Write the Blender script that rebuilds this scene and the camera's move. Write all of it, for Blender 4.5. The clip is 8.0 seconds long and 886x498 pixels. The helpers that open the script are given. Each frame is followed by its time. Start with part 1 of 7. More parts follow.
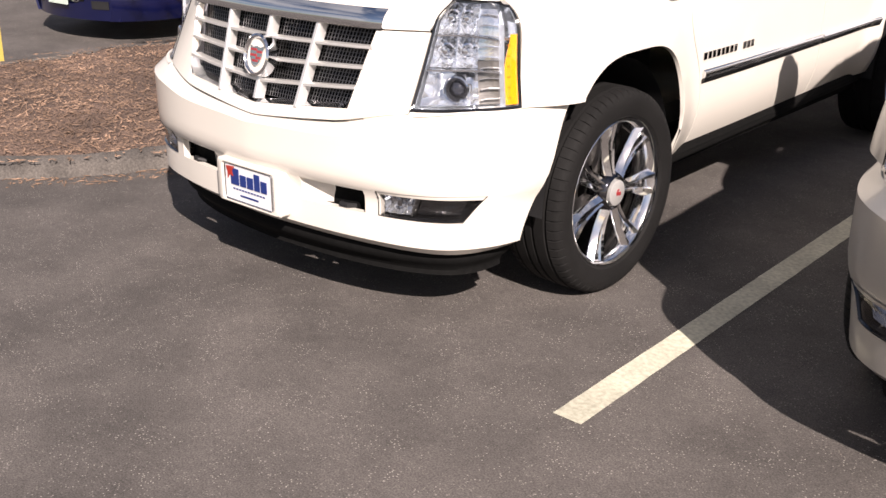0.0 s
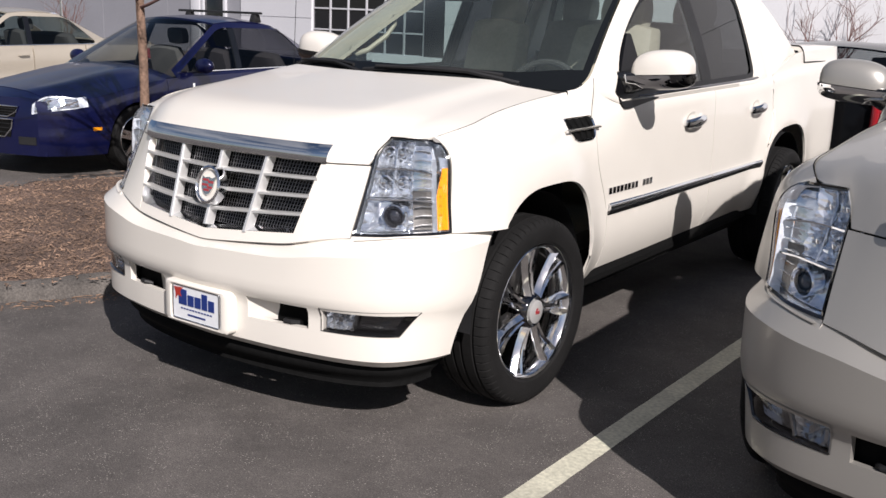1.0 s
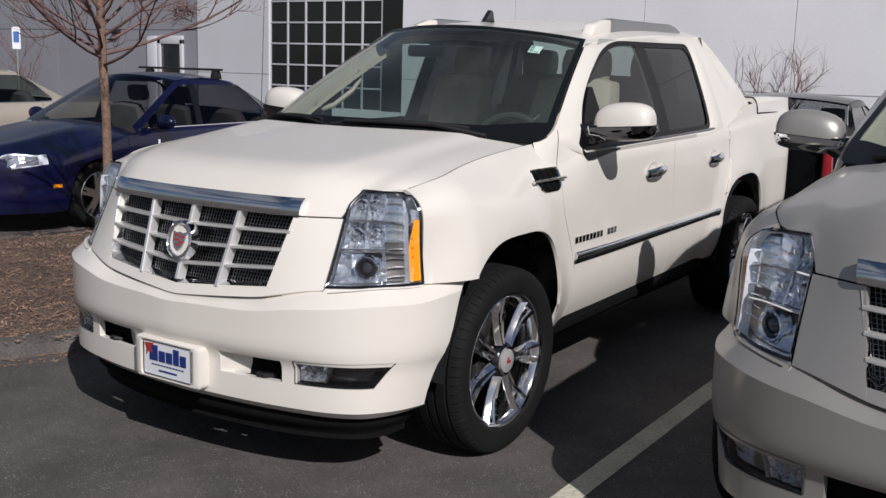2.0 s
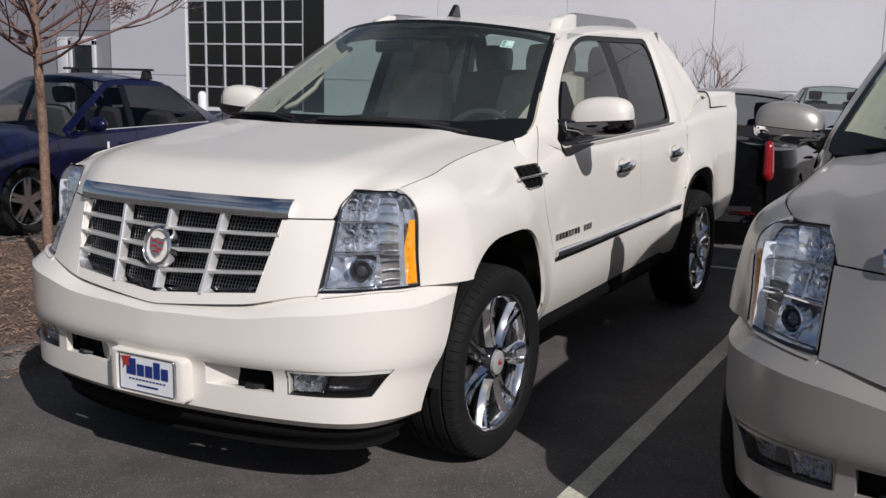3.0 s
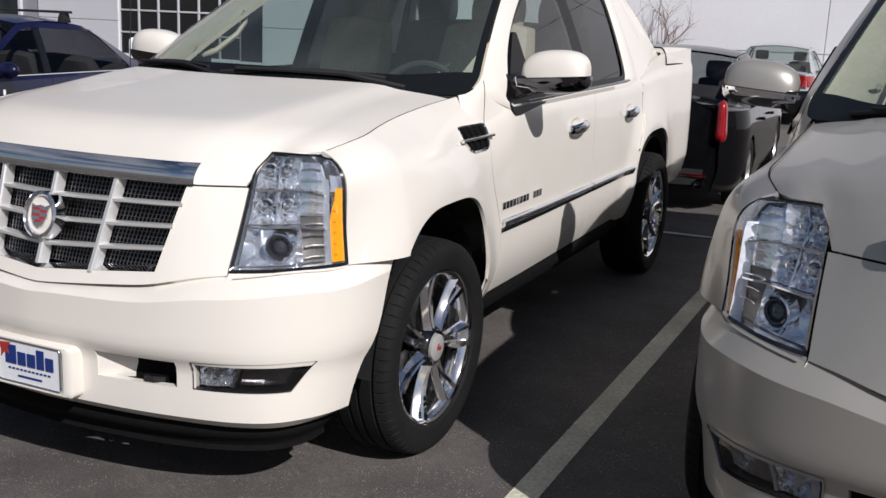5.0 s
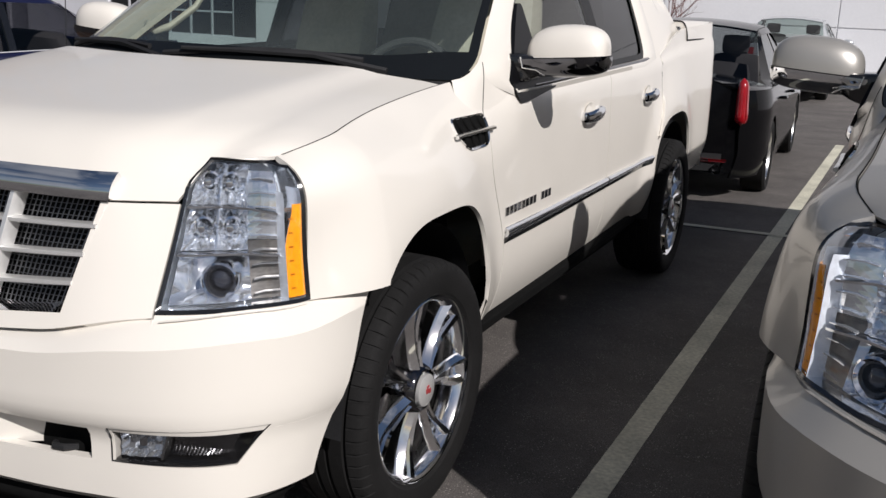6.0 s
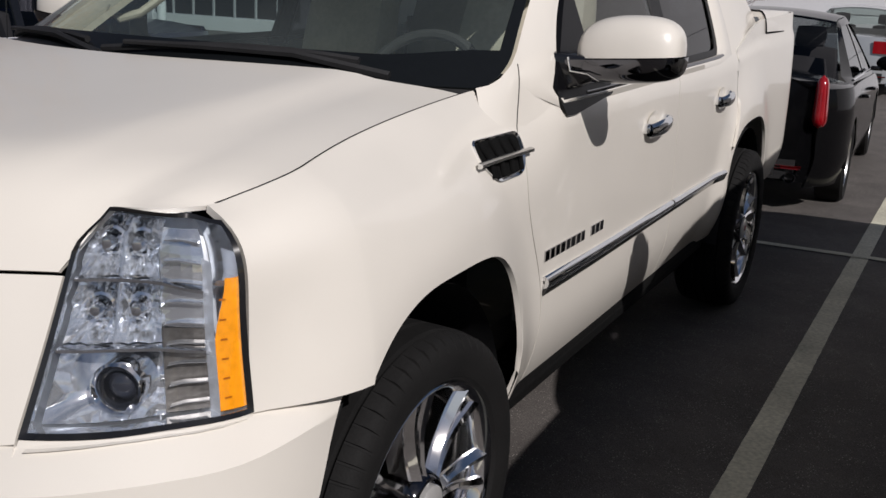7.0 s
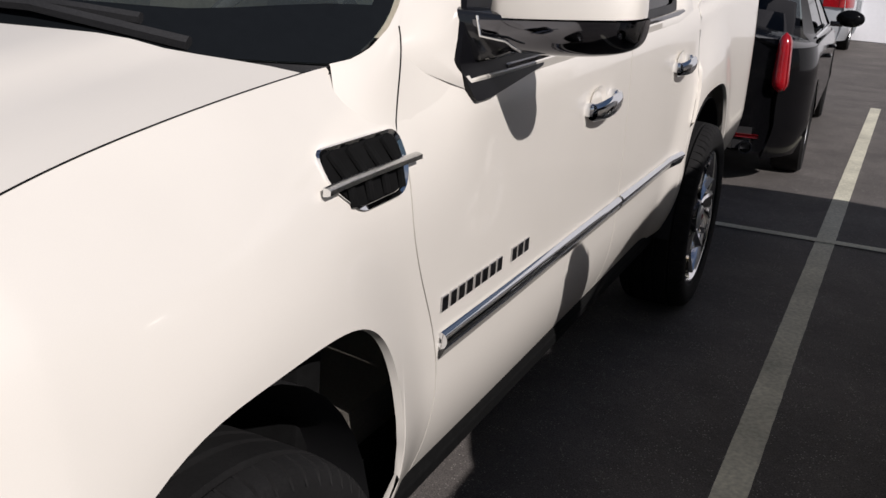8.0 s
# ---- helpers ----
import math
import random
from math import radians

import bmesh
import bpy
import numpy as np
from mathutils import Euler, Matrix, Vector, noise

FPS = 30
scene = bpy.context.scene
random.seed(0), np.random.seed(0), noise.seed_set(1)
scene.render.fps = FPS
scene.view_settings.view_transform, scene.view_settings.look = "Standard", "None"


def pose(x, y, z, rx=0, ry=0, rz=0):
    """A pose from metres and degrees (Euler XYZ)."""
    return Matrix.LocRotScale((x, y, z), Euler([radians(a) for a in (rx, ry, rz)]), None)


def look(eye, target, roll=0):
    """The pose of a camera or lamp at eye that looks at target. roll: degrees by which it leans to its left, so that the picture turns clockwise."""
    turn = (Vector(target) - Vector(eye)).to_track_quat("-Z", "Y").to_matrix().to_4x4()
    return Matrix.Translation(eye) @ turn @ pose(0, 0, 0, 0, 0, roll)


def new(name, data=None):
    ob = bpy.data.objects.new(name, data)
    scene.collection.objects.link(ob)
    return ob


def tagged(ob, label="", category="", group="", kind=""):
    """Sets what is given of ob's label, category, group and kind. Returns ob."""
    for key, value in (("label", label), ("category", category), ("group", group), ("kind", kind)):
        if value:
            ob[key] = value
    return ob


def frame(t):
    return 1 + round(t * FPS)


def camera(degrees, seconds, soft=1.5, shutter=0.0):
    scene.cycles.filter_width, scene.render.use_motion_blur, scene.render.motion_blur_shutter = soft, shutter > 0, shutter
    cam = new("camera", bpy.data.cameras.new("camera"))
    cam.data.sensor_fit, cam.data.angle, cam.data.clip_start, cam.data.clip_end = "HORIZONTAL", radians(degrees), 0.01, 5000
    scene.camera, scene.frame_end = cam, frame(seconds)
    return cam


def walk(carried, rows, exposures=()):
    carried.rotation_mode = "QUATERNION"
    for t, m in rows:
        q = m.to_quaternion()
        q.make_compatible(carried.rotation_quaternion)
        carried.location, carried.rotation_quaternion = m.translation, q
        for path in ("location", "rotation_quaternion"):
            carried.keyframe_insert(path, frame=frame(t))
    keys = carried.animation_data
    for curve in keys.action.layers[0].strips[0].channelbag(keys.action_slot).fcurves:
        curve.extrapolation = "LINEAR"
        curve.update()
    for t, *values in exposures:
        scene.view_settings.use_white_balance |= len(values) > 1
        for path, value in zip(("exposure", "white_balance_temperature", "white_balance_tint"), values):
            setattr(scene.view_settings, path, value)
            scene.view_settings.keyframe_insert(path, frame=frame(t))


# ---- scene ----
cam = camera(47.8, 8.0)
PATH = [
    (0, (2.837, -3.192, 1.585), (1.623, -1.779, 0.856), 0.6),
    (0.5, (2.878, -3.404, 1.585), (1.764, -1.847, 1.006), 0.9),
    (1, (2.969, -3.522, 1.61), (1.845, -1.933, 1.149), 2.1),
    (1.5, (2.998, -3.566, 1.612), (1.882, -1.949, 1.237), 1.9),
    (1.7, (2.993, -3.576, 1.611), (1.898, -1.943, 1.244), 1.8),
    (2.8, (2.7, -3.617, 1.593), (1.72, -1.906, 1.259), 1.1),
    (3, (2.635, -3.628, 1.581), (1.708, -1.891, 1.23), 1.2),
    (3.5, (2.548, -3.622, 1.578), (1.677, -1.862, 1.2), 1.9),
    (4, (2.531, -3.591, 1.577), (1.657, -1.834, 1.191), 1.6),
    (4.5, (2.51, -3.461, 1.566), (1.672, -1.695, 1.143), 1.8),
    (4.7, (2.488, -3.363, 1.558), (1.666, -1.591, 1.128), 1.9),
    (5.8, (2.236, -2.688, 1.57), (1.419, -0.924, 1.098), 3.7),
    (6, (2.178, -2.557, 1.548), (1.369, -0.793, 1.062), 2.3),
    (6.5, (2.085, -2.212, 1.55), (1.184, -0.486, 1.089), 1.1),
    (7, (1.901, -1.799, 1.541), (1.012, -0.084, 1.025), 2.7),
    (7.5, (1.761, -1.407, 1.531), (1.011, 0.36, 0.968), 2.8),
    (8, (1.643, -0.949, 1.512), (0.877, 0.794, 0.899), 4.1),
]
EXPOSURES = [(0.0, 0.90, 6900, 20), (0.5, 0.76, 6500, 18), (1.0, 0.36, 6300, 15), (1.5, -0.22, 6100, 14), (3.0, -0.22, 6100, 14), (4.0, -0.18, 6100, 14), (4.5, 0.02, 6100, 14),
             (6.0, 0.0, 6200, 13), (6.5, -0.07, 6200, 13), (7.0, -0.38, 6250, 14), (7.5, -0.34, 6250, 14), (8.0, -0.12, 6250, 15)]
walk(cam, [(t, look(eye, target, roll)) for t, eye, target, roll in PATH], EXPOSURES)

# ---- world, sun ----
SUN_WAY = Vector((-1.0, 0.67, -0.90)).normalized()
world = bpy.data.worlds.new("world")
scene.world = world
world.use_nodes = True
sky = world.node_tree.nodes.new("ShaderNodeTexSky")
sky.sky_type, sky.sun_disc = "NISHITA", False
sky.sun_elevation = math.asin(-SUN_WAY.z)
sky.sun_rotation = math.atan2(-SUN_WAY.x, -SUN_WAY.y)
back = world.node_tree.nodes["Background"]
back.inputs["Strength"].default_value = 0.046
# thin broken cloud over the blue
wn = world.node_tree
way = wn.nodes.new("ShaderNodeTexCoord")
cloud = wn.nodes.new("ShaderNodeTexNoise")
cloud.inputs["Scale"].default_value, cloud.inputs["Detail"].default_value, cloud.inputs["Roughness"].default_value = 2.6, 6, 0.55
stretch = wn.nodes.new("ShaderNodeMapping")
stretch.inputs["Scale"].default_value = (1.0, 0.7, 2.2)
wn.links.new(way.outputs["Generated"], stretch.inputs["Vector"])
wn.links.new(stretch.outputs["Vector"], cloud.inputs["Vector"])
cover = wn.nodes.new("ShaderNodeMapRange")
for key, value in (("From Min", 0.46), ("From Max", 0.66), ("To Min", 0.0), ("To Max", 0.75)):
    cover.inputs[key].default_value = value
wn.links.new(cloud.outputs["Fac"], cover.inputs["Value"])
blend = wn.nodes.new("ShaderNodeMix")
blend.data_type = "RGBA"
blend.inputs["B"].default_value = (7.0, 7.1, 7.4, 1)
wn.links.new(cover.outputs["Result"], blend.inputs["Factor"])
wn.links.new(sky.outputs[0], blend.inputs["A"])
wn.links.new(blend.outputs["Result"], back.inputs[0])
sun_data = bpy.data.lights.new("sun", "SUN")
sun_data.energy, sun_data.angle, sun_data.color = 5.0, radians(0.55), (1.0, 0.95, 0.88)
sun = new("sun", sun_data)
sun.rotation_mode = "QUATERNION"
sun.rotation_quaternion = SUN_WAY.to_track_quat("-Z", "Y")

# ---- materials ----


def material(name, colour, rough=0.5, metal=0.0, coat=0.0, grain=0.0, scale=30.0, stain=0.0, stain_scale=2.0,
             bump=0.0, bump_scale=60.0, random_tint=0.0, **more):
    """A procedural surface with fine grain, broad stains and relief."""
    m = bpy.data.materials.new(name)
    m.use_nodes = True
    nt = m.node_tree
    b = nt.nodes["Principled BSDF"]
    b.inputs["Base Color"].default_value = (*colour, 1)
    b.inputs["Roughness"].default_value = rough
    b.inputs["Metallic"].default_value = metal
    b.inputs["Coat Weight"].default_value = coat
    b.inputs["Coat Roughness"].default_value = 0.03
    for key, value in more.items():
        b.inputs[key.replace("_", " ")].default_value = value
    co = nt.nodes.new("ShaderNodeTexCoord")
    last = None
    for amount, size, detail in ((grain, scale, 6), (stain, stain_scale, 4)):
        if amount <= 0:
            continue
        tex = nt.nodes.new("ShaderNodeTexNoise")
        tex.inputs["Scale"].default_value, tex.inputs["Detail"].default_value = size, detail
        nt.links.new(co.outputs["Object"], tex.inputs["Vector"])
        rng = nt.nodes.new("ShaderNodeMapRange")
        rng.inputs["From Min"].default_value, rng.inputs["From Max"].default_value = 0.3, 0.7
        rng.inputs["To Min"].default_value, rng.inputs["To Max"].default_value = 1 - amount, 1 + amount
        nt.links.new(tex.outputs["Fac"], rng.inputs["Value"])
        mul = nt.nodes.new("ShaderNodeMix")
        mul.data_type, mul.blend_type = "RGBA", "MULTIPLY"
        mul.inputs["Factor"].default_value = 1
        if last is None:
            mul.inputs["A"].default_value = (*colour, 1)
        else:
            nt.links.new(last, mul.inputs["A"])
        nt.links.new(rng.outputs["Result"], mul.inputs["B"])
        last = mul.outputs["Result"]
    if random_tint > 0:
        info = nt.nodes.new("ShaderNodeObjectInfo")
        rng = nt.nodes.new("ShaderNodeMapRange")
        rng.inputs["To Min"].default_value, rng.inputs["To Max"].default_value = 1 - random_tint, 1 + random_tint
        nt.links.new(info.outputs["Random"], rng.inputs["Value"])
        mul = nt.nodes.new("ShaderNodeMix")
        mul.data_type, mul.blend_type = "RGBA", "MULTIPLY"
        mul.inputs["Factor"].default_value = 1
        if last is None:
            mul.inputs["A"].default_value = (*colour, 1)
        else:
            nt.links.new(last, mul.inputs["A"])
        nt.links.new(rng.outputs["Result"], mul.inputs["B"])
        last = mul.outputs["Result"]
    if last is not None:
        nt.links.new(last, b.inputs["Base Color"])
    if bump > 0:
        tex = nt.nodes.new("ShaderNodeTexNoise")
        tex.inputs["Scale"].default_value, tex.inputs["Detail"].default_value = bump_scale, 5
        nt.links.new(co.outputs["Object"], tex.inputs["Vector"])
        bp = nt.nodes.new("ShaderNodeBump")
        bp.inputs["Strength"].default_value, bp.inputs["Distance"].default_value = 1.0, bump
        nt.links.new(tex.outputs["Fac"], bp.inputs["Height"])
        nt.links.new(bp.outputs["Normal"], b.inputs["Normal"])
    return m


def glass(name, tint, rough=0.0, ior=1.5, film_mix=0.0):
    """A thin pane: clear tinted see-through with a glossy face and perhaps a thin pale film."""
    m = bpy.data.materials.new(name)
    m.use_nodes = True
    nt = m.node_tree
    nt.nodes.remove(nt.nodes["Principled BSDF"])
    out = nt.nodes["Material Output"]
    tr = nt.nodes.new("ShaderNodeBsdfTransparent")
    tr.inputs["Color"].default_value = (*tint, 1)
    gl = nt.nodes.new("ShaderNodeBsdfGlossy")
    gl.inputs["Roughness"].default_value = rough
    edge = nt.nodes.new("ShaderNodeLayerWeight")
    edge.inputs["Blend"].default_value = 0.5
    steep = nt.nodes.new("ShaderNodeMath")
    steep.operation = "POWER"
    steep.inputs[1].default_value = 5.0
    nt.links.new(edge.outputs["Facing"], steep.inputs[0])
    base = ((ior - 1) / (ior + 1)) ** 2
    fr = nt.nodes.new("ShaderNodeMath")
    fr.operation = "MULTIPLY_ADD"
    fr.inputs[1].default_value, fr.inputs[2].default_value = 1 - base, base
    nt.links.new(steep.outputs[0], fr.inputs[0])
    mx = nt.nodes.new("ShaderNodeMixShader")
    nt.links.new(fr.outputs[0], mx.inputs[0])
    nt.links.new(tr.outputs[0], mx.inputs[1])
    nt.links.new(gl.outputs[0], mx.inputs[2])
    nt.links.new(mx.outputs[0], out.inputs[0])
    # uneven pale blue-green diffuse layer mixed over the pane
    if film_mix:
        film = nt.nodes.new("ShaderNodeBsdfDiffuse")
        film.inputs["Color"].default_value = (0.56, 0.66, 0.66, 1)
        streak = nt.nodes.new("ShaderNodeTexNoise")
        streak.inputs["Scale"].default_value, streak.inputs["Detail"].default_value = 2.2, 4
        amount = nt.nodes.new("ShaderNodeMath")
        amount.operation = "MULTIPLY"
        amount.inputs[1].default_value = film_mix * 2
        nt.links.new(streak.outputs["Fac"], amount.inputs[0])
        top = nt.nodes.new("ShaderNodeMixShader")
        nt.links.new(amount.outputs[0], top.inputs[0])
        nt.links.new(mx.outputs[0], top.inputs[1])
        nt.links.new(film.outputs[0], top.inputs[2])
        nt.links.new(top.outputs[0], out.inputs[0])
    return m


def asphalt():
    """Worn car-park asphalt: aggregate, pale specks, tyre-polished patches and faint stains."""
    m = material("asphalt", (0.089, 0.079, 0.073), 0.84)
    nt = m.node_tree
    b = nt.nodes["Principled BSDF"]
    co = nt.nodes.new("ShaderNodeTexCoord")

    def tex(scale, detail, lo, hi, to_lo, to_hi, rough=0.6):
        n = nt.nodes.new("ShaderNodeTexNoise")
        n.inputs["Scale"].default_value, n.inputs["Detail"].default_value, n.inputs["Roughness"].default_value = scale, detail, rough
        nt.links.new(co.outputs["Object"], n.inputs["Vector"])
        r = nt.nodes.new("ShaderNodeMapRange")
        for key, value in (("From Min", lo), ("From Max", hi), ("To Min", to_lo), ("To Max", to_hi)):
            r.inputs[key].default_value = value
        nt.links.new(n.outputs["Fac"], r.inputs["Value"])
        return n, r

    def times(a, c):
        mm = nt.nodes.new("ShaderNodeMath")
        mm.operation = "MULTIPLY"
        nt.links.new(a, mm.inputs[0])
        nt.links.new(c, mm.inputs[1])
        return mm.outputs[0]
    fine_tex, fine = tex(170, 5, 0.32, 0.68, 0.50, 1.52)
    _, coarse = tex(38, 6, 0.32, 0.68, 0.86, 1.14)
    _, patch = tex(1.7, 6, 0.36, 0.64, 0.72, 1.22, 0.65)
    _, broad = tex(0.35, 3, 0.35, 0.65, 0.90, 1.10)
    f = times(times(fine.outputs[0], coarse.outputs[0]), times(patch.outputs[0], broad.outputs[0]))
    speck = nt.nodes.new("ShaderNodeTexVoronoi")
    speck.inputs["Scale"].default_value = 85
    nt.links.new(co.outputs["Object"], speck.inputs["Vector"])
    near = nt.nodes.new("ShaderNodeMapRange")
    for key, value in (("From Min", 0.14), ("From Max", 0.24), ("To Min", 1.0), ("To Max", 0.0)):
        near.inputs[key].default_value = value
    nt.links.new(speck.outputs["Distance"], near.inputs["Value"])
    _, some = tex(9, 5, 0.42, 0.60, 0.0, 1.0)
    mask = times(near.outputs[0], some.outputs[0])
    base = nt.nodes.new("ShaderNodeMix")
    base.data_type, base.blend_type = "RGBA", "MULTIPLY"
    base.inputs["Factor"].default_value = 1
    base.inputs["A"].default_value = (0.089, 0.079, 0.073, 1)
    nt.links.new(f, base.inputs["B"])
    mix = nt.nodes.new("ShaderNodeMix")
    mix.data_type = "RGBA"
    mix.inputs["B"].default_value = (0.36, 0.33, 0.30, 1)
    nt.links.new(mask, mix.inputs["Factor"])
    nt.links.new(base.outputs["Result"], mix.inputs["A"])
    nt.links.new(mix.outputs["Result"], b.inputs["Base Color"])
    bp = nt.nodes.new("ShaderNodeBump")
    bp.inputs["Distance"].default_value = 0.005
    nt.links.new(fine_tex.outputs["Fac"], bp.inputs["Height"])
    nt.links.new(bp.outputs["Normal"], b.inputs["Normal"])
    return m


PEARL = material("pearl_paint", (0.70, 0.662, 0.60), 0.30, 0.0, 0.55, 0.015, 900, 0.02, 3)
SILVER = material("silver_paint", (0.40, 0.382, 0.352), 0.36, 0.5, 0.35, 0.03, 1200, 0.02, 3)
BLUE = material("blue_paint", (0.003, 0.005, 0.042), 0.3, 0.3, 0.6, 0.03, 900, 0.05, 3)
BEIGE = material("beige_paint", (0.44, 0.39, 0.32), 0.34, 0.3, 0.9, 0.02, 900, 0.03, 3)
BLACK = material("black_paint", (0.003, 0.003, 0.0035), 0.10, 0.0, 0.0, 0.1, 500, 0.1, 3, Specular_IOR_Level=0.12)
GREY = material("grey_paint", (0.42, 0.44, 0.46), 0.34, 0.5, 0.9, 0.03, 900, 0.03, 3)
CHROME = material("chrome", (0.82, 0.83, 0.85), 0.06, 1.0, 0.0, 0.02, 40, 0.03, 6)
SATIN = material("satin_chrome", (0.74, 0.74, 0.73), 0.26, 1.0, 0.0, 0.03, 80, 0.04, 8)
PLASTIC = material("black_plastic", (0.018, 0.018, 0.019), 0.5, 0.0, 0.0, 0.2, 300, 0.15, 8, 0.0004, 500, Specular_IOR_Level=0.2)
GLOSSBLACK = material("gloss_black", (0.008, 0.008, 0.009), 0.12, 0.0, 0.6, 0.1, 100)
RUBBER = material("tyre_rubber", (0.0075, 0.0072, 0.0072), 0.8, 0.0, 0.0, 0.2, 200, 0.25, 7, 0.0006, 260, Specular_IOR_Level=0.22)
DARK = material("dark_cavity", (0.006, 0.006, 0.006), 0.9, 0.0, 0.0, 0.2, 40, Specular_IOR_Level=0.08)
LEATHER = material("cashmere_leather", (0.42, 0.38, 0.30), 0.55, 0.0, 0.0, 0.08, 60, 0.1, 5, 0.001, 240)
DASH = material("dashboard", (0.024, 0.023, 0.022), 0.7, 0.0, 0.0, 0.1, 60, 0.1, 5, 0.0005, 400)
CARPET = material("cabin_trim", (0.10, 0.09, 0.075), 0.9, 0.0, 0.0, 0.2, 200, 0.1, 5)
AMBERDARK = material("amber_prism", (0.42, 0.12, 0.004), 0.25, 0.0, 0.5)
AMBER = material("amber_lens", (0.92, 0.33, 0.006), 0.18, 0.0, 0.7, 0.1, 90, 0.05, 12)
REDLENS = material("red_lens", (0.25, 0.004, 0.008), 0.15, 0.0, 0.9, 0.1, 60, 0.1, 10)
WHITELINE = material("line_paint", (0.50, 0.48, 0.38), 0.75, 0.0, 0.0, 0.22, 60, 0.2, 3, 0.002, 150)
ASPHALT = asphalt()
MULCH = material("mulch_bed", (0.125, 0.082, 0.062), 0.95, 0.0, 0.0, 0.5, 70, 0.4, 1.6, 0.03, 60)
KERB = material("granite_kerb", (0.088, 0.078, 0.070), 0.9, 0.0, 0.0, 0.35, 90, 0.40, 4, 0.010, 60)
WALLWHITE = material("white_panel", (0.74, 0.74, 0.76), 0.6, 0.0, 0.0, 0.02, 20, 0.05, 0.4)
BARK = material("bark", (0.19, 0.12, 0.085), 0.9, 0.0, 0.0, 0.3, 40, 0.25, 6, 0.01, 50)
PANE = glass("clear_pane", (0.80, 0.86, 0.83))
TINT = glass("tinted_pane", (0.045, 0.045, 0.05))
LENS = glass("lamp_lens", (0.97, 0.98, 1.0))
SMOKE = glass("fog_lens", (0.36, 0.36, 0.38))
FOGGLASS = glass("smoked_fog_lens", (0.62, 0.62, 0.63))
SIDEGLASS = glass("side_glass", (0.52, 0.58, 0.57))
REARGLASS = glass("rear_glass", (0.62, 0.68, 0.66))
LAMPBACK = material("lamp_housing", (0.76, 0.79, 0.84), 0.30, 0.25, 0.0, 0.1, 60)
WHEELCHROME = material("wheel_chrome", (0.90, 0.90, 0.91), 0.09, 1.0, 0.0, 0.02, 40)
RAILGREY = material("satin_rail", (0.36, 0.36, 0.37), 0.36, 0.8, 0.0, 0.04, 60, 0.05, 5)
SAILBLACK = material("satin_black", (0.004, 0.004, 0.005), 0.35, 0.0, 0.0, 0.1, 100, Specular_IOR_Level=0.12)
# Chrome whose colour carries dark ground reflections on the mirror shell; plain dark elsewhere.
DIMMEDCHROME = material("dimmed_chrome", (0.11, 0.11, 0.12), 0.05, 1.0, 0.0, 0.02, 40)
DARKCHROME = material("smoked_chrome", (0.50, 0.50, 0.51), 0.05, 1.0, 0.0, 0.02, 40)
PROJECTOR = material("projector_glass", (0.02, 0.022, 0.03), 0.04, 0.0, 1.0)
CREST = material("crest_red", (0.30, 0.03, 0.035), 0.35, 0.0, 0.4, 0.2, 200)
PLATEWHITE = material("plate_white", (0.70, 0.71, 0.73), 0.4, 0.0, 0.2, 0.03, 60)
PLATEBLUE = material("plate_blue", (0.012, 0.03, 0.16), 0.4)
PLATERED = material("plate_red", (0.35, 0.03, 0.02), 0.4)
STICKER = material("sticker_paper", (0.72, 0.82, 0.76), 0.6)
STICKERINK = material("sticker_ink", (0.10, 0.25, 0.22), 0.6)
BRAKE = material("brake_iron", (0.16, 0.15, 0.14), 0.45, 0.8, 0.0, 0.2, 80)
LAMPFACET = material("lamp_reflector", (0.86, 0.89, 0.93), 0.09, 0.88, 0.0, 0.05, 90)
MESHWIRE = material("grille_mesh", (0.22, 0.22, 0.23), 0.3, 0.9)
GRILLEBAR = material("grille_bars", (0.80, 0.79, 0.77), 0.30, 0.65, 0.0, 0.03, 80)
SCREEN = glass("windscreen_glass", (0.64, 0.75, 0.72), ior=1.75, film_mix=0.035)
YELLOW = material("yellow_paint", (0.55, 0.42, 0.08), 0.7, 0.0, 0.0, 0.15, 60)
SIGNBLUE = material("sign_blue", (0.05, 0.14, 0.40), 0.5)
SIGNWHITE = material("sign_white", (0.75, 0.76, 0.78), 0.5, 0.0, 0.0, 0.03, 40)
ORANGE = material("orange_plastic", (0.55, 0.13, 0.06), 0.55, 0.0, 0.0, 0.1, 40)
SEATGREY = material("cloth_seat", (0.06, 0.058, 0.058), 0.85, 0.0, 0.0, 0.15, 150, 0.1, 5)
BADGEGOLD = material("badge_gold", (0.55, 0.42, 0.15), 0.3, 0.8)
PLATEGREEN = material("plate_green", (0.55, 0.66, 0.58), 0.5, 0.0, 0.0, 0.04, 40)
PLATEINK = material("plate_ink", (0.06, 0.16, 0.10), 0.5)
# Wing wall's shade is mixed into this grey; roof and inner wall share it.
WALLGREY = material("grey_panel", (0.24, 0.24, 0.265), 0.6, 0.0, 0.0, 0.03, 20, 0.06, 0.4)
SHOPGLASS = material("shop_glass", (0.012, 0.013, 0.015), 0.05, 0.0, 0.4)
TWIG = material("twig_bark", (0.155, 0.085, 0.075), 0.9, 0.0, 0.0, 0.3, 60, 0.2, 8)
LITTER = material("dry_litter", (0.21, 0.135, 0.092), 0.9, 0.0, 0.0, 0.5, 25, 0.5, 3)
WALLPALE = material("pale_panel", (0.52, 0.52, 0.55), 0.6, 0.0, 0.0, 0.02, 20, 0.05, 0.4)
FRIT = material("black_ceramic_border", (0.005, 0.006, 0.007), 0.35, 0.0, 0.0, 0.1, 60, Specular_IOR_Level=0.25)

# ---- building helpers ----


SHAPE = {"body": False, "bumper": False}


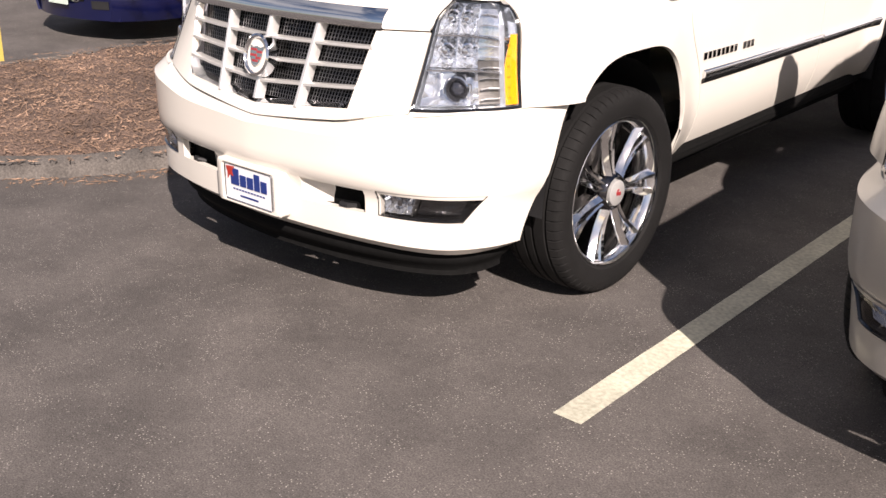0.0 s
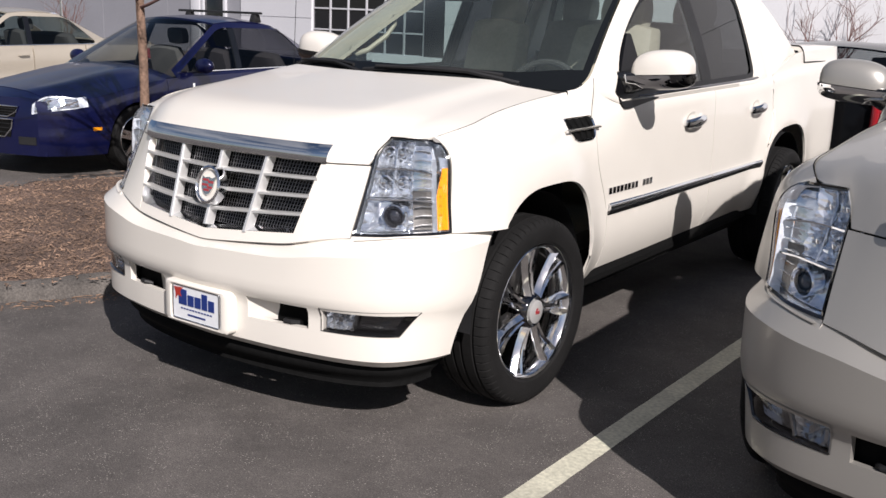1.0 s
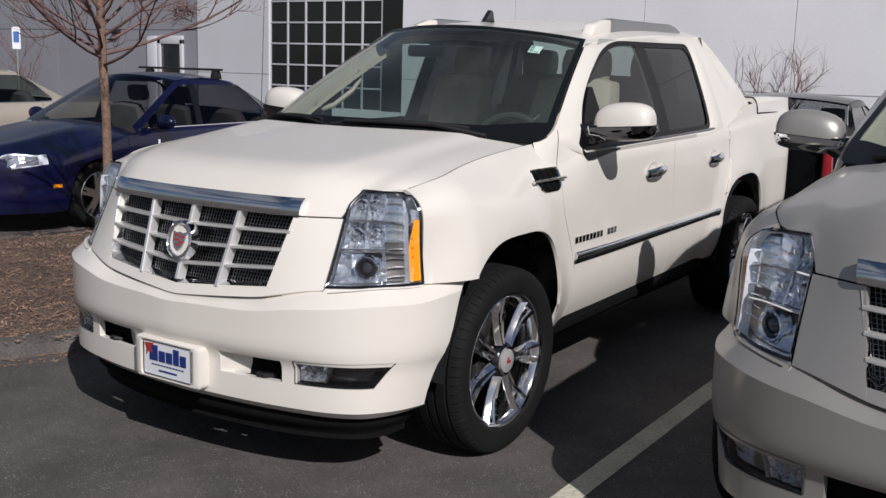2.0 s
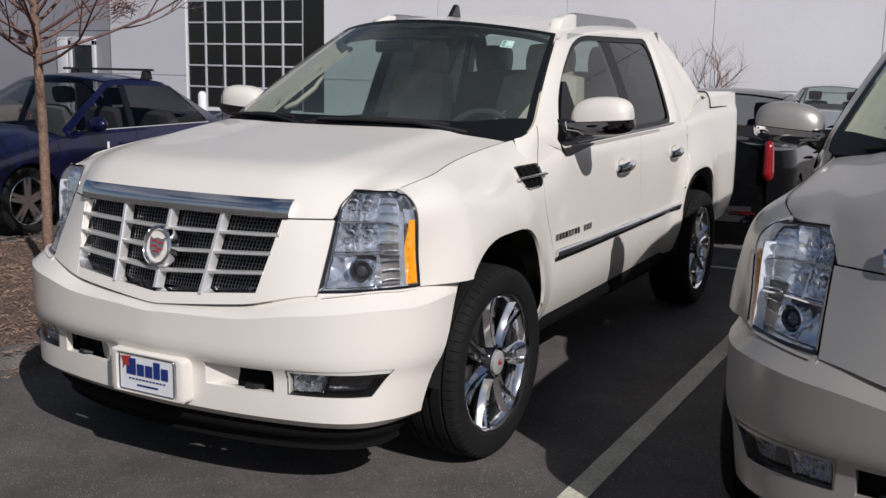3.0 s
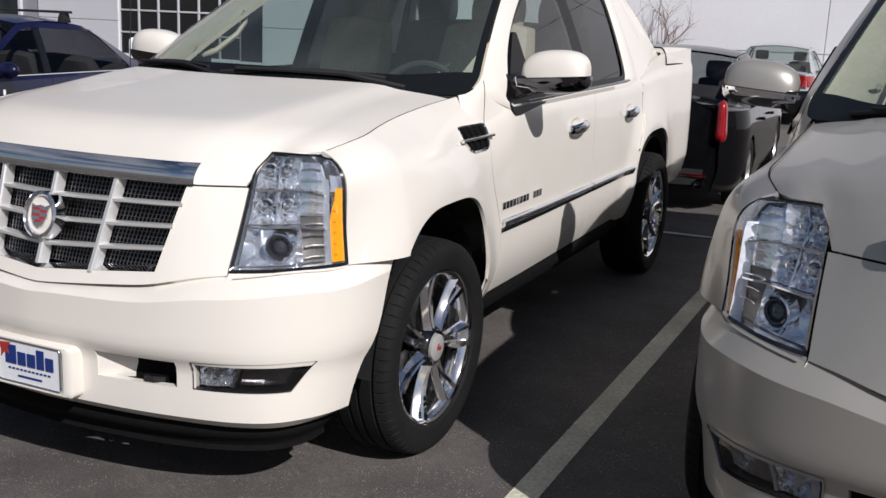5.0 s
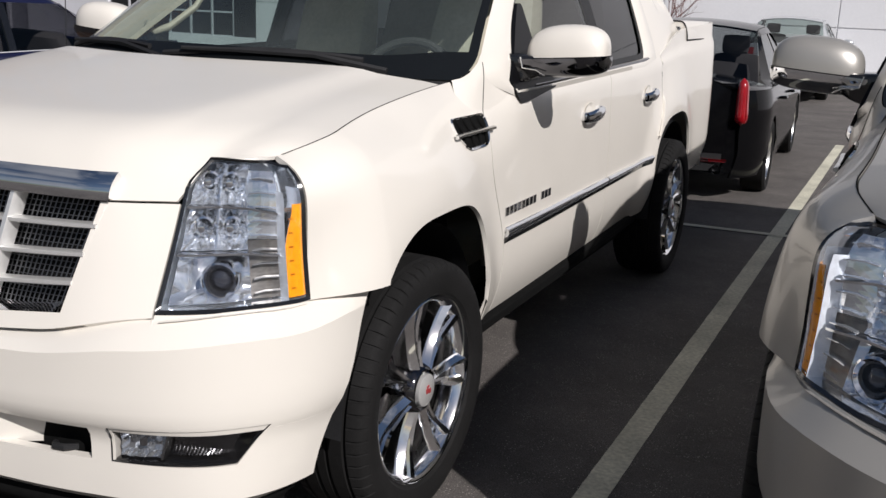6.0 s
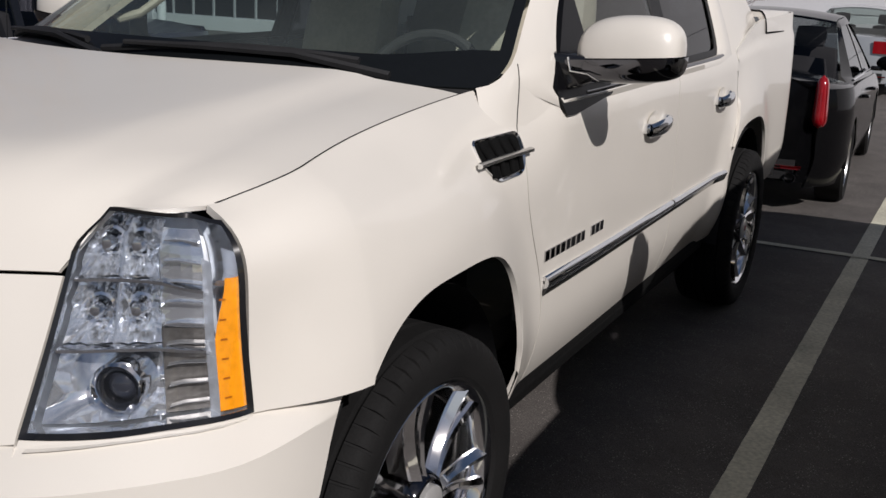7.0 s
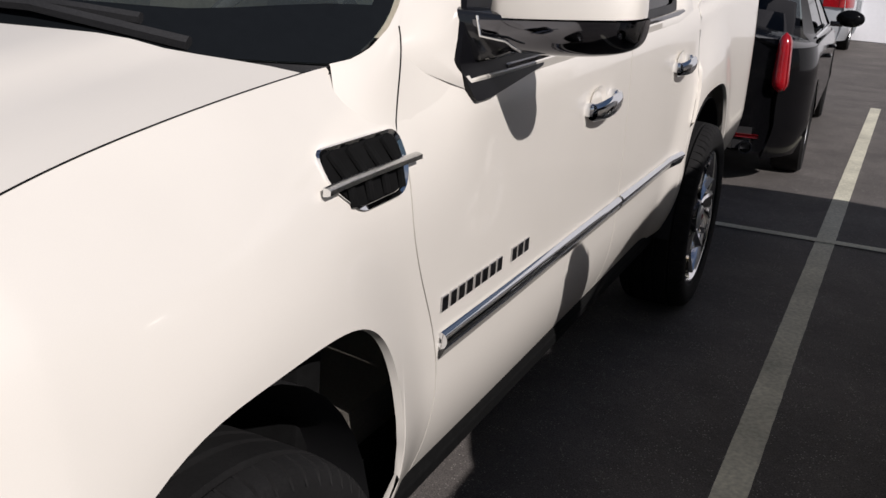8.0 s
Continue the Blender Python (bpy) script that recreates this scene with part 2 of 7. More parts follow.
def part(name, bm, mat, parent=None, label="", smooth=40, mats=()):
    """Link a bmesh as one mesh object, under a thing where one is given."""
    if SHAPE["body"]:
        for v in bm.verts:
            v.co = body_place(v.co)
    me = bpy.data.meshes.new(name)
    bm.normal_update()
    bm.to_mesh(me)
    bm.free()
    me.materials.append(mat)
    for extra in mats:
        me.materials.append(extra)
    if smooth:
        me.shade_smooth()
        me.set_sharp_from_angle(angle=radians(smooth))
    ob = new(name, me)
    if parent is not None:
        ob.parent = parent
    if label:
        tagged(ob, label)
    return ob


def grid(nu, nv, at, close_u=False):
    """A sheet of quads through at(u, v), u and v from 0 to 1."""
    bm = bmesh.new()
    vs = [[bm.verts.new(at(i / (nu if close_u else nu), j / nv)) for j in range(nv + 1)] for i in range(nu if close_u else nu + 1)]
    for i in range(nu):
        for j in range(nv):
            a, b = vs[i], vs[(i + 1) % len(vs)]
            bm.faces.new((a[j], b[j], b[j + 1], a[j + 1]))
    return bm


def flange(bm, depth, out=None):
    """Turn the rim of a sheet inwards, so that a panel has a folded edge."""
    bm.normal_update()
    rim = [e for e in bm.edges if e.is_boundary]
    normals = {v: v.normal.copy() for e in rim for v in e.verts}
    made = bmesh.ops.extrude_edge_only(bm, edges=rim)
    fresh = [g for g in made["geom"] if isinstance(g, bmesh.types.BMVert)]
    for v in fresh:
        near = [e.other_vert(v) for e in v.link_edges]
        near = [n for n in near if n in normals]
        if near:
            v.co -= normals[near[0]] * depth
    return bm


def flip(bm):
    bmesh.ops.reverse_faces(bm, faces=bm.faces[:])
    return bm


def mirror_x(bm):
    for v in bm.verts:
        v.co.x = -v.co.x
    return flip(bm)


def box(bm, x0, x1, y0, y1, z0, z1, bevel=0.0, m=None, index=0):
    """Add a box, with rounded edges where bevel is set."""
    own = bmesh.new()
    bmesh.ops.create_cube(own, size=1)
    for v in own.verts:
        v.co = Vector(((x0 + x1) / 2 + v.co.x * (x1 - x0), (y0 + y1) / 2 + v.co.y * (y1 - y0), (z0 + z1) / 2 + v.co.z * (z1 - z0)))
    if bevel > 0:
        bmesh.ops.bevel(own, geom=own.edges[:], offset=bevel, segments=2, profile=0.5, affect="EDGES")
    return merge(bm, own, m, index)


def merge(bm, own, m=None, index=0):
    """Pour one bmesh into another."""
    if m is not None:
        own.transform(m)
    got = {v: bm.verts.new(v.co) for v in own.verts}
    for f in own.faces:
        try:
            g = bm.faces.new([got[v] for v in f.verts])
            g.material_index = index if index else f.material_index
        except ValueError:
            pass
    own.free()
    return bm


def lathe(profile, n, axis="X", index=0):
    """Turn a profile of (along, radius) round an axis."""
    bm = bmesh.new()
    rings = []
    for i in range(n):
        a = 2 * math.pi * i / n
        ring = []
        for along, r in profile:
            if axis == "X":
                co = (along, r * math.sin(a), r * math.cos(a))
            elif axis == "Y":
                co = (r * math.cos(a), along, r * math.sin(a))
            else:
                co = (r * math.cos(a), r * math.sin(a), along)
            ring.append(bm.verts.new(co))
        rings.append(ring)
    for i in range(n):
        a, b = rings[i], rings[(i + 1) % n]
        for j in range(len(profile) - 1):
            bm.faces.new((a[j], b[j], b[j + 1], a[j + 1]))
    bmesh.ops.remove_doubles(bm, verts=bm.verts[:], dist=1e-5)
    bmesh.ops.recalc_face_normals(bm, faces=bm.faces[:])
    return bm


def tube(points, radius, n=8, taper=None, bm=None, cap=True):
    """A round bar along a line of points."""
    bm = bm or bmesh.new()
    pts = [Vector(p) for p in points]
    rings = []
    side = None
    for i, p in enumerate(pts):
        way = (pts[min(i + 1, len(pts) - 1)] - pts[max(i - 1, 0)]).normalized()
        if side is None:
            side = way.orthogonal().normalized()
        side = (side - way * side.dot(way)).normalized()
        up = way.cross(side)
        r = radius if taper is None else radius + (taper - radius) * i / (len(pts) - 1)
        rings.append([bm.verts.new(p + (side * math.cos(2 * math.pi * k / n) + up * math.sin(2 * math.pi * k / n)) * r) for k in range(n)])
    for a, b in zip(rings, rings[1:]):
        for k in range(n):
            bm.faces.new((a[k], a[(k + 1) % n], b[(k + 1) % n], b[k]))
    if cap:
        bm.faces.new(rings[0][::-1])
        bm.faces.new(rings[-1])
    return bm


def outline_solid(points, depth, to=None, bevel=0.0):
    """A flat plate with the outline given in (a, b), from 0 to depth; to() places it."""
    bm = bmesh.new()
    low = [bm.verts.new((a, b, 0)) for a, b in points]
    f = bm.faces.new(low)
    got = bmesh.ops.extrude_face_region(bm, geom=[f])
    for v in got["geom"]:
        if isinstance(v, bmesh.types.BMVert):
            v.co.z += depth
    bmesh.ops.recalc_face_normals(bm, faces=bm.faces[:])
    if bevel > 0:
        bmesh.ops.bevel(bm, geom=[e for e in bm.edges], offset=bevel, segments=2, profile=0.5, affect="EDGES")
    if to is not None:
        for v in bm.verts:
            v.co = Vector(to(*v.co))
    return bm


def ease(a, b, x):
    k = min(1.0, max(0.0, (x - a) / (b - a)))
    return k * k * (3 - 2 * k)


def rounded(points, radius, n=4):
    """Round the corners of a polygon in (a, b)."""
    res = []
    m = len(points)
    for i in range(m):
        p, a, b = Vector(points[i]), Vector(points[i - 1]), Vector(points[(i + 1) % m])
        r = radius[i] if isinstance(radius, (list, tuple)) else radius
        ra, rb = min(r, (a - p).length * 0.49), min(r, (b - p).length * 0.49)
        s, e = p + (a - p).normalized() * ra, p + (b - p).normalized() * rb
        for k in range(n + 1):
            t = k / n
            q = s * (1 - t) ** 2 + p * 2 * t * (1 - t) + e * t * t
            res.append((q.x, q.y))
    return res


def empty(name, at, label, category, group="", kind=""):
    ob = new(name)
    ob.matrix_basis = at
    return tagged(ob, label, category, group, kind)

# ---- the large luxury body, shared by the pearl pickup and the silver wagon ----


def bezier(a, b, c, d, n):
    t = np.linspace(0, 1, n)[:, None]
    a, b, c, d = (np.array(p, float) for p in (a, b, c, d))
    return (1 - t) ** 3 * a + 3 * t * (1 - t) ** 2 * b + 3 * t * t * (1 - t) * c + t ** 3 * d


REAR = 4.5
HALF = 0.985
PLAN = np.vstack([bezier((0, -0.888), (0.62, -0.868), (0.97, -0.79), (HALF, -0.40), 60),
                  np.column_stack([np.full(90, HALF), np.linspace(-0.38, 4.0, 90)]),
                  bezier((HALF, 4.02), (HALF, 4.40), (0.86, 4.47), (0, REAR), 40)])
PLAN_S = np.concatenate([[0], np.cumsum(np.hypot(*np.diff(PLAN, axis=0).T))])


def plan(s):
    """The plan outline at a length s from the nose: place and outward normal."""
    x, y = np.interp(s, PLAN_S, PLAN[:, 0]), np.interp(s, PLAN_S, PLAN[:, 1])
    e = 0.02
    tx = np.interp(s + e, PLAN_S, PLAN[:, 0]) - np.interp(max(s - e, 0), PLAN_S, PLAN[:, 0])
    ty = np.interp(s + e, PLAN_S, PLAN[:, 1]) - np.interp(max(s - e, 0), PLAN_S, PLAN[:, 1])
    if s < 0.001:
        tx, ty = 1.0, 0.0
    k = math.hypot(tx, ty)
    return x, y, ty / k, -tx / k


def s_of(y):
    """Length along the plan for a place on the side."""
    return float(np.interp(y, PLAN[:, 1], PLAN_S))


def s_of_x(x):
    return float(np.interp(x, PLAN[:60, 0], PLAN_S[:60]))


def skin(s, z, off):
    """A point inside the plan outline by off; s below nought is the other side."""
    x, y, nx, ny = plan(abs(s))
    p = Vector((x - nx * off, y - ny * off, z))
    if s < 0:
        p.x = -p.x
    return p


# The body is drawn on a short plan; these curves carry it to its full length and stance.
DRAWN_SIDE = (-0.90, -0.52, 0.0, 0.48, 0.535, 1.69, 2.35, 2.73, 3.25, 4.0, 4.5)
TRUE_SIDE = (-0.98, -0.545, 0.065, 0.64, 0.70, 1.99, 2.72, 3.03, 3.575, 4.40, 4.78)
DRAWN_MID = (-0.90, 0.27, 1.1, 2.1, 3.0, 4.5)
TRUE_MID = (-1.005, 0.19, 1.05, 2.12, 3.25, 4.78)


def smooth_table(xs, ys):
    """A monotone smooth curve through a short table."""
    xs, ys = np.array(xs, float), np.array(ys, float)
    d = np.diff(ys) / np.diff(xs)
    m = np.concatenate([[d[0]], 2 * d[1:] * d[:-1] / (d[1:] + d[:-1]), [d[-1]]])

    def f(x):
        if x <= xs[0]:
            return ys[0] + m[0] * (x - xs[0])
        if x >= xs[-1]:
            return ys[-1] + m[-1] * (x - xs[-1])
        i = int(np.searchsorted(xs, x)) - 1
        h = xs[i + 1] - xs[i]
        t = (x - xs[i]) / h
        return (ys[i] * (1 + 2 * t) * (1 - t) ** 2 + h * m[i] * t * (1 - t) ** 2
                + ys[i + 1] * t * t * (3 - 2 * t) - h * m[i + 1] * t * t * (1 - t))
    return f


true_side, true_mid = smooth_table(DRAWN_SIDE, TRUE_SIDE), smooth_table(DRAWN_MID, TRUE_MID)
stance = smooth_table((-1.0, 1.0, 1.66, 2.7, 3.57, 4.5), (0.0, 0.001, 0.008, 0.022, 0.05, 0.072))


def bumper_place(p):
    """The bumper's true face: flatter in the middle, its lower openings a little higher."""
    wide = abs(p.x)
    low = 1 - ease(0.56, 0.68, p.z)
    up = 0.010 * low * (1 - ease(0.85, 0.97, wide))
    up += 0.008 * (1 - low) * (1 - ease(0.0, 0.35, wide))
    back = 0.016 * (1 - ease(0.15, 0.95, wide))
    return p + Vector((0, back, up))


def body_place(p):
    """From the drawn body to the true one: length, height, width and the slight rake."""
    if SHAPE["bumper"]:
        p = bumper_place(p)
    w = min(1.0, abs(p.x) / 0.93) ** 2
    y = float(true_mid(p.y) * (1 - w) + true_side(p.y) * w)
    z = p.z + 0.09 * (p.z - 0.75) + float(stance(y))
    x = p.x - math.copysign(0.040 * ease(-0.60, 0.35, p.y) * ease(0.45, 0.95, abs(p.x)), p.x)
    return Vector((x, y, z))


FRONT_AXLE, REAR_AXLE = 0.0, 3.302
DRAWN_FRONT, DRAWN_REAR = -0.055, 2.995


def arch_front(y):
    """Height of the front wheel opening's edge."""
    y = true_side(y)
    a, n = (0.43, 2.5) if y < 0 else (0.512, 3.8)
    k = abs(y) / a
    return 0.40 + 0.52 * max(0.0, 1 - k ** n) ** (1 / n) if k < 1 else 0.0


def arch_rear(y):
    k = abs(true_side(y) - REAR_AXLE - 0.01) / 0.47
    return 0.40 + 0.50 * max(0.0, 1 - k ** 3) ** (1 / 3) if k < 1 else 0.0


def flare(y, z):
    """How far the metal swells out round the wheel openings."""
    best = 0.0
    y = true_side(y)
    for axle, wide, out in ((FRONT_AXLE, 0.46, 0.046), (REAR_AXLE, 0.47, 0.028)):
        d = math.hypot((y - axle) / wide, (z - 0.42) / 0.5)
        best = max(best, out * (1 - ease(0.98, 1.55, d)))
    return best


def door_gap(z):
    """The curved front shut line of the front door."""
    return 0.535 - 0.125 * ease(0.66, 1.02, z) - 0.03 * ease(1.1, 1.24, z)


def rear_gap(z):
    """The rear shut line of the rear door, curving forward round the wheel."""
    return 2.69 - 0.205 * ease(1.0, 0.66, z) - 0.045 * ease(0.75, 0.47, z)


def shoulder_top(y):
    """Height of the upper edge of the side metal: the hood gap, then the belt line."""
    k = min(1, max(0, (y + 0.5) / 0.86))
    hood = 1.124 + 0.114 * k + 0.023 * math.sin(math.pi * k) * (1 - 0.3 * k)
    belt = 1.185 + 0.010 * y
    k = ease(0.36, 0.66, y)
    return hood * (1 - k) + belt * k + 0.02 * ease(2.5, 3.2, y)


def side_off(y, z):
    """How far the side lies inside the plan outline."""
    k = ease(0.32, 0.66, y)
    top = shoulder_top(y)
    a = 0.105 + 0.030 * ease(-0.5, 0.3, y) + 0.017 * math.exp(-((y + 0.20) / 0.22) ** 2)
    lo = 0.90
    rise = min(1.0, max(0.0, (z - lo) / (top - lo)))
    fender = a * rise ** (3.0 + 4.0 * (1 - ease(-0.54, -0.05, y)))
    door = 0.014 * max(0.0, (z - 0.80) / 0.4) ** 2 + 0.014 * ease(top - 0.04, top, z)
    low = 0.05 * max(0.0, (0.66 - z) / 0.2) ** 2
    nose = 0.060 * (1 - ease(-0.54, -0.30, y))
    return fender * (1 - k) + door * k + low + nose - flare(y, z)


def side_at(y, z, lift=0.0):
    return skin(s_of(y), z, side_off(y, z) - lift)


def side_panel(ys, zlo, nz=18, ztop=shoulder_top, shift=None):
    """A panel of the side over the stations ys, from zlo(y) up."""
    def at(u, v):
        y0 = ys[int(round(u * (len(ys) - 1)))]
        lo = zlo(y0)
        z = lo + v * (ztop(y0) - lo)
        y = y0 if shift is None else shift(y0, z, v)
        return side_at(y, z)
    return flange(grid(len(ys) - 1, nz, at), 0.014)


def nose_off(s, z):
    """The upright face between bumper and hood."""
    lean = 0.37 + 0.10 * ease(0.45, 0.72, abs(s)) - 0.28 * ease(0.82, 1.05, abs(s))
    return 0.050 + 0.012 * ease(0.45, 0.7, abs(s)) + 0.018 * ease(0.6, 1.1, abs(s)) + max(-0.02, z - bumper_top_z(s)) * lean


def bumper_top_z(s):
    k = abs(s)
    return 0.708 + 0.085 * min(1.0, math.sqrt(k * k + 0.0009) / 0.95) + 0.012 * ease(0.9, 1.2, k) + 0.018 * ease(0.38, 0.64, k) * (1 - ease(0.84, 1.1, k))


FENDER_S0, FENDER_S1 = s_of(-0.54), s_of(-0.30)


def ledge_drop(s):
    """Height of the bumper's sloping ledge, narrow in the middle."""
    return 0.026 + 0.026 * ease(0.05, 0.80, abs(s)) - 0.012 * ease(0.95, 1.25, abs(s))


def bumper_off(s, z):
    """The bumper's face, its sharp ledge and the tuck towards the ground."""
    d = bumper_top_z(s) - z
    reach = 0.062 * (1 - ease(FENDER_S0, FENDER_S1, abs(s))) + 0.0015
    deep = ledge_drop(s)
    ledge = reach * (1 - max(0.0, d) / deep) if d < deep else 0.0
    tuck = 0.034 * ease(0.57, 0.50, z) * (1 - 0.6 * ease(0.5, 0.9, abs(s))) + 0.05 * max(0.0, (0.37 - z) / 0.04) ** 2
    corner = 0.16 * max(0.0, 0.60 - z) * ease(0.80, 1.15, abs(s))
    return ledge + tuck + corner


def bumper_end(z):
    """Where the bumper stops at the wheel opening."""
    k = max(0.0, min(1.0, (z - 0.40) / 0.52))
    return s_of(-0.43 * max(0.0, 1 - k ** 2.5) ** 0.4 - 0.004 - 0.075 * ease(0.66, 0.36, z))


def bumper_piece(z0, z1, s0=None, s1=None, n=72, deep=0.025, zs=None, lift=0.0):
    """Part of the bumper's skin; without s0 and s1 from one wheel opening to the other."""
    m = len(zs) - 1 if zs else 4

    def at(u, v):
        z = zs[int(round(v * m))] if zs else z0 + (z1 - z0) * v
        if s0 is None:
            k = 2 * u - 1
            s = k * bumper_end(z)
        else:
            s = s0 + (s1 - s0) * u
        if zs:
            f = (z - 0.53) / 0.27
            top = bumper_top_z(s)
            fold = top - ledge_drop(s)
            z = 0.53 + (fold - 0.53) * f / 0.775 if f <= 0.775 else fold + (top - fold) * (f - 0.775) / 0.225
        return skin(s, z, bumper_off(s, z) - lift)
    return flange(grid(n, m, at), deep)


LAMP_OUT = s_of(-0.534)


def lamp_in(z):
    """Inner edge of the headlamp."""
    x = 0.686 + 0.044 * (z - 0.80) / 0.26 + 0.062 * ease(1.05, 1.13, z) ** 1.4
    return s_of_x(x)


def lamp_at(a, z, deep=0.0):
    s = lamp_in(z) + (LAMP_OUT + 0.012 * ease(1.0, 0.8, z) - lamp_in(z)) * a
    w = ease(0.55, 1.0, a)
    off = nose_off(s, z) * (1 - w) + side_off(-0.526, z) * w
    return skin(s, z, off + deep)


LAMP_LOW, LAMP_HIGH = 0.804, 1.121


def lamp_z(a, v):
    """Height in the lamp, whose lower edge rises outwards a little and whose upper outer corner is cut."""
    lo = LAMP_LOW - 0.004 + 0.006 * a
    hi = LAMP_HIGH - 0.013 * ease(0.70, 1.0, a) ** 1.5
    return lo + (hi - lo) * v


def hood_edge_points():
    """The hood's front edge: over the nose, up the lamp's inner edge, along its top."""
    pts = [skin(s, 1.028, nose_off(s, 1.028)) for s in np.linspace(0, lamp_in(1.028), 24)]
    pts += [lamp_at(0.0, z) for z in np.linspace(1.034, LAMP_HIGH, 12)]
    pts += [lamp_at(a, lamp_z(a, 1.0)) for a in np.linspace(0.1, 0.8, 8)]
    return pts


HOOD_EDGE = hood_edge_points()
HOOD_X = np.maximum.accumulate(np.array([p.x for p in HOOD_EDGE])) + np.arange(len(HOOD_EDGE)) * 1e-6
HOOD_Y = np.array([p.y + (0.007 if p.z > 1.05 else 0.0) for p in HOOD_EDGE])
HOOD_Z = np.array([p.z for p in HOOD_EDGE])
HOOD_Z[-8:] = np.maximum(HOOD_Z[-8:], 1.122)


def hood_at(a, b):
    """The hood: a from the nose to the windscreen, b from side to side."""
    ye = -0.515 + 0.825 * a
    rim = side_at(ye, shoulder_top(ye))
    edge = rim.x - 0.006
    x = b * edge
    zf = float(np.interp(abs(x), HOOD_X, HOOD_Z))
    yf = float(np.interp(abs(x), HOOD_X, HOOD_Y))
    yb = 0.10 + 0.21 * (x / 0.85) ** 2
    y = yf + (yb - yf) * a
    w = ease(0.93, 1.0, abs(b))
    y = y * (1 - w) + rim.y * w
    ze = rim.z - 0.002
    k = 1 - abs(b) ** 5.0
    z = ze + k * (0.036 + 0.008 * a) - 0.024 * (1 - abs(b) ** 2.4) * math.sin(math.pi * a)
    z += 0.012 * (1 - ease(0.50, 0.60, abs(x) - 0.10 * a)) * ease(0, 0.25, a)
    lip = math.exp(-a / 0.055)
    z = z * (1 - lip) + (zf - 0.001) * lip
    return Vector((x, y, z))


def screen_at(u, v, lift=0.0):
    """The windscreen: u across, v from the base up."""
    b = 2 * u - 1
    k = max(0.0, 1 - v / 0.17)
    b *= 1 - 0.060 * (1 - math.sqrt(max(0.0, 1 - k * k)))
    low = Vector((b * 0.912, 0.11 + 0.27 * b * b, 1.262 - 0.022 * b * b))
    high = Vector((b * 0.685, 1.03 + 0.15 * b * b, 1.748 - 0.055 * b * b))
    p = low.lerp(high, v)
    return p + Vector((0, -0.45, 0.75)) * (0.07 * v * (1 - v) + lift)


def house_x(z):
    """Half-width of the cabin by height."""
    h = (z - 1.2) / 0.5
    return 0.957 - 0.165 * h - 0.07 * h * h


def house(y, z, lift=0.0):
    return Vector((house_x(z) + lift, y, z))


def roof_at(u, v, rear):
    b = 2 * u - 1
    y0 = 1.03 + 0.15 * b * b
    y = y0 + (rear - y0) * v
    z = 1.748 - 0.055 * b * b + 0.065 * math.sin(math.pi / 2 * min(1, v * 1.5)) - 0.02 * abs(b) ** 8
    return Vector((b * (0.685 + 0.012 * math.sin(math.pi * v)), y, z))


def even(points, n):
    """Spread n points evenly along a closed outline in (a, b)."""
    p = np.array(list(points) + [points[0]], float)
    d = np.concatenate([[0], np.cumsum(np.hypot(*np.diff(p, axis=0).T))])
    t = np.linspace(0, d[-1], n, endpoint=False)
    return [(float(a), float(b)) for a, b in zip(np.interp(t, d, p[:, 0]), np.interp(t, d, p[:, 1]))]


def strip(points_a, points_b, closed=True):
    """Quads between two rows of points."""
    bm = bmesh.new()
    a = [bm.verts.new(p) for p in points_a]
    b = [bm.verts.new(p) for p in points_b]
    n = len(a)
    for i in range(n if closed else n - 1):
        j = (i + 1) % n
        bm.faces.new((a[i], a[j], b[j], b[i]))
    return bm


def lattice(nu, nv, at, width):
    """Thin crossing bars over a patch, for meshes behind grilles."""
    bm = bmesh.new()
    for i in range(nu + 1):
        pts = [at(i / nu, j / 4) for j in range(5)]
        tube(pts, width, 4, bm=bm, cap=False)
    for j in range(nv + 1):
        pts = [at(i / 6, j / nv) for i in range(7)]
        tube(pts, width * 0.55, 4, bm=bm, cap=False)
    return bm


def bar(points_in, half, deep, up):
    """A squared bar along points: half its width across, deep its depth; up(p) gives across and outward."""
    bm = bmesh.new()
    rings = []
    for p in points_in:
        across, outward = up(p)
        c = [p - across * half - outward * deep, p - across * half * 0.92, p - across * half * 0.55 + outward * 0.006,
             p + across * half * 0.55 + outward * 0.006, p + across * half * 0.92, p + across * half - outward * deep]
        rings.append([bm.verts.new(q) for q in c])
    for a, b in zip(rings, rings[1:]):
        for k in range(6):
            bm.faces.new((a[k], a[(k + 1) % 6], b[(k + 1) % 6], b[k]))
    bm.faces.new(rings[0])
    bm.faces.new(rings[-1][::-1])
    bmesh.ops.recalc_face_normals(bm, faces=bm.faces[:])
    return bm


GRILLE_TOP = 1.030


def grille_half(z):
    return 0.440 + 0.072 * (z - 0.79) / 0.275


def grille_low(x):
    return 0.752 + 0.036 * abs(x) / 0.44


def face_at(x, z, lift=0.0):
    """A place on the upright nose by x and z."""
    s = s_of_x(min(abs(x) + 0.02, 0.96)) if abs(x) > 0.15 else abs(x)
    p = skin(s, z, nose_off(s, z) - lift)
    return Vector((x, p.y, z))


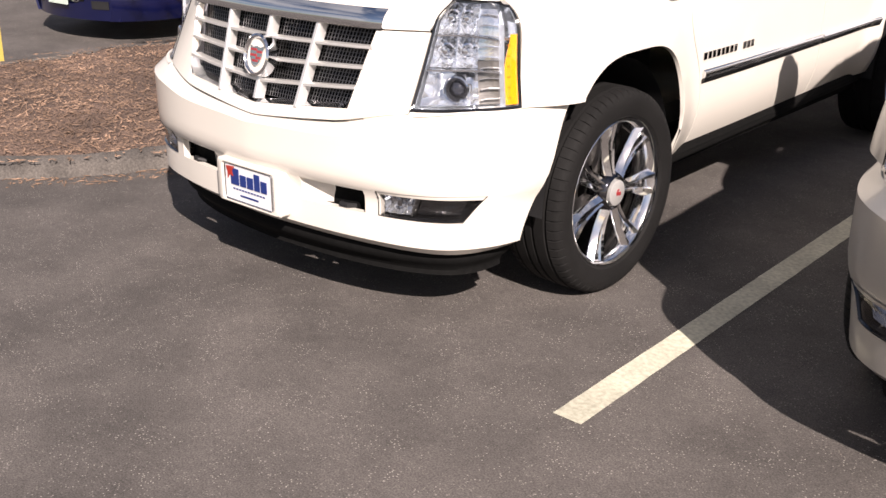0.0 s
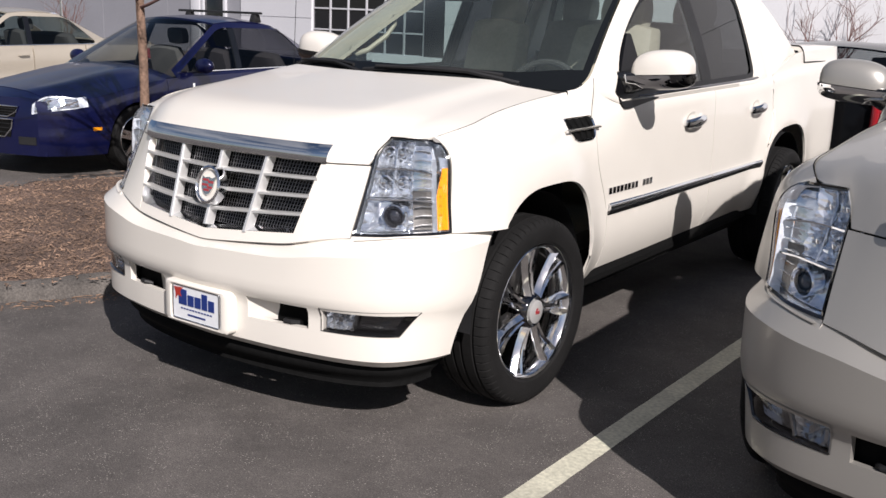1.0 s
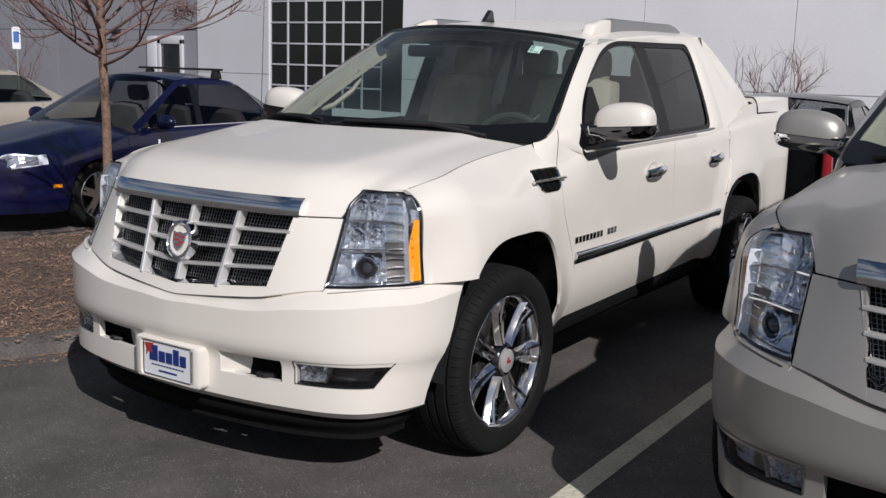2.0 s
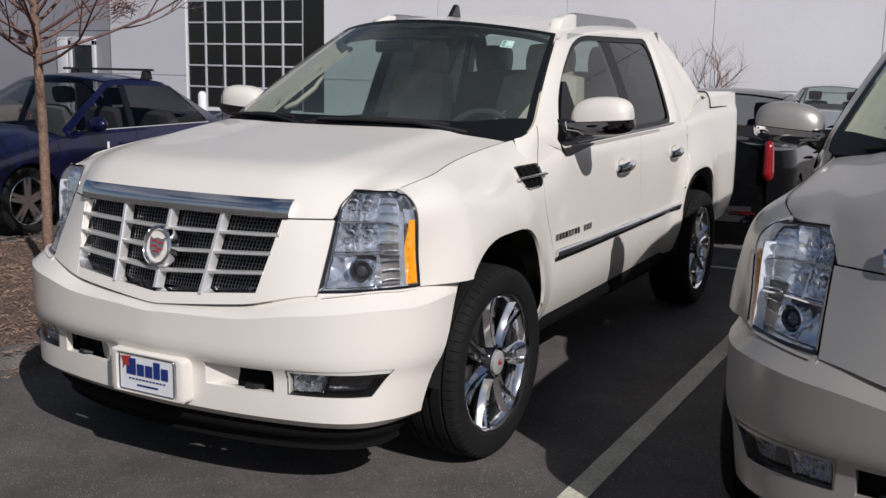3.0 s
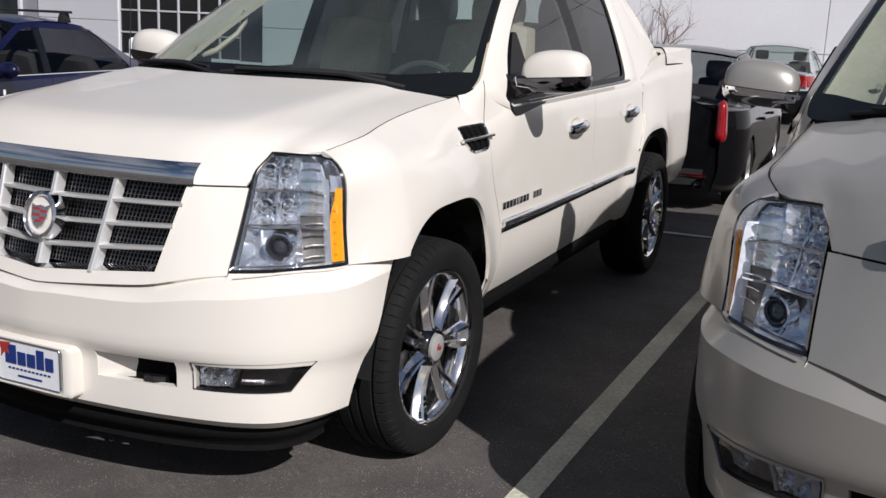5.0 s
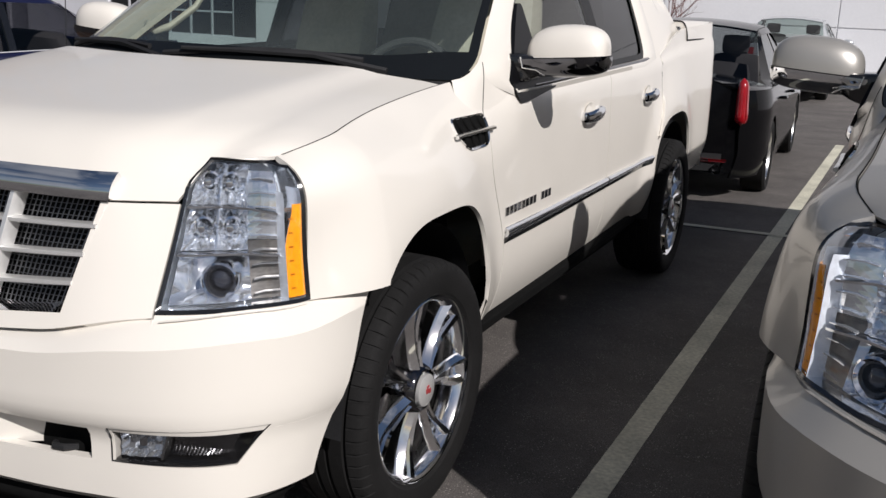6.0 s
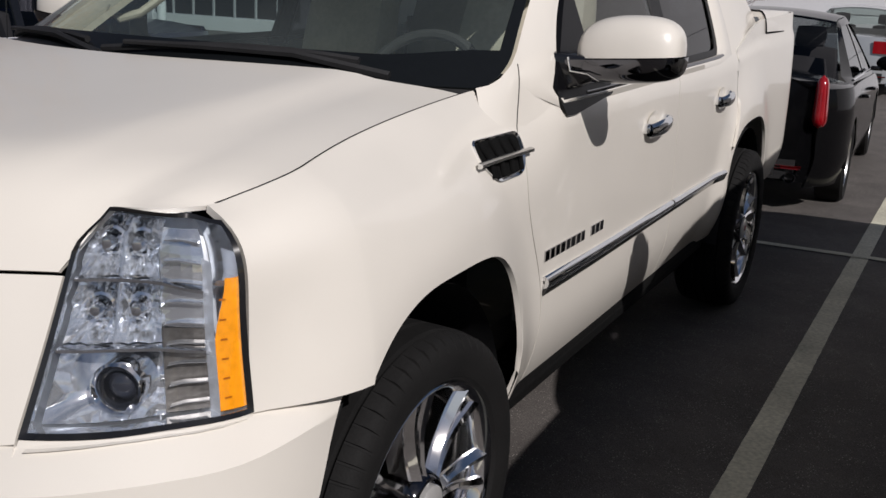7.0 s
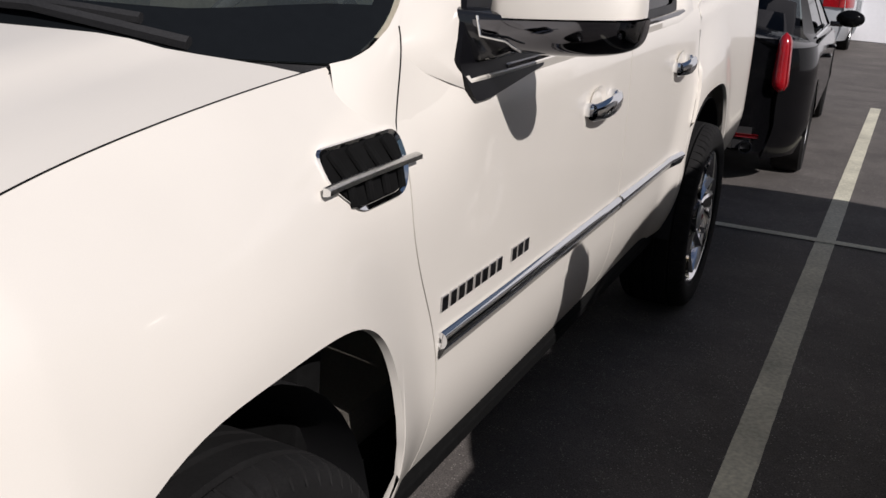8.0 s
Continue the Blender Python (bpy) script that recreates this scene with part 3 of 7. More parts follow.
def build_grille(car, paint):
    grille = part("grille", grid(24, 8, lambda u, v: face_at((2 * u - 1) * 0.50, 0.765 + 0.28 * v, -0.075)), DARK, car, "egg-crate grille of satin metal bars")
    # mesh behind the bars
    bm = lattice(66, 22, lambda u, v: face_at((2 * u - 1) * grille_half(0.77 + 0.27 * v), 0.77 + 0.27 * v, -0.044), 0.0016)
    part("grille_mesh", bm, MESHWIRE, grille, "fine dark wire mesh", smooth=0)
    up = lambda p: (Vector((1, 0, 0)), Vector((0, -1, 0.2)))
    for k in (-1, 0, 1):
        pts = [face_at(k * (0.212 + 0.028 * t), grille_low(0.2) - 0.004 + (GRILLE_TOP - grille_low(0.2)) * t) for t in np.linspace(0, 1, 7)]
        part("upright_bar", bar(pts, 0.011, 0.032, up), GRILLEBAR, grille)
    up = lambda p: (Vector((0, 0.1, 1)), Vector((0, -1, 0.1)))
    for j in (1, 2, 3):
        def level(x, j=j):
            return grille_low(x) + (GRILLE_TOP - grille_low(x)) * j / 4
        half = grille_half(level(0.45))
        part("cross_bar", bar([face_at(x, level(x), -0.002) for x in np.linspace(-half, half, 17)], 0.0068, 0.032, up), GRILLEBAR, grille)
    # the thin bright rim
    rim = [(x, grille_low(x)) for x in np.linspace(-0.42, 0.42, 17)] + [(grille_half(z), z) for z in np.linspace(0.81, 1.035, 6)]
    rim += [(-grille_half(z), z) for z in np.linspace(1.035, 0.81, 6)]
    part("grille_rim", strip([face_at(x, z, 0.001) for x, z in rim], [face_at(x * 0.975, z + (0.010 if z < 0.8 else 0), -0.05) for x, z in rim]), CHROME, grille)
    # bright bar under the hood's lip
    def cap(u, v):
        x = (2 * u - 1) * (0.512 + 0.008 * v)
        z = 1.028 + 0.060 * v
        p = face_at(x, z, 0.022 - 0.010 * (2 * v - 1) ** 2)
        return p
    part("grille_cap", flange(grid(32, 6, cap), 0.03), CHROME, grille, "wide polished chrome bar")
    # round crest: wreath ring, disc and shield shapes
    c = face_at(0.0, 0.905, 0.032)
    tilt = Matrix.Translation(c) @ Matrix.Rotation(radians(-14), 4, "X")
    ring = lathe([(-0.028, 0.052), (-0.030, 0.073), (0.006, 0.070), (0.012, 0.062), (0.006, 0.056), (-0.002, 0.054)], 40, "Y")
    ring.transform(tilt @ Matrix.Rotation(math.pi, 4, "Z"))
    part("crest_ring", ring, CHROME, grille)
    disc = lathe([(-0.03, 0.056), (-0.002, 0.056), (0.0, 0.0)], 32, "Y")
    disc.transform(tilt @ Matrix.Rotation(math.pi, 4, "Z"))
    part("crest_disc", disc, paint if paint is PEARL else SATIN, grille)
    shield = outline_solid([(-0.036, 0.030), (-0.02, 0.024), (0, 0.028), (0.02, 0.024), (0.036, 0.030), (0.032, -0.008), (0.018, -0.030), (0, -0.038), (-0.018, -0.030), (-0.032, -0.008)], 0.006)
    turn = tilt @ Matrix.Rotation(radians(90), 4, "X")
    shield.transform(turn)
    part("crest_shield", shield, SATIN, grille)
    bands = bmesh.new()
    for i, (x0, x1, z0) in enumerate(((-0.028, 0.002, 0.012), (0.004, 0.030, 0.006), (-0.030, 0.004, -0.006), (0.002, 0.026, -0.014), (-0.016, 0.012, -0.024))):
        box(bands, x0, x1, z0, z0 + 0.008, 0.005, 0.008)
    bands.transform(turn)
    part("crest_bands", bands, CREST, grille, smooth=0)


def build_headlamp(car, side):
    keep = (lambda bm: bm) if side > 0 else mirror_x
    lamp = part("headlight", keep(flip(grid(16, 16, lambda u, v: lamp_at(u, lamp_z(u, v), 0.085)))), LAMPBACK, car, "tall clear headlight with chrome reflectors and amber strip")
    rng = random.Random(5)
    # bezel
    outer, inner, deep = [], [], []
    for u, v in [(k / 14, 0) for k in range(14)] + [(1, k / 20) for k in range(20)] + [(1 - k / 14, 1) for k in range(14)] + [(0, 1 - k / 20) for k in range(20)]:
        m = 0.026
        uu, vv = m + (1 - 2 * m) * u, 0.022 + 0.956 * v
        outer.append(lamp_at(u, lamp_z(u, v), -0.003))
        inner.append(lamp_at(uu, lamp_z(uu, vv), 0.002))
        deep.append(lamp_at(uu, lamp_z(uu, vv), 0.08))
    part("bezel", keep(strip(outer, inner)), GLOSSBLACK, lamp)
    part("lamp_wall", keep(strip(inner, deep)), LAMPFACET, lamp)
    # four dished and fluted reflector cells with bulbs
    for a0, a1 in ((0.045, 0.335), (0.345, 0.625)):
        for v0, v1 in ((0.375, 0.655), (0.675, 0.955)):
            jig = {}

            def dish(u, v):
                a = a0 + (a1 - a0) * u
                key = (round(u * 11), round(v * 9))
                if key not in jig:
                    jig[key] = rng.uniform(-0.0075, 0.0075) + 0.003 * (key[0] % 2)
                deep = 0.026 + 0.050 * (1 - (2 * u - 1) ** 2) * (1 - (2 * v - 1) ** 4)
                return lamp_at(a, lamp_z(a, v0 + (v1 - v0) * v), deep + jig[key])
            part("reflector", keep(flip(grid(11, 9, dish))), LAMPFACET, lamp, smooth=0)
            a, v = (a0 + a1) / 2, (v0 + v1) / 2
            c = Matrix.Translation(lamp_at(a, lamp_z(a, v), 0.046)) @ Matrix.Rotation(radians(24), 4, "Z")
            bulb = lathe([(-0.020, 0.0), (-0.018, 0.008), (-0.008, 0.0125), (0.004, 0.011), (0.026, 0.010)], 14, "Y")
            bulb.transform(c)
            part("bulb", keep(bulb), CHROME, lamp)
            collar = lathe([(0.030, 0.026), (0.010, 0.024), (0.008, 0.019), (0.028, 0.014)], 16, "Y")
            collar.transform(c)
            part("bulb_collar", keep(collar), WHEELCHROME, lamp)
    # smooth lower reflector behind the projector
    part("reflector", keep(flip(grid(12, 8, lambda u, v: lamp_at(0.045 + 0.58 * u, lamp_z(u, 0.03 + 0.31 * v), 0.030 + 0.045 * (1 - (2 * u - 1) ** 4) * (1 - (2 * v - 1) ** 6) ** 0.5)))), LAMPFACET, lamp, smooth=50)
    # shelves between the three storeys, and the upright between the columns
    for v in (0.355, 0.665):
        pts = [lamp_at(0.04 + 0.80 * t, lamp_z(t, v), 0.018) for t in np.linspace(0, 1, 9)]
        part("shelf", keep(bar(pts, 0.0045, 0.045, lambda p: (Vector((0, 0, 1)), Vector((0.3, -0.95, 0))))), CHROME, lamp)
    pts = [lamp_at(0.34, lamp_z(0.34, v), 0.024) for v in np.linspace(0.36, 0.95, 7)]
    part("cell_post", keep(bar(pts, 0.003, 0.03, lambda p: (Vector((1, 0, 0)), Vector((0.3, -0.95, 0))))), LAMPFACET, lamp)
    # projector
    c = lamp_at(0.40, lamp_z(0.4, 0.185), 0.035)
    turn = Matrix.Translation(c) @ Matrix.Rotation(radians(20), 4, "Z")
    ring = lathe([(0.03, 0.044), (-0.022, 0.043), (-0.026, 0.039), (-0.018, 0.032), (0.0, 0.031)], 36, "Y")
    ring.transform(turn)
    part("projector_ring", keep(ring), CHROME, lamp)
    ring = lathe([(0.02, 0.031), (-0.012, 0.031), (-0.010, 0.027), (0.004, 0.026)], 32, "Y")
    ring.transform(turn)
    part("projector_shroud", keep(ring), GLOSSBLACK, lamp)
    lens = lathe([(-0.014, 0.0), (-0.012, 0.011), (-0.006, 0.020), (0.004, 0.026)], 28, "Y")
    lens.transform(turn)
    part("projector_lens", keep(lens), PROJECTOR, lamp)
    # stack of ribs on the outer side
    part("rib_backing", keep(flip(grid(4, 16, lambda u, v: lamp_at(0.63 + 0.225 * u, lamp_z(1, 0.03 + 0.43 * v), 0.036)))), BRAKE, lamp, smooth=0)
    part("light_guide", keep(flip(grid(4, 12, lambda u, v: lamp_at(0.63 + 0.235 * u, lamp_z(1, 0.465 + 0.49 * v), 0.034)))), LAMPFACET, lamp, smooth=0)
    for k in range(9):
        v = 0.08 + 0.098 * k
        pts = [lamp_at(a, lamp_z(a, v + 0.012 * (a > 0.7)), 0.024) for a in (0.650, 0.72, 0.78, 0.838)]
        part("light_rib", keep(bar(pts, 0.0012 + 0.0008 * (k % 2), 0.006, lambda p: (Vector((0, 0, 1)), Vector((0.5, -0.85, 0))))), LAMPFACET, lamp)
    part("lamp_divider", keep(strip([lamp_at(0.856, lamp_z(0.856, v), 0.003) for v in np.linspace(0.02, 0.80, 12)], [lamp_at(0.850, lamp_z(0.85, v), 0.07) for v in np.linspace(0.02, 0.80, 12)], False)), LAMPBACK, lamp)
    # amber strip
    amber = grid(4, 20, lambda u, v: lamp_at(0.862 + 0.055 * ease(0.50, 1.0, v) + (0.116 - 0.055 * ease(0.50, 1.0, v)) * u, lamp_z(1, 0.035 + 0.70 * v), 0.008 + 0.0007 * math.sin(v * 60)))
    marker = part("side_marker", keep(flange(amber, 0.004)), AMBER, lamp, "amber side marker strip")
    for k in range(6):
        v = 0.10 + 0.105 * k
        notch = grid(1, 1, lambda a, b: lamp_at(0.885 + 0.030 * a, lamp_z(1, v + 0.010 * b), 0.0055))
        part("marker_prism", keep(notch), AMBERDARK, marker, smooth=0)
    lens = part("lens", keep(grid(16, 18, lambda u, v: lamp_at(0.02 + 0.96 * u, lamp_z(u, 0.02 + 0.96 * v), 0.001))), LENS, lamp, "clear lens")
    lens.visible_shadow = False


def build_foglamp(car, side):
    keep = (lambda bm: bm) if side > 0 else mirror_x
    s0, s1 = s_of_x(0.585), s_of_x(0.908)

    def at(u, v, deep):
        s = s0 + (s1 - 0.075 * (1 - v) - s0) * u
        z = 0.455 + 0.004 * u + 0.086 * v
        return skin(s, z, bumper_off(s, z) + deep)
    fog = part("fog_light", keep(flip(grid(14, 5, lambda u, v: at(u, v, 0.05)))), GLOSSBLACK, car, "low rectangular fog light under a smoked lens")
    rim = [(k / 12, 0) for k in range(12)] + [(1, k / 5) for k in range(5)] + [(1 - k / 12, 1) for k in range(12)] + [(0, 1 - k / 5) for k in range(5)]
    part("bezel", keep(strip([at(u, v, -0.003) for u, v in rim], [at(0.016 + 0.968 * u, 0.05 + 0.90 * v, 0.006) for u, v in rim])), GLOSSBLACK, fog)
    part("lamp_wall", keep(strip([at(0.016 + 0.968 * u, 0.05 + 0.90 * v, 0.006) for u, v in rim], [at(0.016 + 0.968 * u, 0.05 + 0.90 * v, 0.05) for u, v in rim])), GLOSSBLACK, fog)
    rng = random.Random(8)

    def dish(u, v):
        edge = 0.004 * (round(u * 8) % 2) + rng.uniform(-0.004, 0.004)
        return at(0.05 + 0.33 * u, 0.10 + 0.80 * v, 0.016 + 0.030 * (1 - (2 * u - 1) ** 2) * (1 - (2 * v - 1) ** 4) + edge)
    part("bowl", keep(flip(grid(8, 6, dish))), LAMPFACET, fog, "faceted bright reflector", smooth=0)
    bulb = lathe([(-0.012, 0.0), (-0.010, 0.010), (0.0, 0.015), (0.02, 0.015)], 14, "Y")
    bulb.transform(Matrix.Translation(at(0.22, 0.5, 0.028)) @ Matrix.Rotation(radians(18), 4, "Z"))
    part("bulb", keep(bulb), CHROME, fog)
    post = [at(0.40, v, 0.012) for v in (0.1, 0.5, 0.9)]
    part("divider", keep(bar(post, 0.006, 0.03, lambda p: (Vector((1, 0, 0)), Vector((0.3, -0.9, 0))))), SATIN, fog)
    flutes = grid(30, 4, lambda u, v: at(0.44 + 0.46 * u, 0.12 + 0.76 * v, 0.030 + 0.006 * (round(u * 30) % 2)))
    part("fluted_reflector", keep(flip(flutes)), DARKCHROME, fog, smooth=0)
    lens = part("lens", keep(grid(14, 4, lambda u, v: at(0.02 + 0.96 * u, 0.05 + 0.9 * v, 0.003))), FOGGLASS, fog)
    lens.visible_shadow = False


def build_bumper(car, paint, plate):
    zs = [0.53 + 0.27 * t for t in (0, 0.02, 0.08, 0.2, 0.35, 0.5, 0.60, 0.68, 0.735, 0.76, 0.775, 0.79, 0.85, 0.93, 1.0)]
    bumper = part("front_bumper", bumper_piece(0.53, 0.8, zs=zs), paint, car, smooth=24)
    part("bumper_lip", bumper_piece(0.335, 0.452), paint, bumper)
    for k in (-1, 1):
        keep = (lambda bm: bm) if k > 0 else mirror_x
        # uprights and dished panels between lip and face
        for a, b, nm in ((0.17, 0.245, "bumper_pillar"), (0.530, 0.592, "bumper_pillar")):
            part(nm, keep(bumper_piece(0.446, 0.534, s_of_x(a), s_of_x(b), 4)), paint, bumper)
        def corner(u, v):
            z = 0.446 + 0.088 * v
            a = s_of_x(0.904) - 0.075 * (1 - v)
            s = a + (bumper_end(z) - a) * u
            return skin(s, z, bumper_off(s, z))
        part("bumper_corner", keep(flange(grid(12, 4, corner), 0.025)), paint, bumper)
        # sloping dish beside the plate, and the intake's dark box
        part("intake_cheek", keep(grid(6, 4, lambda u, v: skin(s_of_x(0.24 + 0.120 * u), 0.446 + 0.088 * v, bumper_off(0.3, 0.45) + 0.002 + 0.055 * u * (1 - 0.2 * v)))), paint, bumper)
        part("intake", keep(grid(4, 3, lambda u, v: skin(s_of_x(0.35 + 0.20 * u), 0.435 + 0.110 * v, 0.085))), DARK, bumper, "dark open air intake")
        hook = tube([skin(s_of_x(0.40), 0.455, 0.07), skin(s_of_x(0.42), 0.462, 0.045), skin(s_of_x(0.445), 0.462, 0.045), skin(s_of_x(0.465), 0.455, 0.07)], 0.009, 8)
        part("tow_hook", keep(hook), PLASTIC, bumper)
        build_foglamp(car, k)
    # black dam below
    def dam(u, v):
        k = 2 * u - 1
        s = k * (s_of(-0.47))
        z = 0.246 + 0.119 * v
        return skin(s, z, 0.080 + 0.05 * (1 - v) + 0.05 * ease(0.8, 1.25, abs(s)) + 0.012 * math.sin(v * 9))
    SHAPE["bumper"] = False
    part("air_dam", flange(grid(60, 8, dam), 0.03), DARK, bumper, "black plastic air dam")
    SHAPE["bumper"] = True
    if plate:
        y = -0.885
        frame_pts = rounded([(-0.184, -0.078), (0.184, -0.078), (0.184, 0.078), (-0.184, 0.078)], 0.02)
        to = lambda a, b, c: (a, y + 0.06 - c, 0.455 + b)
        ring = bmesh.new()
        rows = [[Vector(to(a, b, c)) for a, b in pts] for pts, c in ((frame_pts, 0.0), (frame_pts, 0.062), ([(a * 0.95, b * 0.93) for a, b in frame_pts], 0.070), ([(a * 0.815, b * 0.88) for a, b in frame_pts], 0.070), ([(a * 0.80, b * 0.86) for a, b in frame_pts], 0.058), ([(0.0, 0.0)] * len(frame_pts), 0.056))]
        vs = [[ring.verts.new(p) for p in r] for r in rows]
        for r, q in zip(vs, vs[1:]):
            n = len(r)
            for i in range(n):
                ring.faces.new((r[i], r[(i + 1) % n], q[(i + 1) % n], q[i]))
        bmesh.ops.remove_doubles(ring, verts=ring.verts[:], dist=1e-5)
        bmesh.ops.recalc_face_normals(ring, faces=ring.faces[:])
        part("plate_bezel", ring, paint, bumper)
        def on_plate(a, b, c=0.0):
            return Vector((a * 0.90, -0.8835 - c, 0.455 + b * 0.87))
        edge = rounded([(-0.152, -0.076), (0.152, -0.076), (0.152, 0.076), (-0.152, 0.076)], 0.012)
        plate_ob = part("dealer_plate", outline_solid(edge, 0.006, on_plate), PLATEWHITE, bumper, "white dealer plate with dark blue bars", smooth=0)
        rim = tube([on_plate(a * 0.987, b * 0.974, 0.0065) for a, b in edge + edge[:1]], 0.0035, 6)
        part("plate_rim", rim, CHROME, plate_ob)

        def flat(own):
            for v in own.verts:
                v.co = on_plate(*v.co)
            return own
        word = bmesh.new()
        for x0, x1, h in ((-0.112, -0.060, 0.066), (-0.052, -0.014, 0.046), (-0.006, 0.032, 0.046), (0.040, 0.074, 0.066), (0.082, 0.118, 0.046)):
            box(word, x0, x1, -0.008, -0.008 + h, 0.0055, 0.0085)
        part("name_bar", flat(word), PLATEBLUE, plate_ob, smooth=0)
        small = bmesh.new()
        for i in range(11):
            x0 = -0.10 + i * 0.019
            box(small, x0, x0 + 0.012, -0.028, -0.022, 0.0055, 0.0075)
        box(small, -0.055, 0.06, -0.052, -0.045, 0.0055, 0.0075)
        part("small_bar", flat(small), PLATEBLUE, plate_ob, smooth=0)
        mark = outline_solid([(-0.140, 0.062), (-0.085, 0.066), (-0.100, 0.045), (-0.092, 0.025), (-0.118, 0.030), (-0.132, 0.010), (-0.130, 0.038)], 0.004)
        for v in mark.verts:
            v.co.z += 0.0055
        part("red_mark", flat(mark), PLATERED, plate_ob, smooth=0)


def build_nose(car, paint):
    """Painted metal between lamps, grille and bumper."""
    for k in (-1, 1):
        keep = (lambda bm: bm) if k > 0 else mirror_x

        def at(u, v):
            z = 0.74 + (1.022 - 0.74) * v
            a = s_of_x(grille_half(max(z, 0.765)) + 0.012)
            b = lamp_in(max(z, 0.80)) - 0.006
            s = a + (b - a) * u
            zz = max(z, bumper_top_z(s) + 0.004)
            return skin(s, zz, nose_off(s, zz))
        part("nose_panel", keep(flange(grid(12, 12, at), 0.02)), paint, car)

        def low(u, v):
            x = 0.462 * u
            z0, z1 = bumper_top_z(s_of_x(x)) + 0.004, grille_low(x) - 0.001
            return face_at(x, z0 + (max(z1, z0 + 0.004) - z0) * v, 0.0)
        part("grille_surround", keep(grid(16, 2, low)), paint, car)

        def shelf(u, v):
            s = s_of_x(0.70) + (LAMP_OUT - s_of_x(0.70)) * u
            z = bumper_top_z(s) - 0.004
            return skin(s, z + 0.004 * v, 0.052 + 0.06 * v)
        part("lamp_shelf", keep(grid(8, 2, shelf)), paint, car)

        def sill(u, v):
            s = lamp_in(LAMP_LOW) + (LAMP_OUT + 0.012 - lamp_in(LAMP_LOW)) * u
            lo, hi = bumper_top_z(s) - 0.006, lamp_z(u, 0) - 0.003
            z = lo + (max(hi, lo + 0.002) - lo) * v
            return lamp_at(u, z, 0.002)
        part("lamp_sill", keep(grid(16, 2, sill)), paint, car)


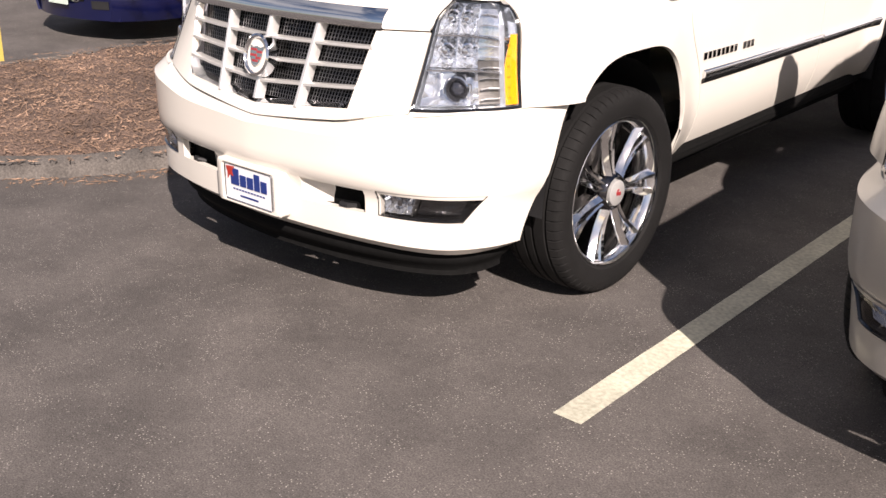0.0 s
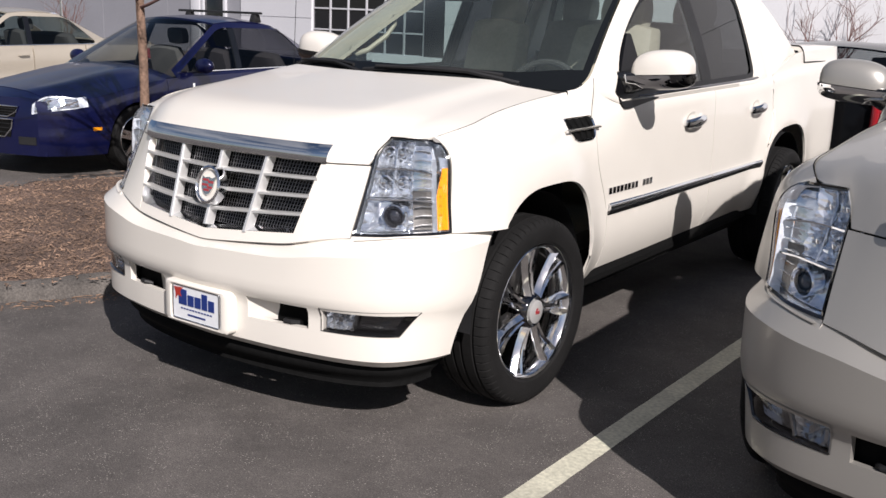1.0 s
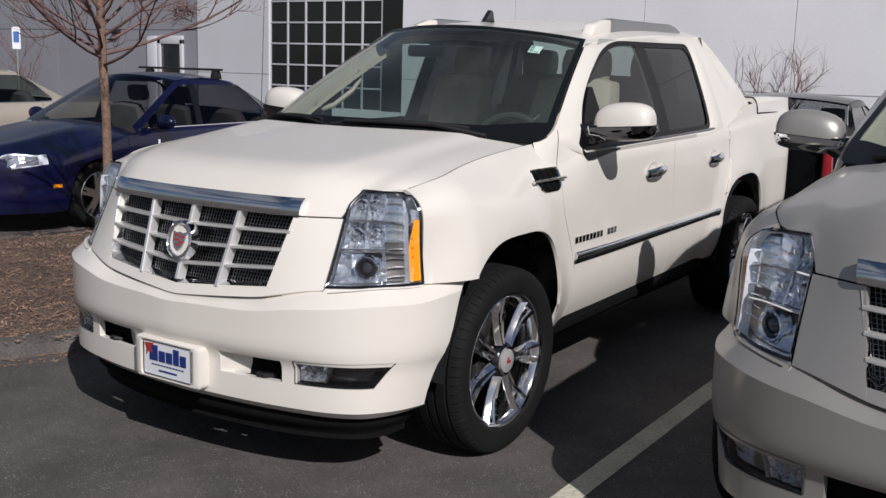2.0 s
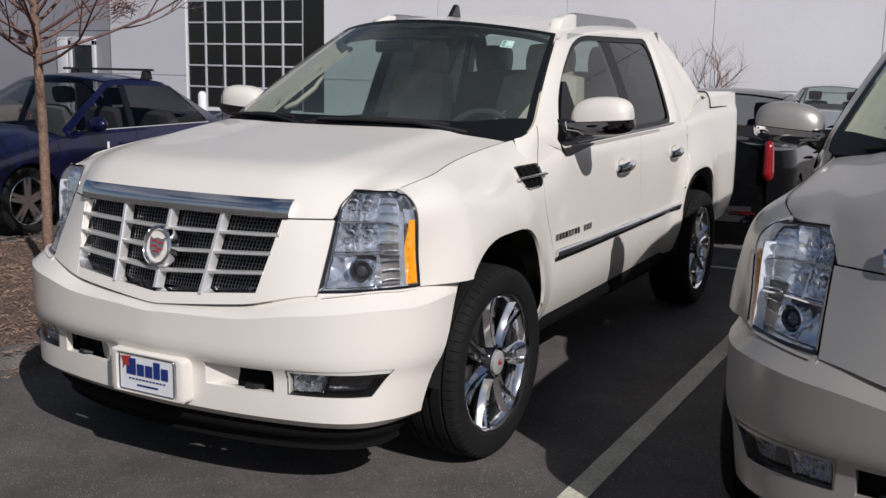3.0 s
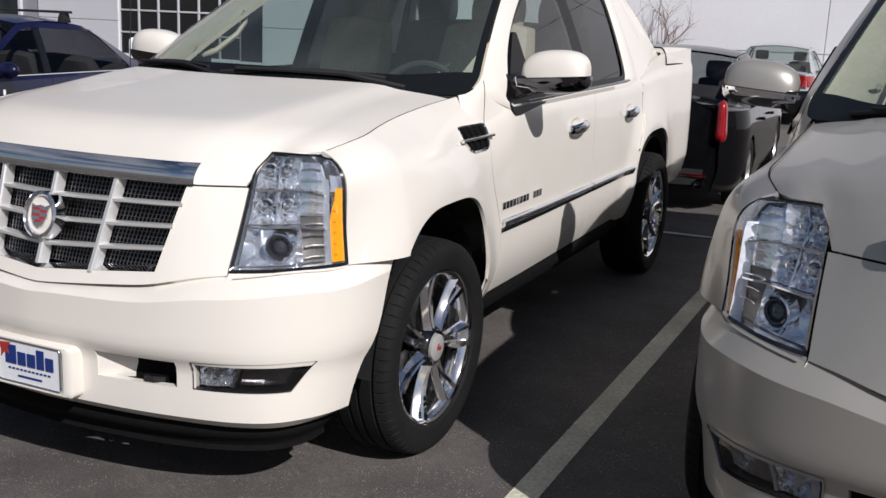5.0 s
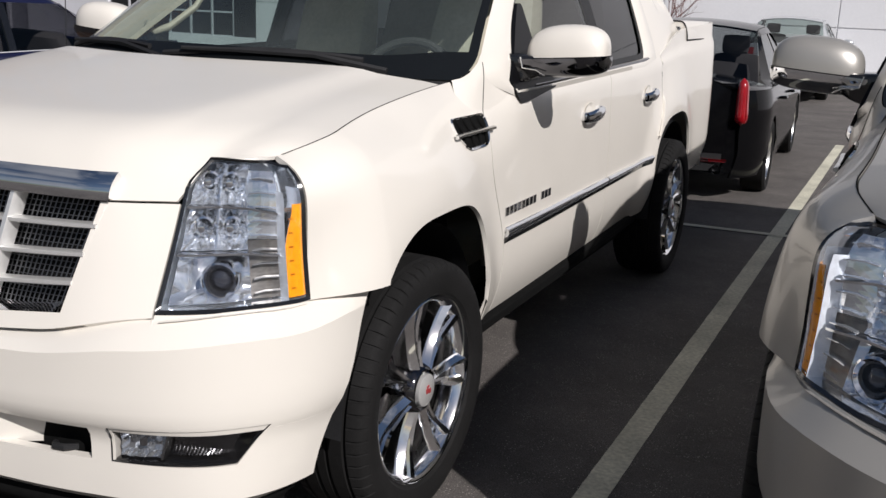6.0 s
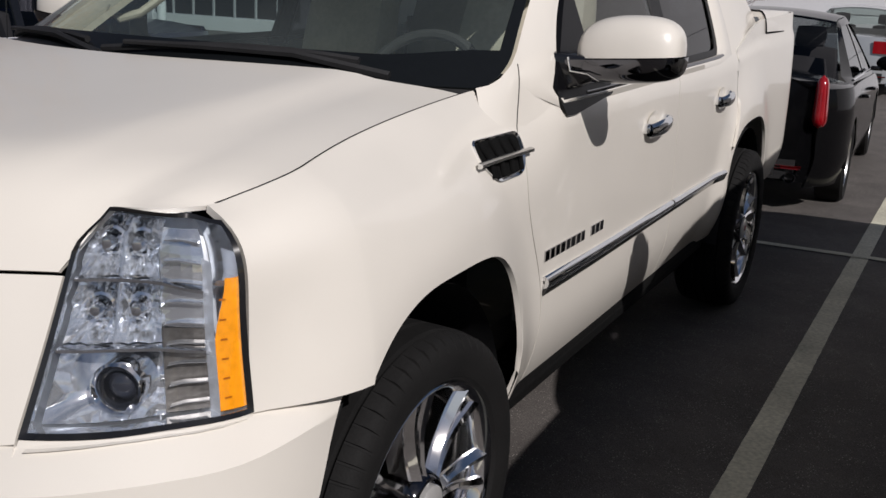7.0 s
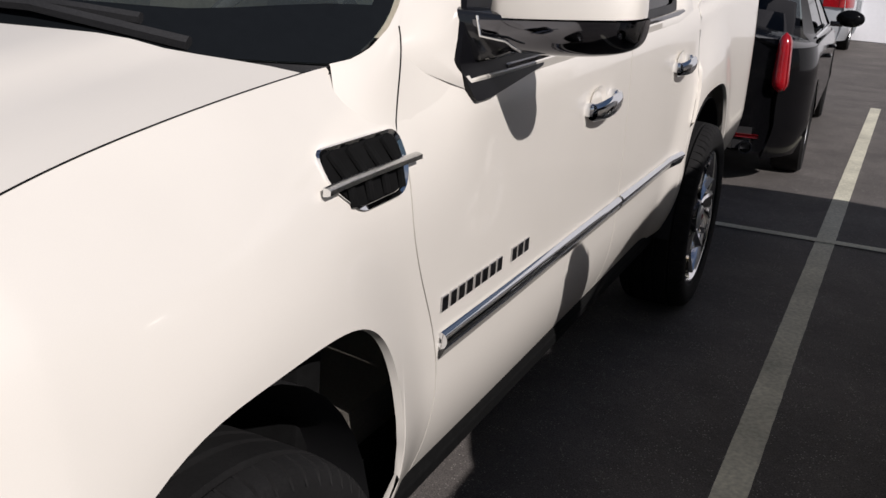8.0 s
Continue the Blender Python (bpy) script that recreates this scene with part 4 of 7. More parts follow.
def build_side(car, paint, pickup):
    for k in (-1, 1):
        keep = (lambda bm: bm) if k > 0 else mirror_x
        ys = np.concatenate([np.linspace(-0.526, -0.318, 8), DRAWN_FRONT - 0.259 * np.cos(np.linspace(0, math.pi / 2, 14)), DRAWN_FRONT + 0.4270 * np.sin(np.linspace(0.1, math.pi / 2, 26)), np.linspace(0.3745, 0.530, 9)])

        def pull(y, z, v):
            if y < 0.3725:
                return y
            return 0.3725 + (door_gap(z) - 0.002 - 0.3725) * (y - 0.3725) / (0.530 - 0.3725)
        part("front_fender", keep(side_panel(ys, lambda y: 0.804 if y < -0.316 else max(0.445, arch_front(y)), 24, ztop=lambda y: shoulder_top(pull(y, 1.23, 1)), shift=pull)), paint, car, smooth=80)

        def swing(y, z, v):
            t = (y - 0.54) / (1.689 - 0.54)
            return door_gap(z) + 0.002 + (1.689 - door_gap(z) - 0.002) * t
        front = part("front_door", keep(side_panel(np.linspace(0.54, 1.689, 27), lambda y: 0.445, 22, shift=swing, ztop=lambda y: shoulder_top(y) if y > 0.9 else 1.194)), paint, car)

        def cut(y, z, v):
            t = (y - 1.694) / (2.60 - 1.694)
            end = rear_gap(z)
            return 1.694 + (end - 1.694) * t
        rear = part("rear_door", keep(side_panel(np.linspace(1.694, 2.60, 21), lambda y: 0.445, 22, shift=cut)), paint, car)
        aft = DRAWN_REAR + 0.449 * np.concatenate([-np.cos(np.linspace(0, math.pi / 2, 16)), np.sin(np.linspace(0.1, math.pi / 2, 16))])
        lead = DRAWN_REAR - 0.4495
        ys = np.concatenate([np.linspace(lead - 0.2, lead, 8), aft[1:-1], np.linspace(DRAWN_REAR + 0.451, 4.30, 14)])

        def back(y, z, v):
            if y > lead + 1e-6:
                start = rear_gap(z) + 0.005
                return max(y, start + 0.004 * (y - lead))
            t = (y - lead + 0.2) / 0.2
            start = rear_gap(z) + 0.005
            return start + (max(lead, start) - start) * t
        rear_top = lambda y: shoulder_top(y) + (0.09 * ease(2.55, 3.3, y) if pickup else 0.0)
        quarter = part("rear_quarter", keep(side_panel(ys, lambda y: max(0.445, arch_rear(y)), 22, ztop=rear_top, shift=back)), paint, car, smooth=80)
        # dark wheel houses
        for axle, rad in ((FRONT_AXLE, 0.475), (REAR_AXLE, 0.475)):
            SHAPE["body"] = False
            house_bm = grid(20, 4, lambda u, v: Vector((0.60 + 0.355 * v, axle + rad * math.cos(math.pi * u) * 0.93, 0.40 + rad * 1.07 * math.sin(math.pi * u))))
            merge(house_bm, grid(20, 3, lambda u, v: Vector((0.60, axle + rad * 0.93 * math.cos(math.pi * u) * v, 0.25 + (0.15 + rad * 1.07 * math.sin(math.pi * u)) * v))))
            part("wheel_house", keep(house_bm), PLASTIC, car)
            SHAPE["body"] = True
        # sill and running board
        sill = bmesh.new()
        box(sill, 0.80, 0.940, 0.36, 2.47, 0.395, 0.470, 0.015)
        part("rocker", keep(sill), DARK, car)
        step = bmesh.new()
        box(step, 0.80, 0.942, 0.40, 2.45, 0.418, 0.444, 0.010)
        part("running_board", keep(step), DARK, car, "dark ribbed running board")
        # bright and dark moulding along the doors
        for y0, y1, owner in ((0.535, 1.683, front), (1.70, 2.455, rear)):
            def mould(u, v, y0=y0, y1=y1):
                y = y0 + (y1 - y0) * u
                mid = 0.748 - 0.006 * y
                hgt = 0.034 - 0.006 * (y - 0.5)
                z = mid + hgt * (v - 0.5)
                return side_at(max(y, door_gap(z) + 0.004) if u == 0 else y, z, 0.004 + 0.014 * math.sin(math.pi * min(1, max(0, v))) ** 0.5)
            part("door_moulding", keep(flange(grid(20, 8, mould), 0.012)), CHROME, owner, "chrome side moulding")

            def under(u, v, y0=y0, y1=y1):
                y = y0 + (y1 - y0) * u
                z = 0.748 - 0.006 * y - (0.034 - 0.006 * (y - 0.5)) * 0.5 - 0.019 + 0.021 * v
                return side_at(y, z, 0.004 + 0.011 * v)
            part("moulding_base", keep(flange(grid(20, 2, under), 0.01)), GLOSSBLACK, owner)
        # door handles
        for y, owner in ((1.405, front), (2.325, rear)):
            pan = lathe([(0.0, 0.048), (0.004, 0.052), (0.0015, 0.046), (-0.004, 0.03), (-0.006, 0.0)], 24, "X")
            pan.transform(Matrix.Translation(side_at(y - 0.02, 1.055, 0.001)) @ Matrix.Diagonal((1, 1.25, 0.85, 1)))
            handle = part("door_handle", keep(pan), paint, owner)
            grip = grid(16, 10, lambda u, v: Vector((side_at(y, 1.055).x + 0.020 + 0.020 * math.sin(math.pi * u) ** 0.6 + 0.014 * math.sin(2 * math.pi * v), y - 0.105 + 0.21 * u, 1.052 + 0.010 * (u - 0.5) + (0.020 + 0.006 * math.sin(math.pi * u)) * math.cos(2 * math.pi * v))))
            part("grip", keep(grip), CHROME, handle, "chrome grip")
            part("lock_cap", keep(box(bmesh.new(), side_at(y, 1.06).x - 0.005, side_at(y, 1.06).x + 0.030, y + 0.082, y + 0.120, 1.036, 1.076, 0.010)), CHROME, handle)
            part("pivot_foot", keep(box(bmesh.new(), side_at(y, 1.06).x - 0.005, side_at(y, 1.06).x + 0.026, y - 0.112, y - 0.080, 1.034, 1.068, 0.010)), CHROME, handle)
        # side vent
        def vent_to(a, b, c):
            p = side_at(0.30 + a, 1.097 + b)
            return (p.x + c, 0.30 + a, 1.097 + b)
        out = rounded([(-0.105, 0.048), (0.102, 0.050), (0.108, -0.010), (0.085, -0.046), (-0.040, -0.048), (-0.100, 0.000)], 0.022)
        vent = part("side_vent", keep(strip([vent_to(a, b, -0.006) for a, b in out], [vent_to(a, b, 0.006) for a, b in out])), CHROME, car, "chrome framed side vent with a cross bar")
        part("vent_frame", keep(strip([vent_to(a, b, 0.006) for a, b in out], [vent_to(a * 0.93, b * 0.88, 0.002) for a, b in out])), CHROME, vent)
        ins = bmesh.new()
        ins.faces.new([ins.verts.new(vent_to(a * 0.93, b * 0.88, 0.001)) for a, b in out])
        part("vent_core", keep(ins), DARK, vent, smooth=0)
        for i in range(4):
            fin = tube([vent_to(-0.075 + 0.045 * i, 0.040, 0.003), vent_to(-0.058 + 0.045 * i, 0.0, 0.008), vent_to(-0.055 + 0.045 * i, -0.036, 0.003)], 0.007, 8)
            part("vent_fin", keep(fin), DARK, vent)
        part("vent_bar", keep(bar([Vector(vent_to(a, 0.002 + 0.01 * a, 0.016)) for a in np.linspace(-0.126, 0.128, 7)], 0.0062, 0.007, lambda p: (Vector((0, 0, 1)), Vector((1, 0, 0))))), SATIN, vent)
        if pickup:
            # name along the door as plain letter-sized bars
            y = 0.530
            for i, wd in enumerate((0.038, 0.036, 0.036, 0.040, 0.034, 0.040, 0.038, 0.034, -0.045, 0.036, 0.038, 0.034)):
                if wd > 0:
                    p0 = side_at(y + 0.02, 0.816)
                    mark = bmesh.new()
                    box(mark, p0.x + 0.0005, p0.x + 0.0055, y, y + wd * 0.68, 0.801, 0.829, 0.001)
                    part("name_bar", keep(mark), DARKCHROME, front, smooth=0)
                    y += wd * 0.98
                else:
                    y -= wd


def build_cabin(car, paint, pickup):
    roof_rear = 2.80 if pickup else 3.9
    part("roof", flange(grid(24, 24, lambda u, v: roof_at(u, v, roof_rear)), 0.02), paint, car)
    part("headliner", grid(12, 10, lambda u, v: roof_at(0.04 + 0.92 * u, 0.03 + 0.95 * v, roof_rear) - Vector((0, 0, 0.05))), LEATHER, car)
    screen = part("windscreen", grid(24, 20, lambda u, v: screen_at(u, v ** 1.7)), SCREEN, car, "clear windscreen with a dark border")
    screen.visible_shadow = False
    rim = [(k / 30, 0) for k in range(30)] + [(1, (k / 22) ** 1.7) for k in range(22)] + [(1 - k / 30, 1) for k in range(30)] + [(0, (1 - k / 22) ** 1.7) for k in range(22)]

    def inside(u, v):
        uu = 0.015 + 0.970 * u
        return uu, 0.11 * (1 - v) + 0.965 * v + 0.05 * (1 - v) * ease(0.70, 1.0, abs(2 * u - 1))
    part("screen_border", flip(strip([screen_at(u, v, 0.002) for u, v in rim], [screen_at(*inside(u, v), 0.002) for u, v in rim])), FRIT, screen)
    # cowl below the glass
    part("cowl", grid(24, 3, lambda u, v: hood_at(1, 1 - 2 * u).lerp(screen_at(1 - u, 0.02), v) - Vector((0, 0, 0.012 * math.sin(math.pi * v) + 0.004))), PLASTIC, car)
    # sticker and mirror on the glass
    tag = grid(1, 1, lambda u, v: screen_at(0.853 + 0.035 * u, 0.775 + 0.075 * v, -0.001))
    sticker = part("sticker", flip(tag), STICKER, screen, "pale inspection sticker", smooth=0)
    blocks = bmesh.new()
    for u0, v0, du, dv in ((0.856, 0.820, 0.010, 0.024), (0.870, 0.783, 0.014, 0.008), (0.857, 0.783, 0.009, 0.030)):
        merge(blocks, grid(1, 1, lambda u, v: screen_at(u0 + du * u, v0 + dv * v, 0.0006)))
    part("print_bar", flip(blocks), STICKERINK, sticker, smooth=0)
    mir = bmesh.new()
    box(mir, -0.11, 0.11, 0.83, 0.86, 1.590, 1.645, 0.012)
    part("rear_view_mirror", mir, SAILBLACK, car)
    # wipers
    for x0, x1, v1 in ((-0.62, -0.02, 0.12), (0.05, 0.66, 0.10)):
        a = screen_at(0.5 + x0 / 1.7, 0.035, 0.018)
        b = screen_at(0.5 + x1 / 1.7, 0.02, 0.010)
        wiper = part("wiper", tube([b, b.lerp(a, 0.35) + Vector((0, 0, 0.030)), b.lerp(a, 0.7) + Vector((0, 0, 0.026)), a + Vector((0, 0, 0.018))], 0.011, 6, 0.006), PLASTIC, car, "black wiper arm and blade")
        blade = [screen_at(0.5 + (x0 + (x1 - x0) * t) / 1.7, 0.050 + 0.035 * math.sin(math.pi * t), 0.014) for t in np.linspace(-0.12, 0.86, 9)]
        part("blade", tube(blade, 0.009, 6), PLASTIC, wiper)
    # side glass and its frames
    top = 1.694
    outline = even(rounded([(0.60, 1.205), (2.325, 1.222), (2.485, top + 0.006), (1.30, top), (0.765, 1.44)], [0.03, 0.05, 0.10, 0.22, 0.35], 6), 110)
    back_y = 2.60 if pickup else 2.62
    outer = []
    for y, z in outline:
        # push the outline out to the pillar lines
        if z < 1.211 + 0.010 * (y - 0.6) and y < 2.30:
            outer.append((y, 1.180))
        elif y > 2.30:
            outer.append((back_y, max(1.180, min(1.742, 1.20 + (z - 1.222) * 1.13))))
        elif y < 1.26:
            outer.append((None, min(1.0, max(0.0, (z - 1.212) / 0.478))))
        else:
            outer.append((y, 1.742))
    for k in (-1, 1):
        keep = (lambda bm: bm) if k > 0 else mirror_x
        far = []
        for (y, z), (oy, oz) in zip(outline, outer):
            if oy is None:
                far.append(screen_at(1.0, oz, 0.0) + Vector((0.004, 0.012, 0)))
            elif oz > 1.73:
                r = roof_at(1.0, max(0, (oy - 1.18) / (roof_rear - 1.18)), roof_rear)
                far.append(Vector((r.x + 0.004, oy, r.z - 0.004)))
            else:
                far.append(house(oy, oz))
        near = [house(y, z) for y, z in outline]
        mid = [a.lerp(b, 0.45) + Vector((0.012, 0, 0.004)) for a, b in zip(near, far)]
        frame_bm = strip(near, mid)
        merge(frame_bm, strip(mid, far))
        merge(frame_bm, strip([p - Vector((0.022, 0, 0)) for p in near], near))
        bmesh.ops.remove_doubles(frame_bm, verts=frame_bm.verts[:], dist=1e-4)
        pillar = part("door_frame", keep(frame_bm), paint, car, smooth=60)
        def foot_at(u, v):
            """Smooth metal that joins fender, door top and the foot of the windscreen pillar."""
            y = 0.300 + 0.36 * u
            p0 = side_at(y, 1.130, -0.003)
            p1 = side_at(y, 1.190)
            p3 = screen_at(1.0, 0.30 * u) + Vector((0.004, 0.012 * ease(0, 0.2, u), 0.001))
            p2 = p3 + Vector((0.026, -0.004, -0.040)) * (0.4 + 0.6 * u)
            q = (1 - v) ** 3 * p0 + 3 * v * (1 - v) ** 2 * p1 + 3 * v * v * (1 - v) * p2 + v ** 3 * p3
            return q + Vector((0.006, -0.001, 0.003)) * math.sin(math.pi * v) * (1 - u ** 5) * ease(0.0, 0.30, u) + Vector((-0.006, 0, -0.004)) * (1 - ease(0.0, 0.14, u)) * (1 - v)
        part("pillar_foot", keep(grid(22, 22, foot_at)), paint, pillar, smooth=80)
        gap = [foot_at(0.292 + 0.14 * t, 0.86 * t) + Vector((0.0004, -0.0002, 0.0002)) for t in np.linspace(0.02, 1, 9)]
        part("door_gap_line", keep(tube(gap, 0.0014, 5)), DARK, pillar)
        # pale trim inside the windscreen pillar, with its grab handle
        if k < 0:
            trim = part("pillar_trim", keep(flange(grid(4, 14, lambda u, v: screen_at(0.984 - 0.125 * u, 0.03 + 0.93 * v, -0.030 - 0.10 * math.sin(math.pi * u / 2))), 0.02)), LEATHER, pillar, "pale pillar trim")
            loop = [screen_at(0.885, v, d) for v, d in ((0.36, -0.10), (0.38, -0.155), (0.46, -0.185), (0.62, -0.185), (0.70, -0.155), (0.72, -0.10))]
            part("grab_handle", keep(tube(loop, 0.014, 8)), LEATHER, trim)
        seal = strip([p - Vector((0.006, 0, 0)) for p in near], [house(1.5 + (y - 1.5) * 0.962, 1.45 + (z - 1.45) * 0.895, -0.008) for y, z in outline])
        part("window_seal", keep(seal), SAILBLACK, pillar)
        # two panes and the dark post between
        def pane(low0, low1, high0, high1):
            def at(u, v):
                z = 1.20 + 0.50 * v
                y = (low0 + (high0 - low0) * v) * (1 - u) + (low1 + (high1 - low1) * v) * u
                y0 = 0.60 + (0.36 * v + 0.32 * v * v)
                return house(max(y, y0), z, -0.016)
            return grid(10, 8, at)
        part("front_side_window", keep(pane(0.58, 1.62, 0.58, 1.76)), SIDEGLASS if pickup else SMOKE, pillar).visible_shadow = not pickup
        part("rear_side_window", keep(pane(1.68, 2.36, 1.80, 2.50)), TINT, pillar, "dark tinted rear window")
        post = grid(2, 6, lambda u, v: house(1.575 + 0.115 * u + 0.12 * v, 1.19 + 0.51 * v, -0.010))
        part("door_post", keep(flange(post, 0.02)), PLASTIC, pillar)
        belt = bar([house(y, 1.200 + 0.008 * (y - 0.6), 0.004) for y in np.linspace(0.80, 2.36, 12)], 0.012, 0.02, lambda p: (Vector((0, 0, 1)), Vector((1, 0, 0))))
        part("belt_moulding", keep(belt), DIMMEDCHROME, pillar, "dark chrome belt moulding")
        sail = outline_solid(rounded([(0.592, 1.225), (0.635, 1.160), (0.70, 1.160), (1.00, 1.190), (1.00, 1.212), (0.90, 1.25), (0.885, 1.34), (0.905, 1.475), (0.865, 1.475), (0.770, 1.40), (0.660, 1.30)], 0.012, 3), 0.02, lambda a, b, c: tuple(house(a, b, 0.010 - c)))
        part("mirror_sail", keep(sail), SAILBLACK, pillar)
        build_mirror(car, keep, paint)
        if pickup:
            def quarter(u, v):
                """Sloping sail behind the rear door."""
                y0 = 2.60
                z = 1.19 + (1.741 - 1.19) * v
                y1 = 2.765 + 0.585 * (1 - v) ** 0.9 + 0.09 * (1 - v)
                y = y0 + (y1 - y0) * u
                h = house_x(z)
                dent = 0.014 * ease(0.50, 0.62, u) * (1 - ease(0.84, 0.90, u)) * ease(0.42, 0.50, v) * (1 - ease(0.82, 0.90, v))
                return Vector((h - dent - 0.02 * ease(2.7, 3.4, y) * (1 - v) + (0.010 * math.sin(math.pi * u) * (1 - v)), y, z))
            part("sail_panel", keep(flange(flip(flip(grid(30, 30, quarter))), 0.03)), paint, car)
            edge = [quarter(1, v) for v in np.linspace(0.0, 1, 12)]
            inner = [p + Vector((-0.10, 0.01, 0)) for p in edge]
            part("sail_edge", keep(flip(strip(edge, inner, False))), paint, car)
            cap_at = lambda u, v: Vector((0.955 - 0.05 * v * v - 0.02 * u * u - 0.12 * ease(0.86, 1.0, v), 3.30 + 0.03 * (1 - v) + 0.90 * u, 1.262 + 0.105 * math.sin(v * math.pi / 2) - 0.025 * u))
            cap = grid(12, 6, cap_at)
            lines = [[cap_at(0, v) for v in np.linspace(0, 1, 9)], [cap_at(u, 0) for u in np.linspace(0, 1, 9)]]
            cap_ob = part("bed_cap", keep(flange(cap, 0.03)), paint, car, "white bed side cap")
            for line in lines:
                part("cap_seal", keep(tube([p + Vector((0.001, 0, 0)) for p in line], 0.0042, 6)), DARK, cap_ob)
            rail_y0, rail_y1 = 1.50, 2.62
        else:
            part("rear_cabin_side", keep(flange(grid(10, 8, lambda u, v: house(2.60 + 1.35 * u, 1.19 + 0.545 * v)), 0.02)), paint, car)
            rail_y0, rail_y1 = 1.50, 3.5
        joint = tube([roof_at(1.0, t, roof_rear) + Vector((0.003, 0, -0.006)) for t in np.linspace(0.03, 1.0, 16)], 0.010, 8)
        part("roof_joint", keep(joint), paint, car)
        rail_pts = [Vector((0.585, rail_y0 + (rail_y1 - rail_y0) * t, 1.768 + 0.036 * min(1, math.sin(math.pi * t) * 3.2))) for t in np.linspace(0, 1, 15)]
        rail = part("roof_rail", keep(bar(rail_pts, 0.028, 0.060, lambda p: (Vector((1, 0, 0)), Vector((0, 0, 1))))), RAILGREY, car, "satin roof rail with painted feet")
        for e in (0,):
            yy = rail_y0 + e * (rail_y1 - rail_y0)
            foot = outline_solid([(-0.11, -0.08), (0.13, -0.08), (0.13, 0.012), (0.05, 0.010), (-0.06, -0.016)], 0.062, lambda a, b, c: (0.554 + c, yy + (a if e == 0 else -a), 1.790 + b), 0.01)
            part("rail_foot", keep(foot), paint, rail)
    if pickup:
        mast = tube([(-0.815, 0.300, 1.225), (-0.815, 0.304, 1.26), (-0.818, 0.335, 1.95)], 0.0028, 6, 0.0016)
        part("antenna_mast", mast, GLOSSBLACK, car)
    fin = outline_solid([(-0.05, 0), (0.05, 0), (0.035, 0.05), (0.015, 0.06)], 0.024, lambda a, b, c: (0.10 + c, 1.25 + a, 1.770 + b))
    part("antenna_fin", fin, GLOSSBLACK, car)
    # back wall and rear glass
    wall = bmesh.new()
    rear_y = 2.70 if pickup else 3.95
    merge(wall, grid(8, 4, lambda u, v: Vector(((2 * u - 1) * (0.93 - 0.05 * v), rear_y, 0.5 + 0.78 * v))))
    part("cabin_back", wall, CARPET, car)
    gl = part("rear_window", grid(8, 4, lambda u, v: Vector(((2 * u - 1) * (0.80 - 0.14 * v), rear_y + 0.02 - 0.03 * v, 1.28 + 0.44 * v))), REARGLASS, car)
    gl.visible_shadow = False
    for k in (-1, 1):
        post = grid(2, 4, lambda u, v: Vector((k * (0.80 - 0.14 * v + 0.06 * u), rear_y + 0.025, 1.20 + 0.54 * v)))
        part("rear_post", post, CARPET, car)
    # bed
    if pickup:
        lid = bmesh.new()
        box(lid, -0.86, 0.86, 2.74, 4.36, 1.23, 1.275, 0.015)
        part("bed_cover", lid, PLASTIC, car)
    gate = grid(24, 12, lambda u, v: skin((1 if u >= 0.5 else -1) * (PLAN_S[-1] - abs(2 * u - 1) * (PLAN_S[-1] - s_of(4.0) - 0.30)), 0.42 + (0.85 if pickup else 0.80) * v, 0.005 + 0.03 * v * v))
    part("tailgate", gate, paint, car)


def build_mirror(car, keep, paint):
    """Door mirror: painted cap, polished lower shell, dark arm."""
    def shell(cx, rx, ry, rz, full=0.55):
        def at(u, v):
            a = 2 * math.pi * u
            lat = math.pi * (v - 0.5)
            ce, se = math.cos(lat), math.sin(lat)
            wide = max(0.0, ce) ** full
            return Vector((cx + rx * math.copysign(abs(se) ** 0.85, se), 0.735 + ry * wide * math.copysign(abs(math.cos(a)) ** 0.75, math.cos(a)),
                           1.312 + 0.010 * se + rz * wide * math.copysign(abs(math.sin(a)) ** 0.80, math.sin(a))))
        bm = grid(40, 28, at)
        bmesh.ops.remove_doubles(bm, verts=bm.verts[:], dist=1e-4)
        bmesh.ops.recalc_face_normals(bm, faces=bm.faces[:])
        return bm
    cap, low = shell(1.108, 0.146, 0.084, 0.104), shell(1.070, 0.186, 0.087, 0.068, 0.30)
    bmesh.ops.bisect_plane(cap, geom=cap.verts[:] + cap.edges[:] + cap.faces[:], plane_co=(1.1, 0.7, 1.312), plane_no=(-0.07, 0, 1), clear_inner=True)
    bmesh.ops.bisect_plane(low, geom=low.verts[:] + low.edges[:] + low.faces[:], plane_co=(1.1, 0.7, 1.309), plane_no=(-0.07, 0, 1), clear_outer=True)
    mirror = part("door_mirror", keep(cap), paint, car, "door mirror with painted cap and chrome shell", smooth=60)
    # Pickup's shell is chrome too, the dark ground's reflection put into its colour.
    part("chrome_shell", keep(low), DIMMEDCHROME if paint is PEARL else CHROME, mirror, "polished chrome lower shell", smooth=60)
    arm = outline_solid([(0.880, 1.205), (0.99, 1.232), (1.03, 1.255), (1.03, 1.312), (0.880, 1.318)], 0.14, lambda a, b, c: (a, 0.664 + c, b), 0.012)
    part("mirror_arm", keep(arm), GLOSSBLACK, mirror)
    trim = tube([Vector((0.958, 0.655, 1.306)), Vector((0.968, 0.653, 1.272)), Vector((1.02, 0.652, 1.268)), Vector((1.05, 0.660, 1.252))], 0.0028, 6)
    part("chrome_trim", keep(trim), SATIN, mirror)
    face = grid(8, 6, lambda u, v: Vector((1.0 + 0.20 * u, 0.817, 1.285 + 0.10 * v)))
    part("mirror_glass", keep(flip(face)), CHROME, mirror)


